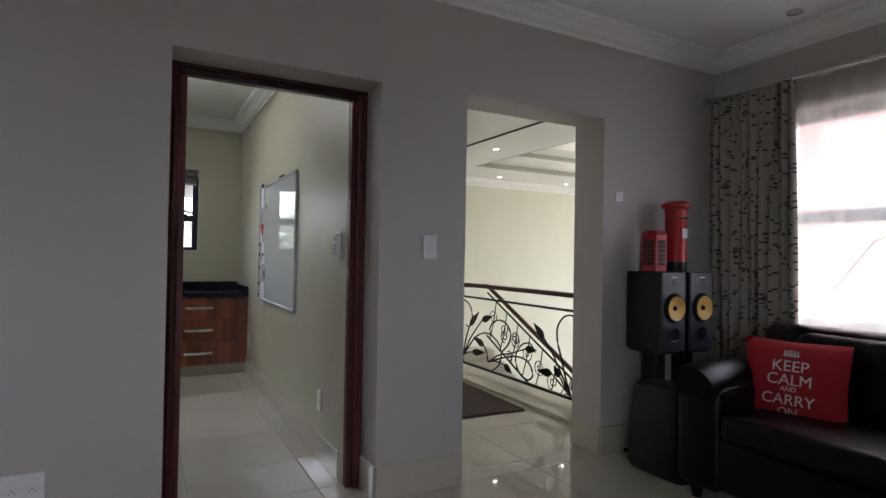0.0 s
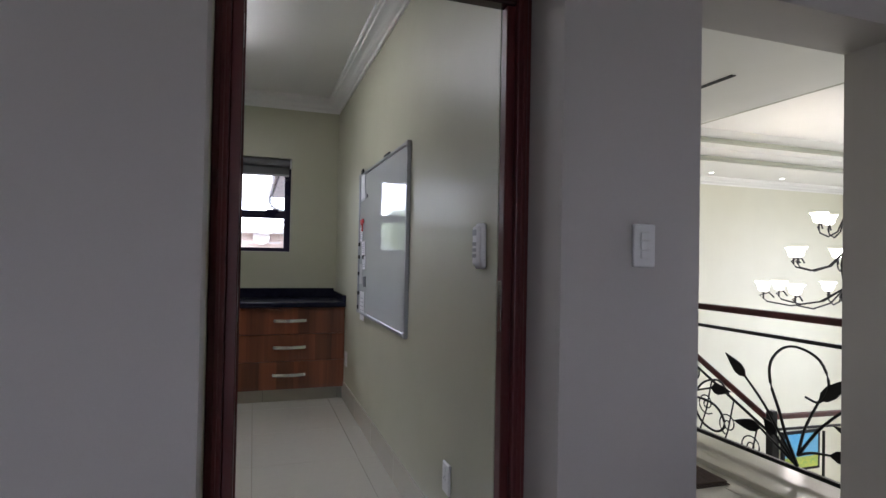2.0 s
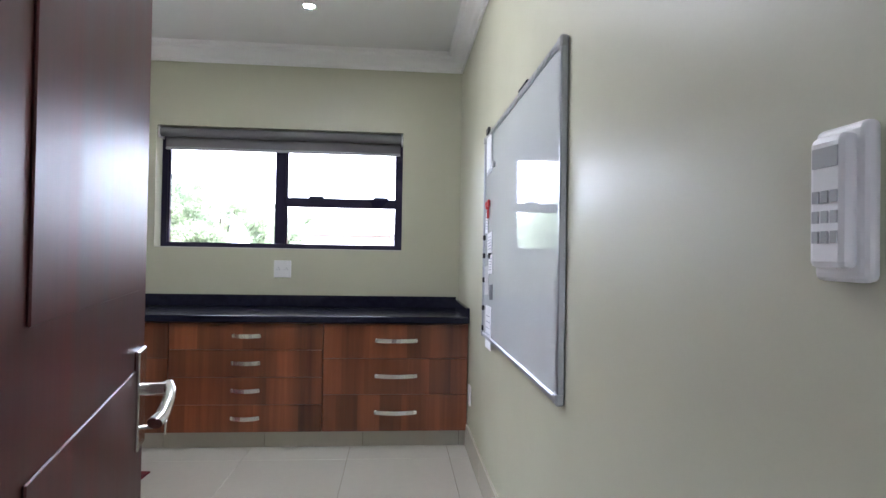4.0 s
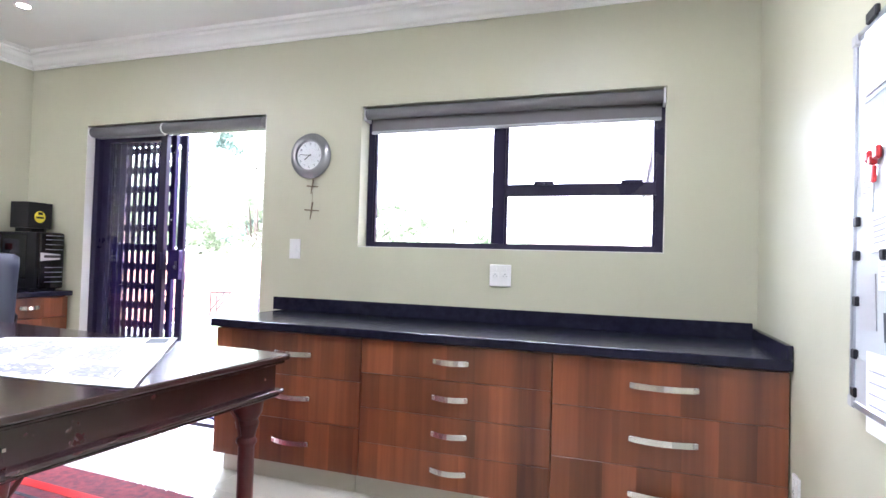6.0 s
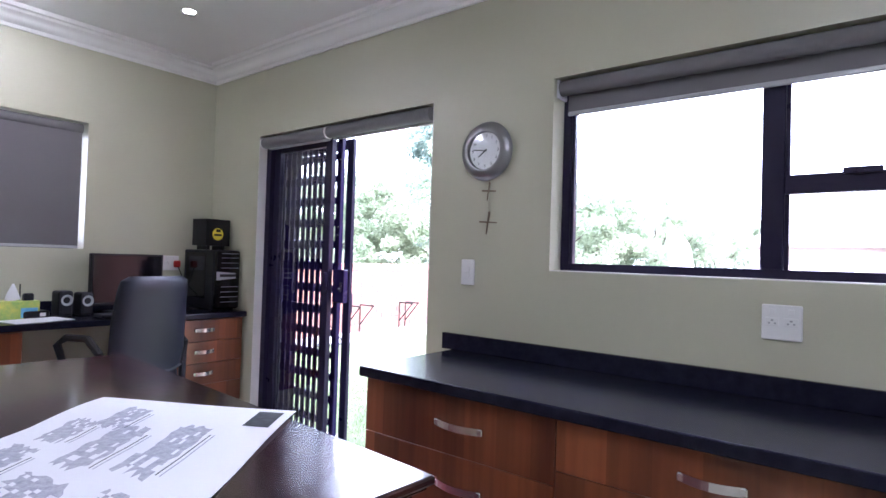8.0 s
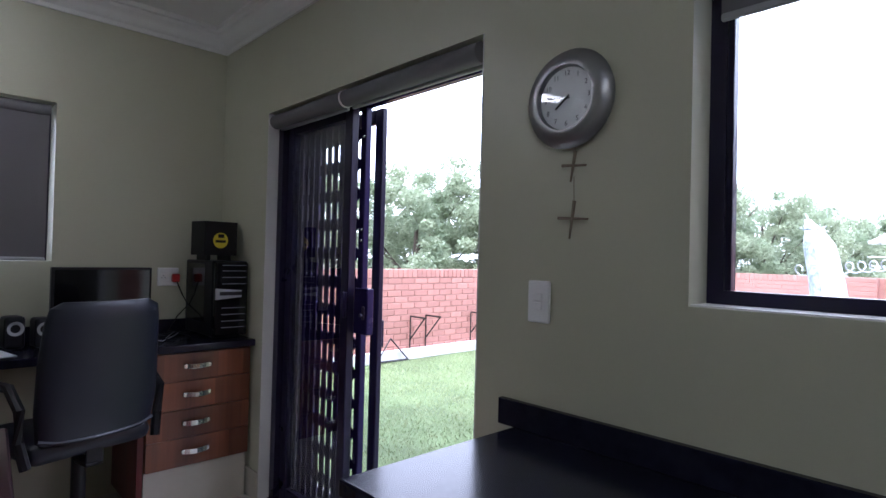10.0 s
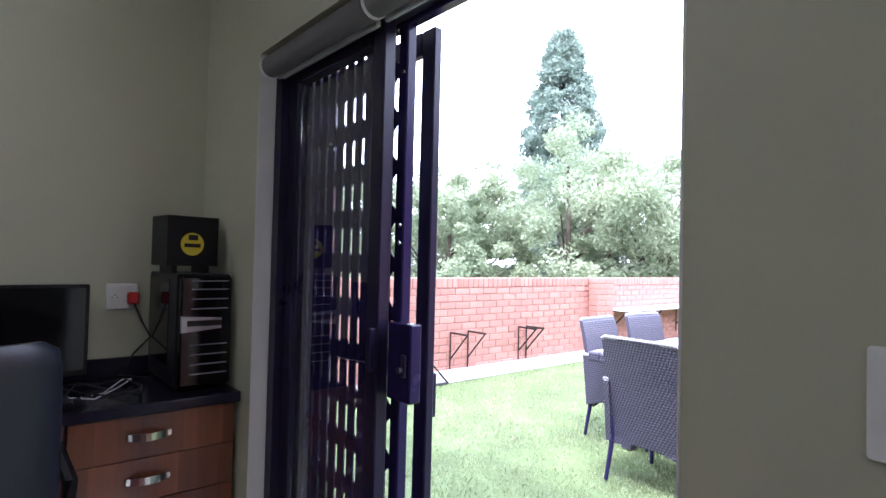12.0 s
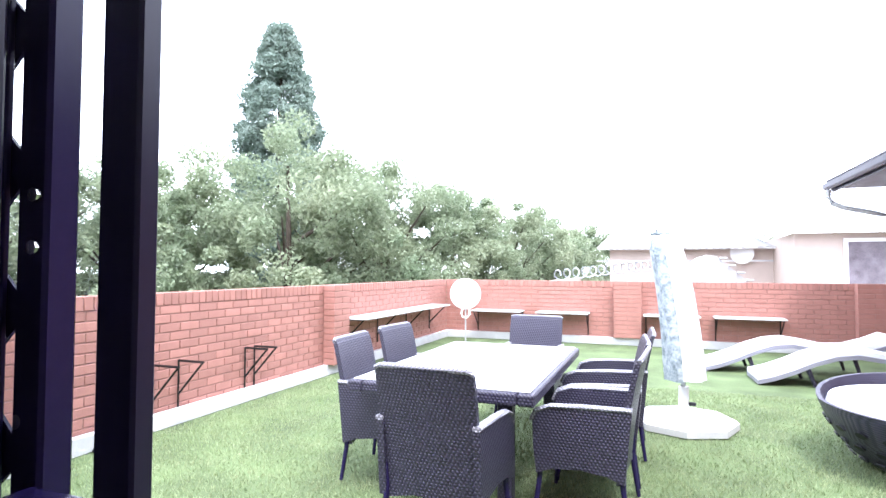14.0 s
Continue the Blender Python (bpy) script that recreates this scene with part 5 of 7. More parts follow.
# ---- lounge ----
def hifi_speaker(x, y):
    t = thing("loudspeaker", "black wood-veneered hi-fi loudspeaker with a yellow woven cone", "speaker", (x, y, 0.66 + FLOOR), 0, "pair of hi-fi loudspeakers")
    part("cabinet", Mesher().box(-0.105, 0.01, 0, 0.105, 0.27, 0.475, 0.003), M["black"], t)
    part("baffle", Mesher().box(-0.105, 0, 0.002, 0.105, 0.0095, 0.473, 0.004), M["speaker_baffle"], t)
    m = Matrix.Translation((0, 0, 0.26)) @ Matrix.Rotation(math.pi / 2, 4, "X")
    c = part("cone", Mesher().lathe([(0.072, 0.018), (0.055, 0.010), (0.018, 0.0005), (0.0005, 0.0005)], 28, m=Matrix.Translation((0, -0.004, 0.26)) @ Matrix.Rotation(math.pi / 2, 4, "X"), cap=False), M["cone"], t, "yellow woven cone", smooth=True)
    part("surround", Mesher().lathe([(0.070, 0.017), (0.078, 0.021), (0.087, 0.012), (0.090, 0.0)], 28, m=m, cap=False), M["black"], c, smooth=True)
    part("phase_plug", Mesher().lathe([(0.016, 0.001), (0.014, 0.014), (0.0005, 0.022)], 16, m=m), M["black"], c, smooth=True)
    part("port", Mesher().lathe([(0.035, 0.001), (0.042, 0.004), (0.040, 0.0), (0.030, -0.0), (0.0005, -0.001)], 24, m=Matrix.Translation((0, -0.001, 0.10)) @ Matrix.Rotation(math.pi / 2, 4, "X"), cap=False), M["black"], t, smooth=True)
    part("tweeter", Mesher().lathe([(0.030, 0.001), (0.032, 0.003), (0.012, 0.002), (0.0005, 0.006)], 20, m=Matrix.Translation((0, -0.001, 0.41)) @ Matrix.Rotation(math.pi / 2, 4, "X"), cap=False), M["black"], t, smooth=True)
    part("badge", Mesher().box(-0.02, -0.0015, 0.435, 0.02, 0, 0.448), M["plastic"], t, "small white badge")
    s = thing("speaker_stand", "black metal speaker stand with a square base", "speaker stand", (x, y + 0.14, FLOOR), 0, "pair of speaker stands")
    part("base_plate", Mesher().box(-0.11, -0.14, 0.001, 0.11, 0.14, 0.02, 0.003), M["black"], s)
    part("pole", Mesher().box(-0.04, -0.05, 0.02, 0.04, 0.05, 0.645, 0.004), M["black"], s)
    part("top_plate", Mesher().box(-0.09, -0.12, 0.645, 0.09, 0.12, 0.658, 0.002), M["black"], s)


hifi_speaker(2.925, 1.925)
hifi_speaker(3.150, 1.905)
t = thing("phone_box_tin", "small red telephone box money tin on the loudspeaker", "money box", (2.925, 2.075, 1.1355 + FLOOR), 4)
part("body", Mesher().box(-0.052, -0.052, 0.0, 0.052, 0.052, 0.225, 0.004), M["red"], t)
part("roof", Mesher().box(-0.055, -0.055, 0.225, 0.055, 0.055, 0.238, 0.006).box(-0.04, -0.04, 0.238, 0.04, 0.04, 0.252, 0.01), M["red"], t)
for sx, sy in ((0, -1), (-1, 0)):
    for r_ in range(6):
        for c_ in range(3):
            u0, z0 = -0.036 + c_ * 0.025, 0.035 + r_ * 0.027
            part("pane", Mesher().box(u0, -0.0545, z0, u0 + 0.021, -0.0522, z0 + 0.022, m=Matrix.Rotation(0 if sx == 0 else -math.pi / 2, 4, "Z")), M["dark_ink"], t, "small dark window")
t = thing("post_box_tin", "tall round red post box money tin on the loudspeaker", "money box", (3.125, 2.08, 1.1355 + FLOOR))
part("base_band", Mesher().lathe([(0.068, 0), (0.068, 0.06), (0.066, 0.061)], 28), M["black"], t, "black painted base", smooth=True)
part("body", Mesher().lathe([(0.066, 0.0615), (0.066, 0.38), (0.070, 0.395)], 28), M["red"], t, smooth=True)
part("cap", Mesher().lathe([(0.070, 0.395), (0.088, 0.405), (0.088, 0.428), (0.06, 0.445), (0.001, 0.45)], 28), M["red"], t, smooth=True)
part("label_plate", Mesher().box(-0.022, -0.0695, 0.21, 0.022, -0.064, 0.27), M["paper"], t, "small white notice")
part("slot", Mesher().box(-0.03, -0.0685, 0.33, 0.03, -0.062, 0.343), M["black"], t)
single("dark_bag", Mesher().rings([[(math.copysign(abs(math.cos(a)) ** 0.4, math.cos(a)) * w, math.copysign(abs(math.sin(a)) ** 0.4, math.sin(a)) * d_, z) for a in [2 * math.pi * k / 20 for k in range(20)]] for w, d_, z in ((0.13, 0.19, 0.0), (0.15, 0.2, 0.03), (0.14, 0.19, 0.25), (0.12, 0.17, 0.47), (0.10, 0.14, 0.49))]), M["black"], "black subwoofer box on the floor under the speakers", "subwoofer", (2.80, 1.86, FLOOR + 0.001), smooth=True)
t = thing("speaker_cable", "loose white cable hanging beside the speaker stands", "cable", (-0.06, 0, FLOOR))
part("cable", Mesher().tube([(3.14, 1.86, 0.55), (3.10, 1.80, 0.40), (3.13, 1.77, 0.28), (3.16, 1.75, 0.22), (3.18, 1.74, 0.12), (3.12, 1.70, 0.02), (3.0, 1.38, 0.006)], 0.006, 6).tube([(3.19, 1.80, 0.35), (3.16, 1.75, 0.22)], 0.006, 6), M["plastic"], t, smooth=True)


def sofa():
    t = thing("sofa", "black leather sofa standing under the window", "sofa", (0, 0, FLOOR))

    def soft(x0, y0, z0, x1, y1, z1, r=0.07):
        return Mesher().box(x0, y0, z0, x1, y1, z1, r, seg=4)
    part("base", soft(2.62, -0.6, 0.08, 3.46, 1.50, 0.34, 0.03), M["leather"], t, smooth=True)
    part("armrest", soft(2.60, 1.40, 0.06, 3.40, 1.66, 0.60, 0.06), M["leather"], t, smooth=True)
    part("arm_roll", Mesher().tube([(2.585, 1.53, 0.57), (2.60, 1.53, 0.575), (2.8, 1.53, 0.58), (3.38, 1.53, 0.58)], 0.115, 20), M["leather"], t, smooth=True)
    for y0, y1 in ((0.42, 1.40), (-0.58, 0.40)):
        part("seat_cushion", soft(2.58, y0, 0.33, 3.22, y1, 0.47, 0.05), M["leather"], t, smooth=True)
        part("back_cushion", Mesher().box(0, y0, 0.0, 0.20, y1, 0.42, 0.08, m=Matrix.Translation((3.10, 0, 0.44)) @ Matrix.Rotation(radians(12), 4, "Y"), seg=4), M["leather"], t, smooth=True)
    part("backrest", soft(3.24, -0.6, 0.2, 3.46, 1.60, 0.86, 0.07), M["leather"], t, smooth=True)
    for x, y in ((2.66, 1.56), (3.4, 1.56), (2.66, -0.5), (3.4, -0.5)):
        part("foot", Mesher().lathe([(0.022, 0), (0.03, 0.05), (0.03, 0.085)], 12, (x, y, 0)), M["black"], t, smooth=True)


sofa()


def cushion():
    """A square cushion facing local -y, leaning back, with lettering."""
    t = thing("cushion", "red scatter cushion with white lettering on the sofa", "cushion", (3.00, 1.275, 0.610 + FLOOR), -77, rx=-14)
    w, h, n = 0.235, 0.205, 14
    bm = bmesh.new()
    for side in (-1, 1):
        g = []
        for j in range(n + 1):
            row = []
            for i in range(n + 1):
                u, v = 2 * i / n - 1, 2 * j / n - 1
                puff = 0.075 * max(0.0, (1 - u ** 4) * (1 - v ** 4)) ** 0.55
                pull = 1 - 0.05 * (1 - abs(u)) * abs(v) - 0.05 * (1 - abs(v)) * abs(u)
                row.append(bm.verts.new((u * w * pull, side * puff, v * h * pull)))
            g.append(row)
        for j in range(n):
            for i in range(n):
                bm.faces.new((g[j][i], g[j][i + 1], g[j + 1][i + 1], g[j + 1][i]))
    bmesh.ops.remove_doubles(bm, verts=bm.verts, dist=0.001)
    part("cover", bm, M["cushion"], t, smooth=True)
    for text, z, size in (("KEEP", 0.065, 0.075), ("CALM", -0.002, 0.075), ("AND", -0.045, 0.032), ("CARRY", -0.098, 0.072), ("ON", -0.155, 0.055)):
        cu = bpy.data.curves.new("lettering", "FONT")
        cu.body, cu.size, cu.align_x, cu.align_y, cu.extrude = text, size, "CENTER", "CENTER", 0.001
        cu.materials.append(M["fabric_white"])
        o = new("lettering", cu)
        o.parent = t
        o.matrix_basis = pose(0, -0.0768 + (0.012 if z < -0.14 else 0), z, 90, 0, 0)
    b = Mesher()
    for k in range(5):
        b.box(-0.032 + k * 0.014, -0.071, 0.125, -0.024 + k * 0.014, -0.068, 0.143 + 0.006 * (1 - abs(k - 2) / 2))
    b.box(-0.034, -0.072, 0.115, 0.034, -0.069, 0.125)
    part("crown_print", b, M["fabric_white"], t, "plain white crown shape")


cushion()


# ---- stair hall ----
def leaf_blade(b, tip, base, width, x):
    """A flat iron leaf in the plane x, from base to tip given as (y, z)."""
    by, bz = base
    ty, tz = tip
    dy, dz = ty - by, tz - bz
    L = math.hypot(dy, dz)
    ny, nz = -dz / L, dy / L
    out = []
    for f, w in ((0, 0.1), (0.15, 0.8), (0.35, 1.0), (0.6, 0.7), (0.85, 0.25), (1.0, 0.0)):
        out.append((by + dy * f + ny * w * width, bz + dz * f + nz * w * width))
    for f, w in ((0.85, 0.25), (0.6, 0.7), (0.35, 1.0), (0.15, 0.8), (0, 0.1)):
        out.append((by + dy * f - ny * w * width, bz + dz * f - nz * w * width))
    b.prism(out, "x", x - 0.004, x + 0.004)


def spiral(cy, cz, r0, r1, a0, turns, x, n=22):
    return [(x, cy + (r0 + (r1 - r0) * i / n) * math.cos(a0 + turns * 2 * math.pi * i / n), cz + (r0 + (r1 - r0) * i / n) * math.sin(a0 + turns * 2 * math.pi * i / n)) for i in range(n + 1)]


def balustrade():
    X = 3.19
    t = thing("landing_railing", "wrought-iron landing railing of scrolls and leaves with a wooden handrail", "railing", (0, 0, 0))
    part("handrail", Mesher().box(X - 0.028, 2.50, 0.935, X + 0.028, 5.25, 0.975, 0.012, seg=2), M["mahogany"], t, "dark wooden handrail")
    part("top_bar", Mesher().box(X - 0.012, 2.50, 0.82, X + 0.012, 5.25, 0.84), M["iron"], t)
    part("bottom_bar", Mesher().box(X - 0.012, 2.50, 0.115, X + 0.012, 5.25, 0.137), M["iron"], t)
    for y in (5.22, 2.52):
        part("post", Mesher().box(X - 0.015, y - 0.015, 0.03, X + 0.015, y + 0.015, 0.935), M["iron"], t)
    # a repeating spray: stems rise from two feet, with leaves, open loops and small spirals
    curves = [
        [(0, .14), (.10, .27), (.22, .43), (.35, .56)], [(0, .14), (.14, .22), (.24, .28)], [(0, .14), (.08, .21), (.14, .27)],
        [(0, .14), (.07, .28), (.12, .42), (.175, .56), (.175, .68), (.10, .77), (0, .79), (-.12, .74), (-.17, .62), (-.12, .52), (-.04, .53)],
        [(1.70, .20), (1.62, .28), (1.45, .43), (1.25, .49), (1.07, .44), (.99, .34), (1.03, .21), (1.14, .14)],
        [(1.21, .21), (1.02, .31), (.85, .35), (.61, .43)],
        [(1.21, .21), (1.0, .28), (.75, .34), (.57, .32), (.50, .22), (.57, .16), (.70, .20), (.76, .33), (.68, .45), (.55, .49), (.47, .42)],
        [(1.22, .21), (1.08, .24), (.94, .23)], [(1.70, .20), (1.56, .40), (1.34, .61)], [(1.70, .20), (1.66, .36), (1.58, .53)],
        [(1.22, .21), (1.24, .29), (1.30, .36)], [(1.70, .20), (1.62, .24), (1.52, .26)],
        [(.99, .34), (.88, .43), (.84, .53), (.91, .62), (1.02, .645), (1.14, .61), (1.20, .53), (1.13, .46)],
    ]
    leaves = [((.50, .68), (.35, .56)), ((.44, .27), (.24, .28)), ((.22, .35), (.14, .27)), ((.45, .44), (.61, .43)), ((.81, .17), (.94, .23)), ((1.15, .67), (1.34, .61)), ((1.40, .69), (1.58, .53)), ((1.51, .42), (1.30, .36)), ((1.27, .29), (1.52, .26))]
    for y0 in (1.41, 3.11, 4.81):
        for c in curves:
            if all(2.54 < y0 + dy < 5.2 for dy, _ in c):
                pts = [(X, y0 + dy, z) for dy, z in c]
                smooth = [pts[0]]
                for k in range(len(pts) - 1):
                    a, b_, c_, d = (Vector(pts[max(0, k - 1)]), Vector(pts[k]), Vector(pts[k + 1]), Vector(pts[min(len(pts) - 1, k + 2)]))
                    for q in (0.25, 0.5, 0.75, 1.0):
                        smooth.append(tuple(0.5 * (2 * b_ + (c_ - a) * q + (2 * a - 5 * b_ + 4 * c_ - d) * q * q + (3 * b_ - a - 3 * c_ + d) * q ** 3)))
                part("stem", Mesher().tube(smooth, 0.009, 6, 0.0065), M["iron"], t, smooth=True)
        for cy, cz, rr_, a, tr in ((.94, .50, .062, 4.7, 1.7), (.77, .51, .060, 4.4, -1.6), (.86, .32, .052, 1.0, 1.6)):
            if 2.6 < y0 + cy < 5.15:
                part("scroll", Mesher().tube(spiral(y0 + cy, cz, rr_, 0.010, a, tr, X), 0.006, 5), M["iron"], t, smooth=True)
        for tip, base in leaves:
            if 2.55 < y0 + min(tip[0], base[0]) and y0 + max(tip[0], base[0]) < 5.2:
                b = Mesher()
                leaf_blade(b, (y0 + tip[0], tip[1]), (y0 + base[0], base[1]), 0.036, X)
                part("leaf", b, M["iron"], t, "black iron leaf")
    # the rail of the flight going down
    t = thing("stair_railing", "wooden handrail and iron bars of the descending flight", "railing", (0, 0, 0))
    X = 4.2
    for nm, off, rr, mt in (("handrail", 0.0, 0.026, "mahogany"), ("upper_bar", -0.09, 0.012, "iron"), ("lower_bar", -0.66, 0.012, "iron")):
        part(nm, Mesher().tube([(X, 5.9, 0.87 + off), (X, 4.16, 0.02 + off)], rr, 8), M[mt], t, smooth=True)
    part("landing_handrail", Mesher().tube([(X - 0.98, 5.9, 0.90), (X, 5.9, 0.87)], 0.026, 8), M["mahogany"], t, smooth=True)
    part("newel_post", Mesher().box(X - 0.03, 4.10, -0.75, X + 0.03, 4.16, 0.10, 0.006), M["iron"], t)
    part("lower_handrail", Mesher().tube([(X, 4.13, 0.05), (6.8, 4.13, -0.02)], 0.024, 8), M["mahogany"], t, smooth=True)
    part("lower_rail_bar", Mesher().tube([(X, 4.13, -0.05), (6.8, 4.13, -0.12)], 0.011, 6).tube([(X, 4.13, -0.68), (6.8, 4.13, -0.74)], 0.011, 6), M["iron"], t)
    for k in range(7):
        y, z = 5.75 - k * 0.24, 0.80 - k * 0.117
        part("scroll", Mesher().tube(spiral(y, z - 0.34, 0.10, 0.015, k, 1.6, X), 0.006, 5), M["iron"], t, smooth=True)
        part("stem", Mesher().tube([(X, y + 0.08, z - 0.62), (X, y, z - 0.4), (X, y - 0.06, z - 0.12)], 0.007, 5), M["iron"], t, smooth=True)
    b = Mesher()
    for k in range(9):
        yy, zz = 5.95 - k * 0.24, 0.18 - (k + 1) * 0.117
        b.box(3.31, yy - 0.26, zz - 0.16, 4.18, yy, zz, 0.004)
    structure("stairs", b, M["skirting"], "pale tiled stairs going down", category="stairs")
    for k in range(5):
        part_ = Mesher().box(4.24 + k * 0.5, 4.11, -0.74, 4.255 + k * 0.5, 4.125, -0.1)
        part("lower_rail_upright", part_, M["iron"], t)


balustrade()


def chandelier():
    t = thing("chandelier", "large black iron chandelier with lit frosted glass shades", "chandelier", (6.8, 5.4, 0.75))
    part("stem", Mesher().tube([(0, 0, 0.0), (0, 0, 2.22)], 0.016, 8).lathe([(0.02, 0.05), (0.06, 0.12), (0.02, 0.25), (0.05, 0.5), (0.02, 0.7)], 12), M["iron"], t, smooth=True)
    for n, r, z in ((8, 0.82, 0.10), (6, 0.56, 0.52), (4, 0.30, 0.92)):
        for k in range(n):
            a = 2 * math.pi * k / n + 0.3 * n
            c, s = math.cos(a), math.sin(a)
            arm = part("arm", Mesher().tube([(0.02 * c, 0.02 * s, z + 0.12), (0.3 * r * c, 0.3 * r * s, z - 0.04), (0.65 * r * c, 0.65 * r * s, z - 0.10), (0.95 * r * c, 0.95 * r * s, z - 0.06), (1.05 * r * c, 1.05 * r * s, z + 0.01), (0.93 * r * c, 0.93 * r * s, z + 0.05), (0.86 * r * c, 0.86 * r * s, z - 0.01)], 0.010, 6).tube([(r * c, r * s, z - 0.03), (r * c, r * s, z + 0.06)], 0.010, 6), M["iron"], t, smooth=True)
            part("shade", Mesher().lathe([(0.03, 0.0), (0.055, 0.015), (0.065, 0.06), (0.075, 0.09), (0.10, 0.115), (0.095, 0.115), (0.07, 0.088), (0.05, 0.02), (0.001, 0.01)], 12, (r * c, r * s, z + 0.06), cap=False), M["frosted"], arm, "glowing frosted glass shade", smooth=True)


chandelier()
r = thing("hall_rug", "brown woven rug on the tiled landing", "rug", (2.25, 4.05, FLOOR), -2)
part("pile", Mesher().box(-0.62, -0.80, 0.001, 0.60, 0.95, 0.012, 0.004), M["brown_rug"], r)
b = Mesher()
for i in range(60):
    b.box(-0.60 + i * 0.02, -0.83, 0.001, -0.592 + i * 0.02, -0.80, 0.006)
part("fringe", b, M["brown_rug"], r)
p = thing("wall_picture", "framed bright blue picture on the lower storey wall", "picture", (9.30, 7.90, -1.95))
part("frame", Mesher().box(-0.44, -0.03, -0.34, 0.44, 0.018, 0.34, 0.01), M["black"], p)
part("image", Mesher().box(-0.38, -0.034, -0.10, 0.38, -0.031, 0.29), M["blue_print"], p)
part("lower_image", Mesher().box(-0.38, -0.034, -0.29, 0.38, -0.031, -0.101), M["green_print"], p)


# ---- terrace ----
BH, BL, BW = 0.073, 0.222, 0.106


def brick_meshes():
    return [finish("brick", Mesher().box(0, 0, 0, BL * k, BW, BH, 0.004), M["brick"]) for k in (1.0, 0.48)]


BRICKS = brick_meshes()


def brick_wall(name, origin, axis, length, courses, near=None, label=""):
    """A stretcher-bond wall. Bricks of the stretch near are pieces of their own; the rest is joined."""
    ox, oy = origin
    core = (Mesher().box(ox - 0.008 - 0.10, oy, 0.0, ox - 0.010, oy + length, courses * 0.083 - 0.002) if axis == "y" else Mesher().box(ox, oy + 0.010, 0.0, ox + length, oy + 0.11, courses * 0.083 - 0.002))
    wall = structure(name, core, M["mortar"], label, category="wall")
    verts, faces = [], []
    rnd = random.Random(7)
    for c in range(courses):
        u = -0.115 if c % 2 else 0.0
        while u < length:
            a, e = max(u, 0), min(u + BL, length)
            if e - a > 0.03:
                z = c * 0.083 + 0.005
                jut = rnd.uniform(-0.0015, 0.0015)
                if near and near[0] < u < near[1] and e - a > BL * 0.95:
                    ob = new("brick", BRICKS[0])
                    if axis == "y":
                        ob.matrix_world = pose(ox + jut, oy + a, z, 0, 0, 90)
                    else:
                        ob.matrix_world = pose(ox + a, oy + jut, z)
                    ob.parent = wall
                else:
                    k = len(verts)
                    q = 0.004
                    if axis == "y":
                        pts = [(ox - BW, oy + a, z), (ox - BW, oy + e, z), (ox - BW, oy + e, z + BH), (ox - BW, oy + a, z + BH), (ox + jut, oy + a + q, z + q), (ox + jut, oy + e - q, z + q), (ox + jut, oy + e - q, z + BH - q), (ox + jut, oy + a + q, z + BH - q), (ox + jut - q, oy + a, z), (ox + jut - q, oy + e, z), (ox + jut - q, oy + e, z + BH), (ox + jut - q, oy + a, z + BH)]
                    else:
                        pts = [(ox + a, oy + BW, z), (ox + e, oy + BW, z), (ox + e, oy + BW, z + BH), (ox + a, oy + BW, z + BH), (ox + a + q, oy + jut, z + q), (ox + e - q, oy + jut, z + q), (ox + e - q, oy + jut, z + BH - q), (ox + a + q, oy + jut, z + BH - q), (ox + a, oy + jut + q, z), (ox + e, oy + jut + q, z), (ox + e, oy + jut + q, z + BH), (ox + a, oy + jut + q, z + BH)]
                    verts += pts
                    faces += [(k, k + 1, k + 2, k + 3), (k + 4, k + 5, k + 6, k + 7)]
                    for i in range(4):
                        j = (i + 1) % 4
                        faces += [(k + 8 + i, k + 8 + j, k + 4 + j, k + 4 + i), (k + i, k + j, k + 8 + j, k + 8 + i)]
            u += BL + 0.010
    me = bpy.data.meshes.new("brickwork")
    me.from_pydata(verts, [], faces)
    me.materials.append(M["brick_joined"])
    o = new("brickwork", me)
    o.parent = wall
    tagged(o, kind="stuff")
    return wall


brick_wall("patio_wall_west", (-6.28, 6.47), "y", 10.63, 13, (1.9, 6.1), "red face-brick parapet wall of the terrace")
brick_wall("patio_wall_north", (-6.28, 17.1), "x", 12.2, 13, None, "red face-brick parapet wall at the far side of the terrace")
cope = structure("coping", Mesher().box(-6.385, 6.47, 1.079, -6.288, 17.21, 1.188).box(-6.288, 17.108, 1.079, 5.9, 17.21, 1.188), M["mortar"], "brick-on-edge coping of the parapet", category="coping")
edge_brick = finish("brick", Mesher().box(-0.115, 0, 0, 0, 0.073, 0.112, 0.004), M["brick"])
for k in range(126):
    o = new("brick", edge_brick)
    o.location, o.parent = (-6.276, 6.48 + k * 0.084, 1.083), cope
edge_brick = finish("brick", Mesher().box(0, 0, 0, 0.073, 0.11, 0.112, 0.004), M["brick"])
for k in range(144):
    o = new("brick", edge_brick)
    o.location, o.parent = (-6.27 + k * 0.084, 17.096, 1.083), cope
b = Mesher()
b.box(-6.272, 6.47, -0.01, -6.20, 17.0, 0.13, 0.006).box(-6.272, 17.0, -0.01, 5.9, 17.09, 0.13, 0.006)
structure("kerb", b, M["concrete"], "white painted kerb along the foot of the parapet", category="kerb")
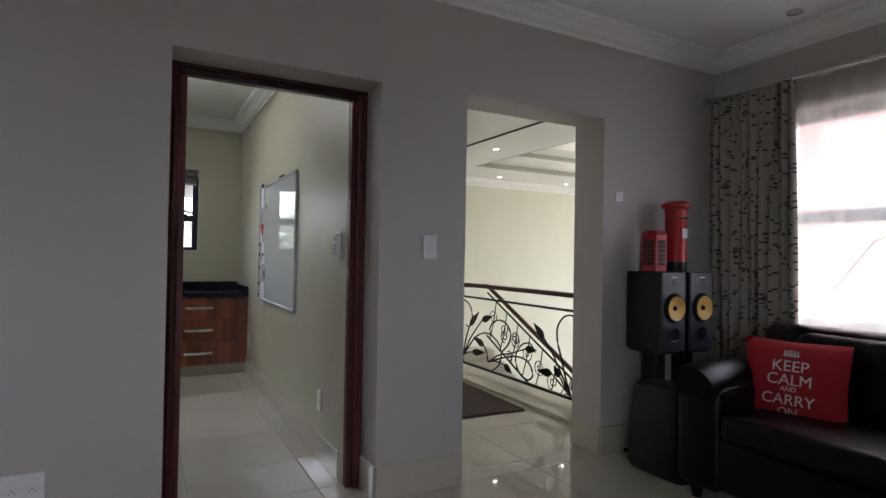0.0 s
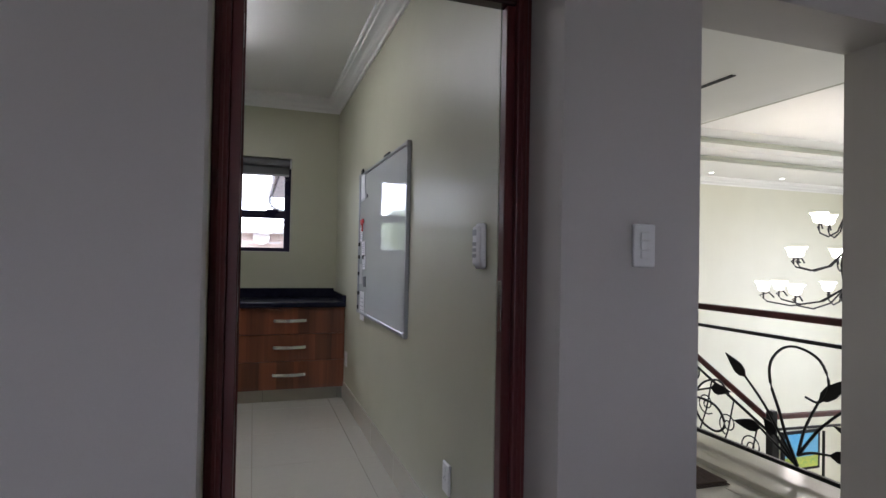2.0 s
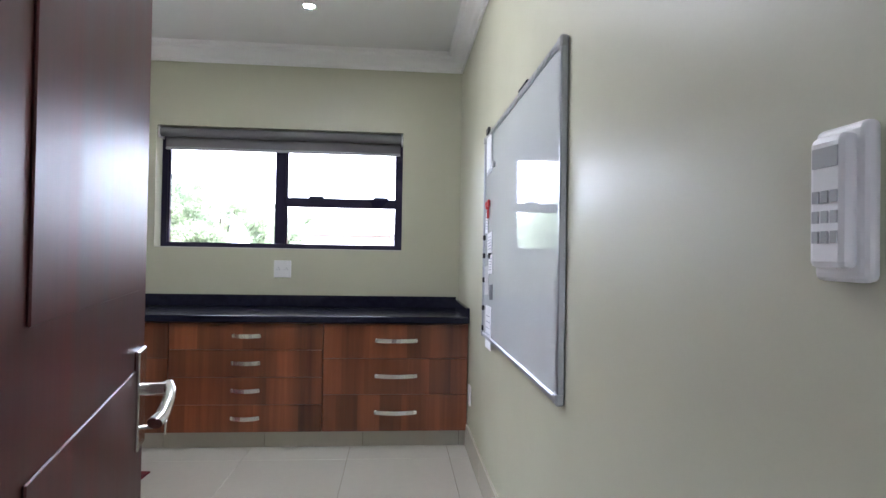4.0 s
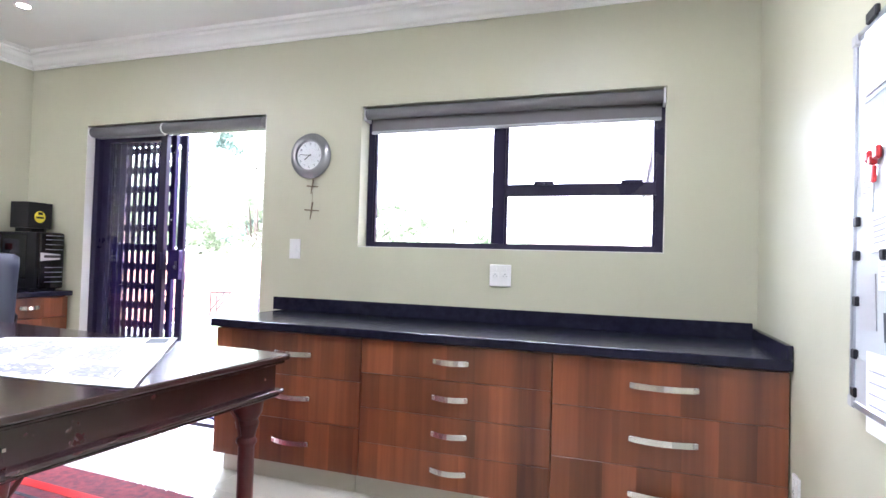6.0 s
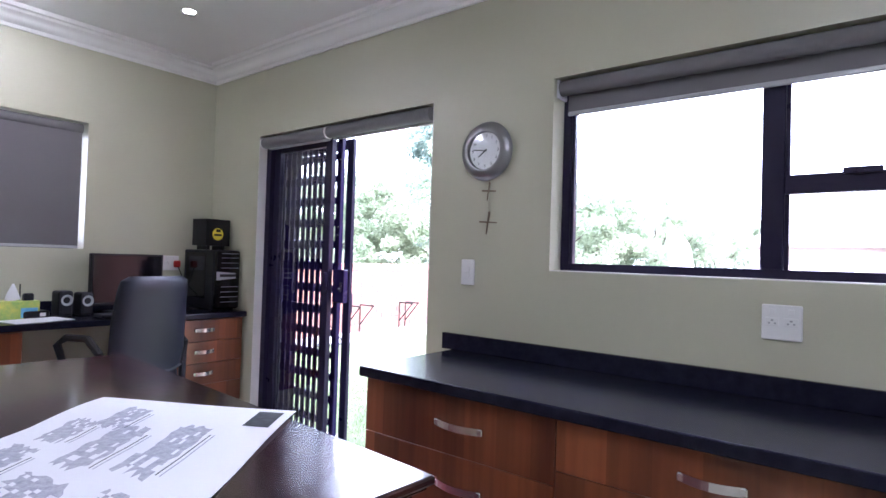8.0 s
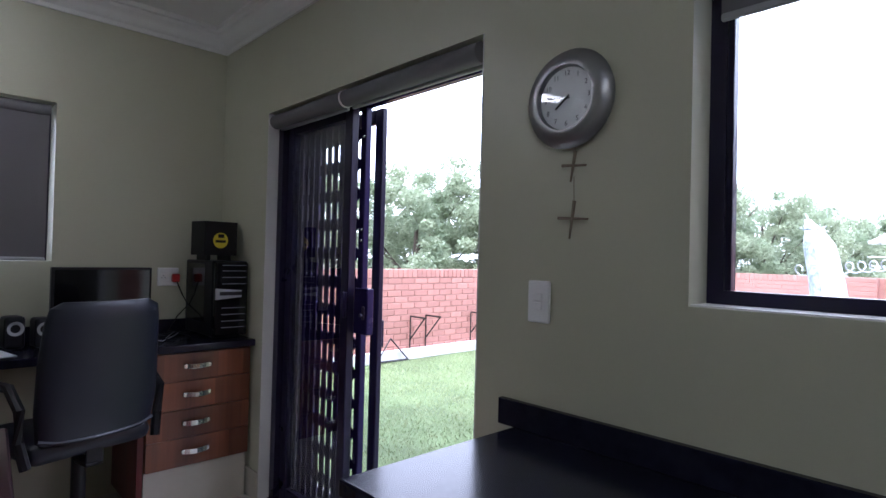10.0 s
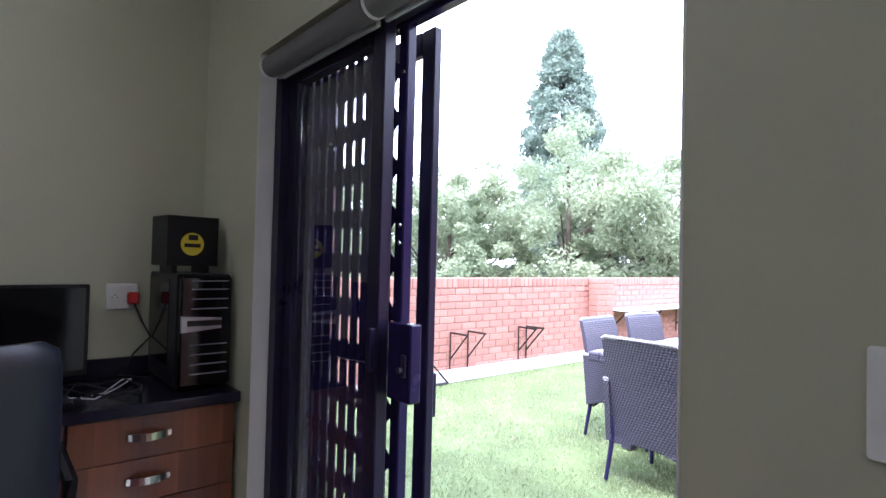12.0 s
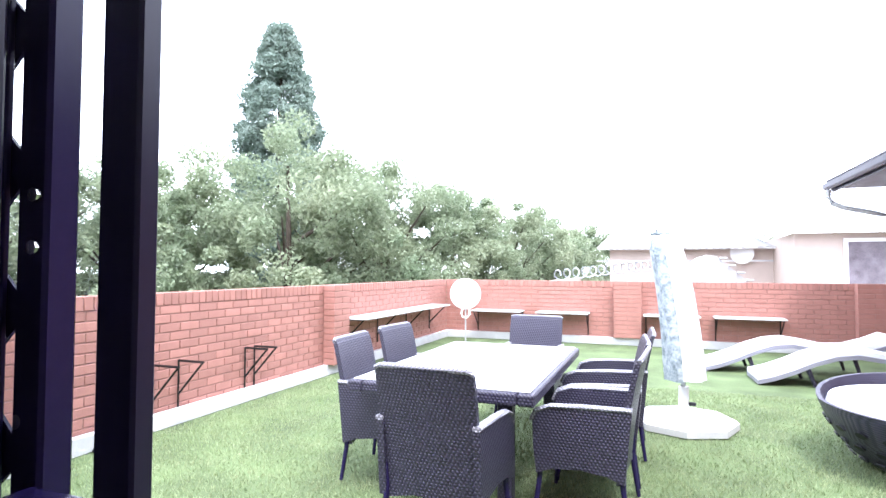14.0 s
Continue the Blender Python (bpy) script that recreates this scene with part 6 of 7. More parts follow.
for x0, y0, x1, y1 in ((-6.272, 12.35, -6.10, 12.75), (-2.83, 16.93, -2.33, 17.09), (1.03, 16.93, 1.5, 17.09), (-6.272, 8.0, -6.15, 8.35)):
    pier = structure("pier", Mesher().box(x0 + 0.008, y0 + 0.008, 0.131, x1 - 0.008, y1 - 0.008, 1.20), M["mortar"], "shallow red brick pier of the parapet", category="pier")
    b = Mesher()
    for c in range(13):
        z = 0.135 + c * 0.082
        if c % 2:
            b.box(x0, y0, z, x1, y1, z + 0.073, 0.004)
        else:
            xm, ym = (x0 + x1) / 2, (y0 + y1) / 2
            if x1 - x0 > y1 - y0:
                b.box(x0, y0, z, xm - 0.005, y1, z + 0.073, 0.004).box(xm + 0.005, y0, z, x1, y1, z + 0.073, 0.004)
            else:
                b.box(x0, y0, z, x1, ym - 0.005, z + 0.073, 0.004).box(x0, ym + 0.005, z, x1, y1, z + 0.073, 0.004)
    o = part("pier_bricks", b, M["brick_joined"], pier)
    tagged(o, kind="stuff")


# ---- folding brackets and shelves on the parapet ----
def bracket(parent, m, h=0.38, reach=0.30, thin=0.011):
    return part("bracket", _bracket(m, h, reach, thin), M["iron"], parent, "dark steel angle bracket")


def _bracket(m, h, reach, thin):
    b = Mesher()
    for p, q in (((0, 0, 0), (0, 0, -h)), ((0, 0, -0.005), (reach, 0, -0.005)), ((0, 0, -h * 0.72), (reach * 0.95, 0, -0.01))):
        pts = [m @ Vector(p), m @ Vector(q)]
        b.tube(pts, thin, 4)
    return b


for y in (9.64, 9.92, 10.82, 10.97):
    t = thing("wall_bracket", "empty dark steel shelf bracket on the brick parapet", "bracket", (0, 0, 0), group="empty shelf brackets")
    bracket(t, pose(-6.265, y, 0.565), 0.44, 0.30)
t = thing("fallen_bracket", "loose steel triangle bracket leaning at the foot of the parapet", "bracket", (0, 0, 0))
part("bar", Mesher().tube([(-6.17, 9.02, 0.01), (-6.19, 9.25, 0.30)], 0.010, 4).tube([(-6.19, 9.25, 0.30), (-6.15, 9.52, 0.01)], 0.010, 4).tube([(-6.17, 9.02, 0.01), (-6.15, 9.52, 0.01)], 0.014, 4), M["iron"], t)
t = thing("wall_shelf", "long pale shelf on steel brackets along the parapet", "shelf", (0, 0, 0), group="shelves on the parapet")
part("board", Mesher().box(-6.268, 12.80, 0.700, -5.86, 16.2, 0.725, 0.004), M["concrete"], t)
for y in (12.85, 13.9, 15.0, 16.1):
    bracket(t, pose(-6.262, y, 0.699), 0.45, 0.34)
for x0, x1 in ((-5.6, -4.58), (-4.28, -3.28), (-2.30, -1.34), (-1.12, -0.02)):
    t = thing("wall_shelf", "short pale shelf on steel brackets on the far parapet", "shelf", (0, 0, 0), group="shelves on the parapet")
    part("board", Mesher().box(x0, 16.68, 0.565, x1, 17.088, 0.590, 0.004), M["concrete"], t)
    for x in (x0 + 0.04, x1 - 0.04):
        bracket(t, pose(x, 17.08, 0.564, 0, 0, -90), 0.42, 0.34)
t = thing("round_sign", "white round disc with a loop handle on the parapet corner", "disc", (-5.53, 16.15, 0.94), 15)
part("disc", Mesher().lathe([(0.001, -0.02), (0.27, -0.015), (0.30, 0.0), (0.27, 0.015), (0.001, 0.02)], 32, m=Matrix.Rotation(math.pi / 2, 4, "X")), M["plastic"], t, smooth=True)
part("handle", Mesher().tube([(-0.06, 0, -0.29), (-0.08, 0, -0.38), (-0.05, 0, -0.45), (0.03, 0, -0.46), (0.08, 0, -0.40), (0.07, 0, -0.29)], 0.02, 8), M["plastic"], t, smooth=True)
part("stake", Mesher().tube([(0, 0.03, -0.92), (0, 0.03, 0.1)], 0.014, 8), M["grey_plastic"], t)


# ---- rattan furniture ----
def rattan_chair():
    """A wicker armchair facing local +x; the origin is on the turf at its middle."""
    t = thing("patio_chair", "dark grey woven rattan armchair at the terrace table", "chair", (0, 0, 0), group="rattan chairs round the terrace table")
    H = 0.93

    def slab(pts, y0, y1):
        return Mesher().prism(pts, "y", y0, y1)
    back = Mesher()
    rings = []
    for z, x, w, th in ((0.27, -0.225, 0.255, 0.035), (0.45, -0.245, 0.262, 0.035), (0.65, -0.275, 0.268, 0.034), (0.80, -0.305, 0.270, 0.032), (0.905, -0.33, 0.268, 0.030), (H, -0.337, 0.262, 0.024)):
        ring = []
        for k in range(9):
            v = -w + 2 * w * k / 8
            ring.append((x - 0.012 * (1 - (v / w) ** 2) + 0.0, v, z))
        ring += [(p[0] + th, p[1], p[2]) for p in reversed(ring)]
        rings.append(ring)
    back.rings(rings)
    part("backrest", back, M["rattan"], t)
    part("back_rim", Mesher().tube([(-0.325, -0.268, H - 0.01), (-0.335, -0.24, H + 0.004), (-0.335, 0.24, H + 0.004), (-0.325, 0.268, H - 0.01)], 0.014, 6), M["rattan_light"], t, "paler rolled rim", smooth=True)
    for s in (-1, 1):
        y0, y1 = (0.245, 0.285) if s > 0 else (-0.285, -0.245)
        out = [(-0.245, 0.25), (-0.15, 0.285), (0.0, 0.30), (0.15, 0.285), (0.245, 0.25), (0.262, 0.40), (0.268, 0.56), (0.23, 0.615), (0.10, 0.635), (-0.285, 0.645)]
        part("side_panel", slab(out, y0, y1), M["rattan"], t)
        part("arm", Mesher().tube([(-0.285, s * 0.268, 0.655), (0.0, s * 0.27, 0.648), (0.16, s * 0.27, 0.638), (0.25, s * 0.268, 0.605), (0.275, s * 0.266, 0.55)], 0.026, 8, flat=0.55), M["rattan_light"], t, "pale curved arm top", smooth=True)
    part("seat", Mesher().box(-0.24, -0.244, 0.40, 0.25, 0.244, 0.44, 0.012), M["rattan"], t)
    part("front_apron", Mesher().prism([(-0.244, 0.40), (-0.244, 0.27), (-0.1, 0.30), (0.1, 0.30), (0.244, 0.27), (0.244, 0.40)], "x", 0.222, 0.250), M["rattan"], t)
    part("back_apron", Mesher().prism([(-0.25, 0.275), (-0.25, 0.235), (-0.1, 0.265), (0.1, 0.265), (0.25, 0.235), (0.25, 0.275)], "x", -0.232, -0.195), M["rattan"], t)
    for sx in (-1, 1):
        for sy in (-1, 1):
            part("leg", Mesher().tube([(sx * 0.228, sy * 0.25, 0.42), (sx * 0.232, sy * 0.252, 0.22), (sx * 0.262, sy * 0.268, 0.0)], 0.019, 8, 0.013), M["gate"], t, smooth=True)
    return t


chair = rattan_chair()
chair.matrix_world = pose(-3.17, 8.79, 0, 0, 0, 87)
for x, y, a in ((-3.86, 9.52, 4), (-3.88, 10.25, -3), (-2.50, 10.05, 184), (-2.50, 9.42, 176), (-2.46, 10.62, 182), (-3.27, 11.35, -92)):
    copy_thing(chair, pose(x, y, 0, 0, 0, a))


def patio_table():
    t = thing("patio_table", "rectangular dark rattan dining table with a glass top", "table", (0, 0, 0))
    x0, y0, x1, y1 = -3.92, 8.99, -2.74, 10.96
    # sky reflection is put into the pale colour of the top
    part("glass_top", Mesher().box(x0 + 0.03, y0 + 0.03, 0.728, x1 - 0.03, y1 - 0.03, 0.736, 0.002), M["sky_pale_glass"], t, "glossy glass top, coloured pale like the sky it mirrors")
    part("top_frame", Mesher().box(x0, y0, 0.655, x0 + 0.10, y1, 0.727, 0.01).box(x1 - 0.10, y0, 0.655, x1, y1, 0.727, 0.01).box(x0 + 0.1, y0, 0.655, x1 - 0.1, y0 + 0.10, 0.727, 0.01).box(x0 + 0.1, y1 - 0.10, 0.655, x1 - 0.1, y1, 0.727, 0.01), M["rattan"], t)
    part("woven_top", Mesher().box(x0 + 0.1, y0 + 0.1, 0.690, x1 - 0.1, y1 - 0.1, 0.720), M["rattan_light"], t)
    for x in (x0 + 0.22, x1 - 0.22):
        for y in (y0 + 0.24, y1 - 0.24):
            part("leg", Mesher().box(x - 0.045, y - 0.045, 0, x + 0.045, y + 0.045, 0.654, 0.008), M["rattan"], t)


patio_table()


def umbrella():
    t = thing("patio_umbrella", "closed parasol in a white and blue-grey cover on an octagonal base", "umbrella", (-1.87, 11.52, 0))
    part("base_slab", Mesher().lathe([(0.455, 0.0), (0.455, 0.055), (0.435, 0.075), (0.001, 0.085)], 8), M["concrete"], t)
    part("base_tube", Mesher().lathe([(0.045, 0.085), (0.045, 0.34), (0.040, 0.35), (0.028, 0.35)], 16).box(-0.10, -0.10, 0.085, 0.10, 0.10, 0.10, 0.004), M["plastic"], t, smooth=True)
    part("knob", Mesher().tube([(0.04, -0.02, 0.20), (0.10, -0.03, 0.20)], 0.018, 10), M["black"], t, smooth=True)
    part("pole", Mesher().tube([(0, 0, 0.30), (-0.02, 0, 0.6)], 0.022, 10), M["grey_plastic"], t, smooth=True)

    def folds(scale, off, seg=28):
        rings = []
        for z, r, dx in ((0.42, 0.165, 0.02), (0.60, 0.165, 0.01), (0.9, 0.155, -0.02), (1.2, 0.15, -0.06), (1.45, 0.145, -0.10), (1.60, 0.135, -0.13), (1.70, 0.10, -0.16), (1.77, 0.075, -0.19), (1.82, 0.045, -0.22), (1.86, 0.03, -0.24)):
            ring = []
            for k in range(seg):
                a = 2 * math.pi * k / seg
                q = r * scale * (1 + 0.07 * math.sin(6 * a + z * 2) + 0.03 * math.sin(11 * a + z * 7))
                ring.append((dx + off + q * math.cos(a), q * math.sin(a), z))
            rings.append(ring)
        return Mesher().rings(rings)
    part("cover", folds(1.0, 0.0), M["umbrella_cover"], t, "white weathered cover", smooth=True)
    strip = Mesher()
    rings = []
    for z, r, dx in ((0.41, 0.168, 0.02), (0.60, 0.168, 0.01), (0.9, 0.158, -0.02), (1.2, 0.153, -0.06), (1.45, 0.148, -0.10), (1.60, 0.138, -0.13), (1.70, 0.104, -0.16)):
        rings.append([(dx + (r + 0.006) * (1 + 0.07 * math.sin(6 * a + z * 2) + 0.03 * math.sin(11 * a + z * 7)) * math.cos(a), (r + 0.006) * (1 + 0.07 * math.sin(6 * a + z * 2) + 0.03 * math.sin(11 * a + z * 7)) * math.sin(a), z) for a in [radians(135 + 7 * k) for k in range(19)]])
    strip.rings(rings, closed=False, cap=False)
    part("printed_panel", strip, M["umbrella_print"], t, "crinkled blue-grey side of the cover", smooth=True)
    part("tie", Mesher().lathe([(0.080, 1.74), (0.092, 1.76), (0.080, 1.78)], 18, (-0.185, 0, 0), cap=False), M["umbrella_print"], t, smooth=True)
    for k in range(7):
        a = radians(50 * k)
        part("rib_tip", Mesher().tube([(-0.18 + 0.06 * math.cos(a), 0.06 * math.sin(a), 1.74), (-0.19 + 0.12 * math.cos(a), 0.12 * math.sin(a), 1.79 + 0.03 * math.sin(3 * k))], 0.012, 5, 0.004), M["umbrella_print"], t, smooth=True)
    part("finial", Mesher().tube([(-0.23, 0, 1.84), (-0.26, 0, 1.93)], 0.012, 6, 0.006), M["grey_plastic"], t, smooth=True)


umbrella()


def lounger(x, y, a):
    """A wave-shaped rattan lounger, its length along local x."""
    t = thing("sun_lounger", "wave-shaped rattan sun lounger with a white cushion", "sun lounger", (x, y, 0), a, "pair of sun loungers")
    wave = [(0.0, 0.0), (0.18, 0.05), (0.40, 0.14), (0.62, 0.25), (0.85, 0.33), (1.08, 0.36), (1.35, 0.32), (1.6, 0.27), (1.85, 0.28), (2.1, 0.36), (2.3, 0.45)]
    for nm, th, off, w0, w1, mt, lb in (("frame", 0.05, 0.0, -0.33, 0.33, "rattan_light", ""), ("mattress", 0.055, 0.052, -0.31, 0.31, "umbrella_cover", "white padded mattress")):
        up = [(px, pz + off + th) for px, pz in wave]
        dn = [(px, pz + off) for px, pz in reversed(wave)]
        b = Mesher()
        rings = []
        for (px, pz) in wave:
            rings.append([(px, w0, pz + off), (px, w1, pz + off), (px, w1, pz + off + th), (px, w0, pz + off + th)])
        b.rings(rings)
        part(nm, b, M[mt], t, lb, smooth=nm == "mattress")
    for px, pz in ((0.55, 0.22), (1.8, 0.29)):
        for s in (-0.28, 0.28):
            part("leg", Mesher().tube([(px, s, pz), (px + 0.08, s, 0.0)], 0.03, 8, 0.02), M["rattan"], t, smooth=True)


lounger(-1.46, 14.95, 4)
lounger(-0.93, 14.15, 3)


def daybed():
    t = thing("daybed", "round woven rattan basket daybed with a white cushion", "daybed", (-0.10, 10.85, 0))
    seg, rings = 40, []
    for r, z in ((0.55, 0.02), (0.66, 0.10), (0.78, 0.25), (0.86, 0.42), (0.87, 0.46), (0.84, 0.46), (0.80, 0.38)):
        rings.append([(r * math.cos(2 * math.pi * k / seg), r * math.sin(2 * math.pi * k / seg), z + (0.10 * max(0, math.sin(2 * math.pi * k / seg)) if z > 0.4 else 0)) for k in range(seg)])
    part("basket", Mesher().rings(rings), M["rattan"], t, smooth=True)
    part("cushion", Mesher().lathe([(0.001, 0.34), (0.76, 0.34), (0.815, 0.40), (0.79, 0.47), (0.6, 0.50), (0.001, 0.51)], 36), M["umbrella_cover"], t, "white round cushion", smooth=True)
    n = 26
    for row, (r, z) in enumerate(((0.655, 0.10), (0.735, 0.20), (0.802, 0.31))):
        b = Mesher()
        for k in range(n):
            a = 2 * math.pi * (k + 0.5 * (row % 2)) / n
            tilt = Matrix.Translation((r * math.cos(a), r * math.sin(a), z)) @ Matrix.Rotation(a, 4, "Z") @ Matrix.Rotation(radians(46 - 8 * row), 4, "Y")
            b.rings([[tilt @ Vector((0.006 + dx, 0.038 * math.cos(q) * 1.25, 0.024 * math.sin(q))) for q in [2 * math.pi * i / 8 for i in range(8)]] for dx in (0.0, 0.012)])
        tagged(part("weave_gap", b, M["black"], t, "row of dark oval gaps"), kind="stuff")


daybed()


# ---- neighbouring buildings ----
def neighbours():
    t = thing("neighbour_house", "pale plastered house with a corrugated roof beyond the terrace", "house", (0, 0, 0))
    part("wall", Mesher().box(1.6, 24.0, -3.4, 14.0, 30.0, 2.46), M["pale_wall"], t)
    part("side_wall", Mesher().box(-3.6, 27.0, -3.4, 1.6, 32.0, 2.2), M["pale_wall"], t)
    roof = part("roof", Mesher().prism([(23.5, 2.44), (31, 3.1), (31, 3.16), (23.5, 2.50)], "x", 1.2, 14.5), M["metal_roof"], t)
    part("side_roof", Mesher().prism([(26.5, 2.12), (32.5, 2.9), (32.5, 2.98), (26.5, 2.20)], "x", -4.0, 1.6), M["metal_roof"], t)
    ridges = [Mesher(), Mesher()]
    b = ridges[0]
    for k in range(60):
        b.box(1.2 + k * 0.22, 23.40, 2.47, 1.31 + k * 0.22, 23.62, 2.52)
    b = ridges[1]
    for k in range(24):
        b.box(-4.0 + k * 0.22, 26.40, 2.16, -3.89 + k * 0.22, 26.62, 2.23)
    for b in ridges:
        tagged(part("corrugation", b, M["metal_roof"], roof), kind="stuff")
    w = part("window", Mesher().box(2.75, 23.93, 0.7, 2.85, 24.02, 2.3).box(5.4, 23.93, 0.7, 5.5, 24.02, 2.3).box(2.85, 23.93, 2.2, 5.4, 24.02, 2.3).box(2.85, 23.93, 0.7, 5.4, 24.02, 0.8), M["plastic"], t, "white window frame")
    part("pane", Mesher().box(2.85, 23.96, 0.8, 5.4, 23.98, 2.2), M["dusk_pane"], w)
    part("dish", Mesher().lathe([(0.001, -0.05), (0.25, -0.02), (0.36, 0.05), (0.25, -0.04), (0.001, -0.07)], 20, m=Matrix.Translation((0.653, 26.80, 1.99)) @ Matrix.Rotation(math.pi / 2, 4, "X")), M["plastic"], t, "white satellite dish", smooth=True)
    part("fascia", Mesher().box(-4.0, 26.38, 1.70, 1.5, 26.42, 1.74), M["grey_plastic"], t)
    r = thing("pale_roof_ridge", "bleached tiled roof slope beyond the parapet", "roof", (0, 0, 0))
    part("slope", Mesher().prism([(-4.5, -1.0), (-1.0, 1.75), (-0.8, 1.72), (2.2, -1.0)], "y", 19.6, 23.0), M["metal_roof"], r)
    for k in range(7):
        part("ridge_tile", Mesher().box(-0.75 + k * 0.17, 19.5, 1.66 - k * 0.16, -0.60 + k * 0.17, 19.6, 1.70 - k * 0.16, 0.01), M["grey_plastic"], r)
    e = thing("house_wing", "wing of the house with a dark tiled eave, soffit and gutter coloured as backlit", "house", (0, 0, 0))
    part("wall", Mesher().box(1.85, 8.3, -3.4, 6.0, 17.0, 2.9), M["brick"], e)
    roof = part("roof", Mesher().prism([(0.78, 2.90), (6.0, 4.9), (6.0, 4.96), (0.78, 2.96)], "y", 8.3, 17.4), M["dark_roof"], e)
    # soffit, fascia and gutter get a near-black colour for their backlit shade
    part("soffit", Mesher().prism([(0.84, 2.84), (1.85, 2.84), (1.85, 2.87), (0.84, 2.87)], "y", 8.3, 17.35), M["dark_alu"], e)
    part("fascia", Mesher().box(0.80, 8.3, 2.78, 0.835, 17.38, 2.93, 0.004), M["dark_alu"], e)
    part("gutter", Mesher().prism([(0.68, 2.93), (0.69, 2.85), (0.72, 2.825), (0.76, 2.825), (0.79, 2.85), (0.797, 2.93)], "y", 8.3, 17.42), M["dark_alu"], e)
    for k in range(36):
        part("roof_tile", Mesher().box(0.72, 8.34 + k * 0.25, 2.945, 1.10, 8.57 + k * 0.25, 2.985, 0.012, m=Matrix.Translation((0.72, 0, 2.965)) @ Matrix.Rotation(radians(-21), 4, "Y") @ Matrix.Translation((-0.72, 0, -2.965))), M["dark_roof"], roof)
    part("downpipe", Mesher().tube([(0.74, 17.3, 2.82), (0.74, 17.3, 2.70), (0.80, 17.28, 2.58), (0.95, 17.25, 2.50), (1.4, 17.2, 2.38), (1.80, 17.1, 2.26), (1.80, 17.1, -3.3)], 0.045, 8), M["grey_plastic"], e, smooth=True)

neighbours()


def razor_coil():
    t = thing("razor_wire", "coiled razor wire along a far wall", "razor wire", (0, 0, 0))
    b = Mesher()
    pts = []
    for k in range(16 * 9):
        a = 2 * math.pi * k / 9
        pts.append((-4.6 + 0.022 * k, 21.0 + 0.04 * k, 1.25 + 0.30 * math.sin(a) * 0.5 + 0.003 * k, 0))
    path = [(p[0] + 0.15 * math.cos(2 * math.pi * i / 9), p[1], p[2]) for i, p in enumerate(pts)]
    b.tube(path, 0.018, 4)
    part("coil", b, M["board_frame"], t)
    part("wall_below", Mesher().box(-4.9, 20.8, -3.4, -4.7, 27.5, 1.1), M["pale_wall"], t)


razor_coil()


# ---- trees ----
def foliage(name, clumps, per, leaf, mat, parent, seed):
    """Many small tilted leaves, gathered in uneven clumps (x, y, z, radius)."""
    rng = np.random.default_rng(seed)
    cl = np.array(clumps)
    n = len(cl) * per
    which = np.repeat(np.arange(len(cl)), per)
    d = rng.normal(size=(n, 3))
    d /= np.linalg.norm(d, axis=1)[:, None]
    r = rng.random(n) ** 0.45
    c = cl[which, :3] + d * r[:, None] * cl[which, 3:4] * np.array([1, 1, 0.8])
    a, b = rng.normal(size=(n, 3)), rng.normal(size=(n, 3))
    a /= np.linalg.norm(a, axis=1)[:, None]
    b -= (a * b).sum(1)[:, None] * a
    b /= np.linalg.norm(b, axis=1)[:, None]
    s = leaf * (0.6 + 0.8 * rng.random(n))[:, None]
    v = np.stack([c - a * s, c + b * s * 0.45, c + a * s, c - b * s * 0.45], 1).reshape(-1, 3)
    me = bpy.data.meshes.new(name)
    me.vertices.add(len(v))
    me.vertices.foreach_set("co", v.ravel())
    me.loops.add(n * 4)
    me.loops.foreach_set("vertex_index", np.arange(n * 4))
    me.polygons.add(n)
    me.polygons.foreach_set("loop_start", np.arange(0, n * 4, 4))
    me.update(calc_edges=True)
    me.materials.append(mat)
    o = new(name, me)
    o.parent = parent
    return o


def tree(seed, height, spread, label):
    rnd = random.Random(seed)
    t = thing("tree", label, "tree", (0, 0, 0))
    b = Mesher()
    b.tube([(0, 0, 0), (0.1, 0.05, height * 0.25), (0.0, 0.1, height * 0.5), (0.1, 0.0, height * 0.85)], 0.22, 8, 0.05)
    part("trunk", b, M["bark"], t, smooth=True)
    for k in range(7):
        a, z = rnd.uniform(0, 6.28), height * rnd.uniform(0.25, 0.6)
        part("limb", Mesher().tube([(0.05, 0.05, z), (spread * 0.4 * math.cos(a), spread * 0.4 * math.sin(a), z + height * 0.12), (spread * 0.75 * math.cos(a), spread * 0.75 * math.sin(a), z + height * 0.25)], 0.09, 6, 0.02), M["bark"], t, smooth=True)
    cl = []
    while len(cl) < 125:
        u, v, w = rnd.uniform(-1, 1), rnd.uniform(-1, 1), rnd.uniform(-1, 1)
        q = u * u + v * v + w * w
        if 0.12 < q < 1.0:
            cl.append((u * spread, v * spread, height * 0.58 + w * height * 0.42, rnd.uniform(0.35, 0.85) * spread * 0.26))
    foliage("crown", cl, 400, 0.070, M["leaf"], t, seed)
    return t


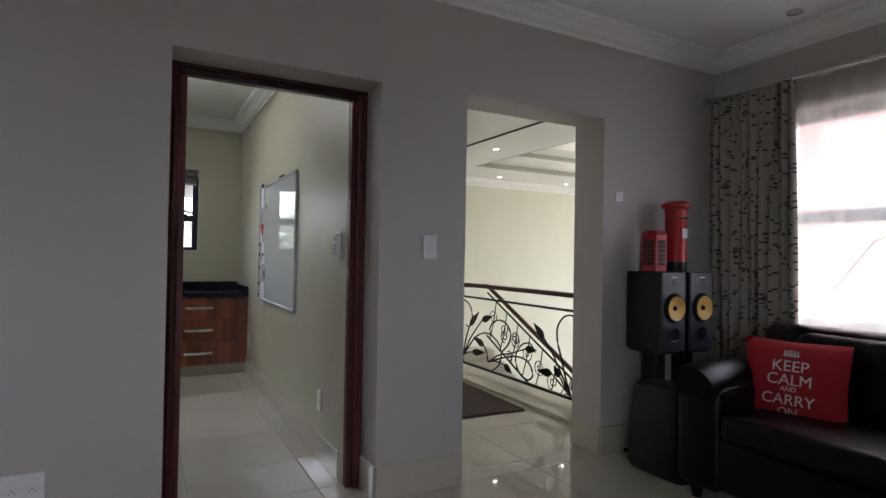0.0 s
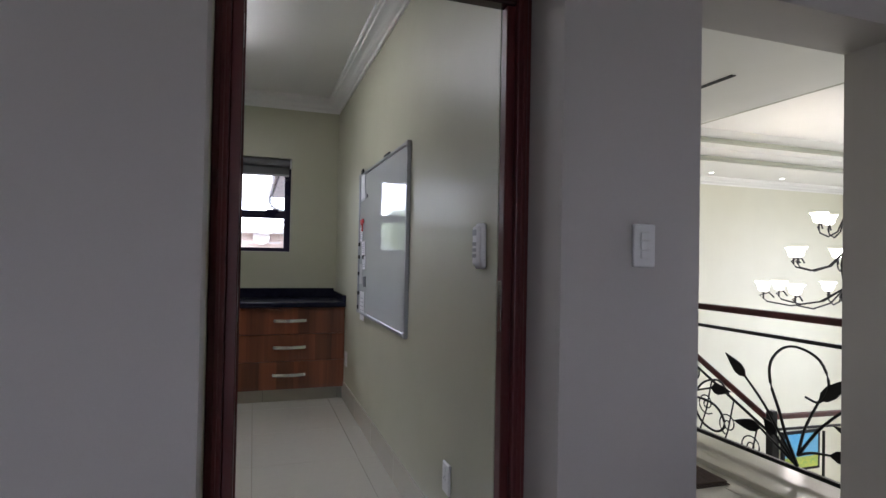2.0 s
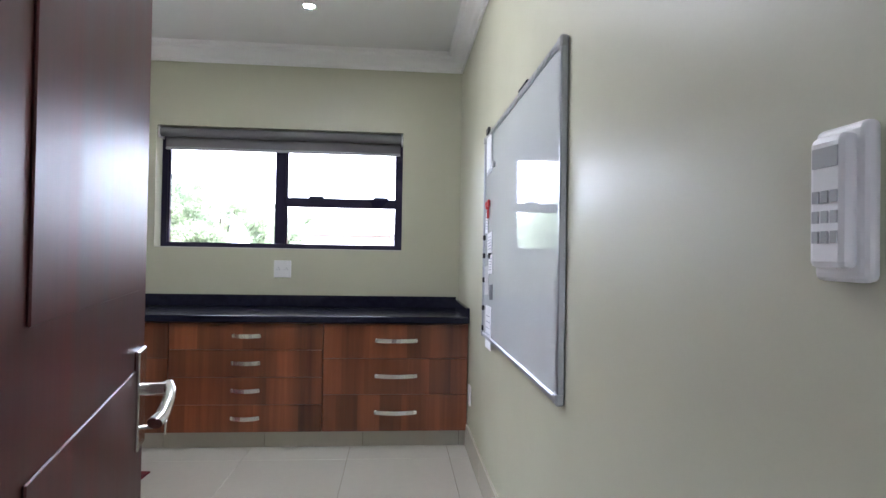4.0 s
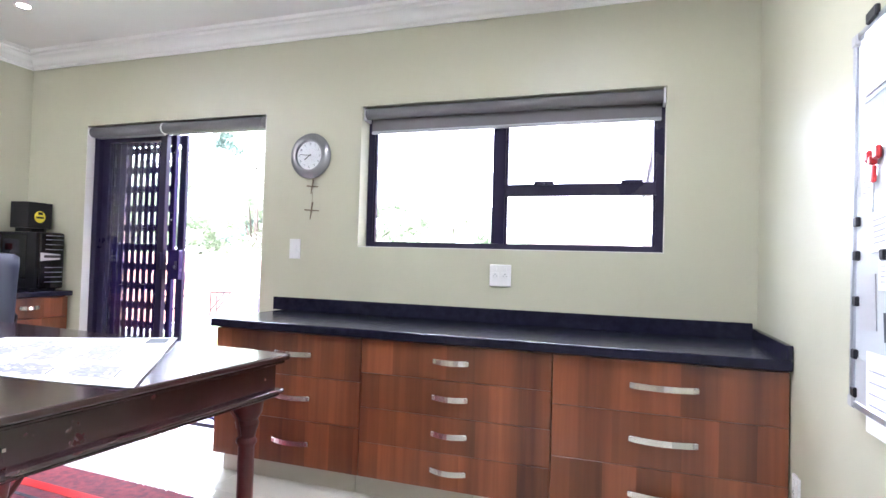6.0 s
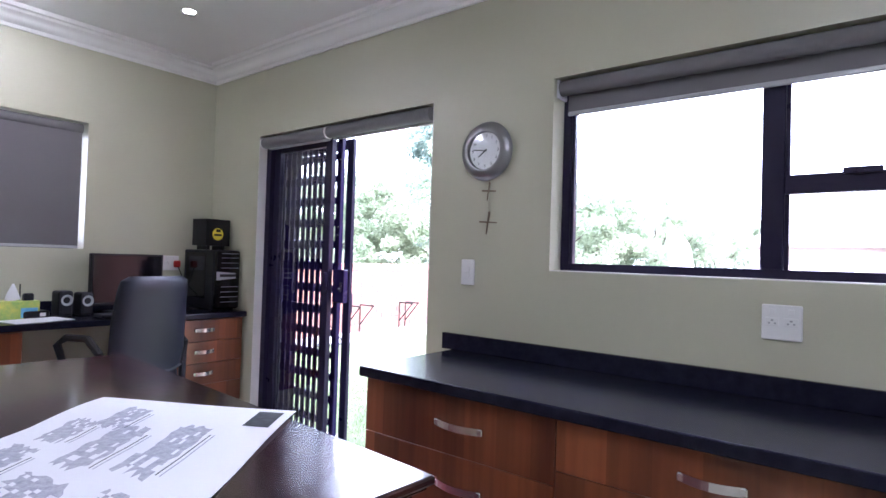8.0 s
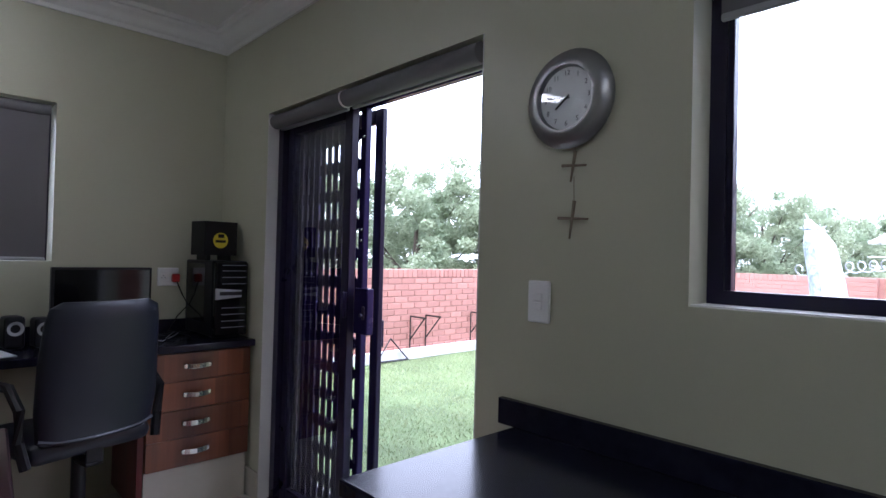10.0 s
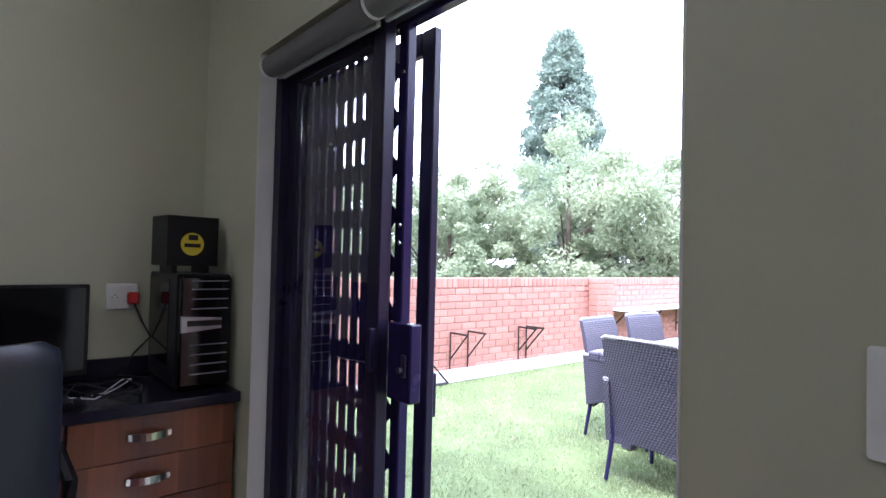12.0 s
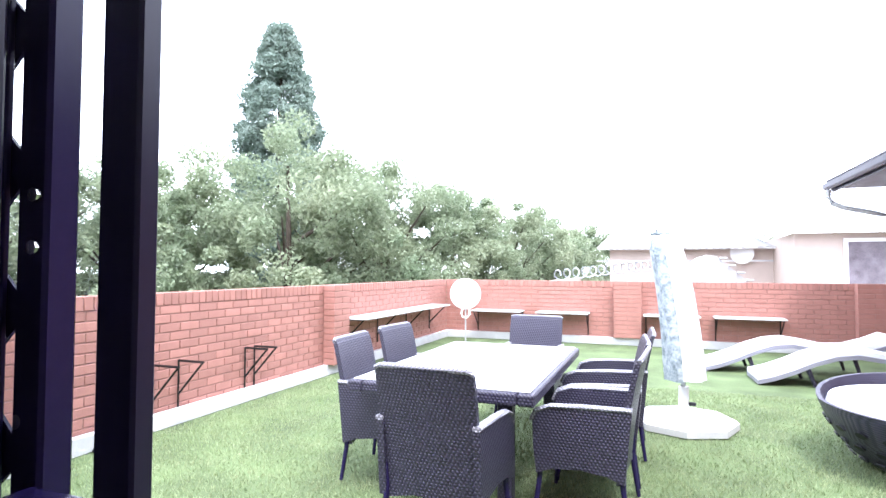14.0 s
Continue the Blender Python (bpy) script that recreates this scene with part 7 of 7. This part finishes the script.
kinds = [tree(11, 8.5, 3.4, "broad leafy green garden tree beyond the parapet"), tree(23, 8.0, 3.0, "rounded leafy green garden tree beyond the parapet"), tree(37, 9.0, 3.8, "spreading leafy green garden tree beyond the parapet")]
GROUND = -3.4
TREES = [(0, -21.5, 17.0, 1.0, 10), (1, -18.0, 19.8, 1.08, 120), (2, -15.0, 23.5, 1.14, 200), (0, -12.6, 26.5, 1.08, 300), (1, -10.6, 29.5, 1.08, 40), (2, -9.3, 34.0, 0.96, 80), (0, -8.2, 39.0, 0.93, 150), (1, -6.8, 44.0, 0.98, 250), (2, -5.0, 52.0, 0.85, 20),
         (1, -26.0, 13.0, 1.0, 60), (2, -28.0, 7.5, 1.0, 100), (0, -17.0, 30.0, 1.0, 220), (1, -22.0, 24.0, 1.05, 330), (2, -3.0, 62.0, 0.85, 180), (0, 0.0, 70.0, 0.85, 90), (1, 3.5, 60.0, 0.8, 70), (2, 6.5, 52.0, 0.85, 30)]
used = set()
for kind, x, y, s, a in TREES:
    if kind in used:
        o = copy_thing(kinds[kind], pose(x, y, GROUND, 0, 0, a))
    else:
        o = kinds[kind]
        o.matrix_world = pose(x, y, GROUND, 0, 0, a)
        used.add(kind)
    o.scale = (s, s, s)
    tagged(o, group="garden trees beyond the parapet")
t = thing("conifer_tree", "tall narrow dark conifer rising above the other trees", "tree", (-20.2, 29.6, GROUND))
part("trunk", Mesher().tube([(0, 0, 0), (0, 0, 16.6)], 0.3, 8, 0.05), M["bark"], t, smooth=True)
rnd = random.Random(5)
cl = []
for k in range(560):
    z = rnd.uniform(3.0, 17.3)
    rad = 2.55 * (1 - ((z - 3.0) / 15.0) ** 3.0) * rnd.uniform(0.55, 1.0)
    a = rnd.uniform(0, 6.28)
    cl.append((rad * math.cos(a), rad * math.sin(a), z, 0.5))
foliage("crown", cl, 130, 0.11, M["leaf_dark"], t, 9)


def shrubs():
    t = thing("shrubs", "distant strip of garden shrubs and bushes", "shrubs", (0, 0, 0), kind="stuff")
    rnd = random.Random(8)
    foliage("bushes", [(rnd.uniform(-40, -8), rnd.uniform(14, 34), GROUND + rnd.uniform(0.3, 2.2), 1.2) for _ in range(110)], 220, 0.12, M["leaf"], t, 12)


shrubs()


def grass():
    """Short upright blades of the turf where the camera comes nearest."""
    rng = np.random.default_rng(3)
    n = 150000
    x, y = rng.uniform(-6.18, 1.0, n), 6.55 + 6.6 * rng.random(n) ** 0.85
    a, h, w = rng.uniform(0, 6.283, n), rng.uniform(0.014, 0.032, n), rng.uniform(0.0022, 0.004, n)
    lx, ly = rng.normal(0, 0.010, n), rng.normal(0, 0.010, n)
    z = np.full(n, -0.013)
    v = np.stack([np.stack([x - w * np.cos(a), y - w * np.sin(a), z], 1), np.stack([x + w * np.cos(a), y + w * np.sin(a), z], 1), np.stack([x + lx, y + ly, z + h], 1)], 1).reshape(-1, 3)
    me = bpy.data.meshes.new("turf_blades")
    me.vertices.add(len(v))
    me.vertices.foreach_set("co", v.ravel())
    me.loops.add(n * 3)
    me.loops.foreach_set("vertex_index", np.arange(n * 3))
    me.polygons.add(n)
    me.polygons.foreach_set("loop_start", np.arange(0, n * 3, 3))
    me.update(calc_edges=True)
    me.materials.append(M["blade"])
    tagged(new("turf_blades", me), "short green plastic grass blades of the terrace turf", "artificial grass", kind="stuff")


grass()

# ---- floor and skirting tiles ----
floor_tiles("floor_study", -3.93, 2.49, 1.08, 6.13, 0.60, 0.60, 0.955, 3.56, M["tile"], "polished cream porcelain tile floor of the study")
floor_tiles("floor_doorways", 0.225, 2.229, 1.160, 2.49, 0.60, 0.60, 0.955, 3.56, M["tile"], "cream tiled threshold")
floor_tiles("floor_lounge", 0.0, -0.6, 3.70, 2.229, 0.60, 0.60, 0.955, 3.56, M["tile"], "polished cream porcelain tile floor of the lounge")
floor_tiles("floor_hall", 1.33, 2.229, 2.9, 6.8, 0.60, 0.60, 0.955, 3.56, M["tile"], "polished cream porcelain tile floor of the landing", skip=lambda x, y: y < 2.49 and not 1.650 < x < 2.645)
structure("floor_rest", Mesher().box(-2.8, -2.6, -0.022, 0.0, 2.229, 0.0).box(0.0, -2.6, -0.022, 3.7, -0.6, 0.0).box(1.33, 6.8, -0.022, 2.9, 7.92, 0.0), M["tile"], "cream tiled floor", category="floor").location.z = FLOOR


def skirting(x0, y0, x1, y1, out, h=0.15):
    """Skirting tiles between two points; out is the side of the room."""
    root = structure("skirting", Mesher().box(min(x0, x1) - (0.001 if x0 != x1 else 0), min(y0, y1), 0, max(x0, x1) + 0.002, max(y0, y1) + 0.002, 0.002), M["grout"], "cream tile skirting along the wall", category="skirting")
    root.location.z = FLOOR
    L = math.hypot(x1 - x0, y1 - y0)
    ux, uy = (x1 - x0) / L, (y1 - y0) / L
    s = 0.0
    while s < L - 0.005:
        e = min(s + 0.597, L)
        a, b = (x0 + ux * s, y0 + uy * s), (x0 + ux * e + out[0] * 0.012, y0 + uy * e + out[1] * 0.012)
        part("skirting_tile", Mesher().box(a[0], a[1], 0.001, b[0], b[1], h, 0.0015), M["skirting"], root)
        s += 0.60


skirting(1.08, 2.55, 1.08, 5.58, (-1, 0))
skirting(-3.93, 2.49, -3.93, 4.04, (1, 0))
skirting(1.160, 2.229, 1.650, 2.229, (0, -1), 0.165)
skirting(1.160, 2.229, 1.160, 2.42, (-1, 0), 0.165)
skirting(2.645, 2.229, 3.70, 2.229, (0, -1), 0.165)
skirting(2.645, 2.229, 2.645, 2.49, (-1, 0), 0.165)
skirting(-0.9, 2.229, 0.225, 2.229, (0, -1), 0.165)
skirting(-3.60, 6.13, -3.335, 6.13, (0, -1))
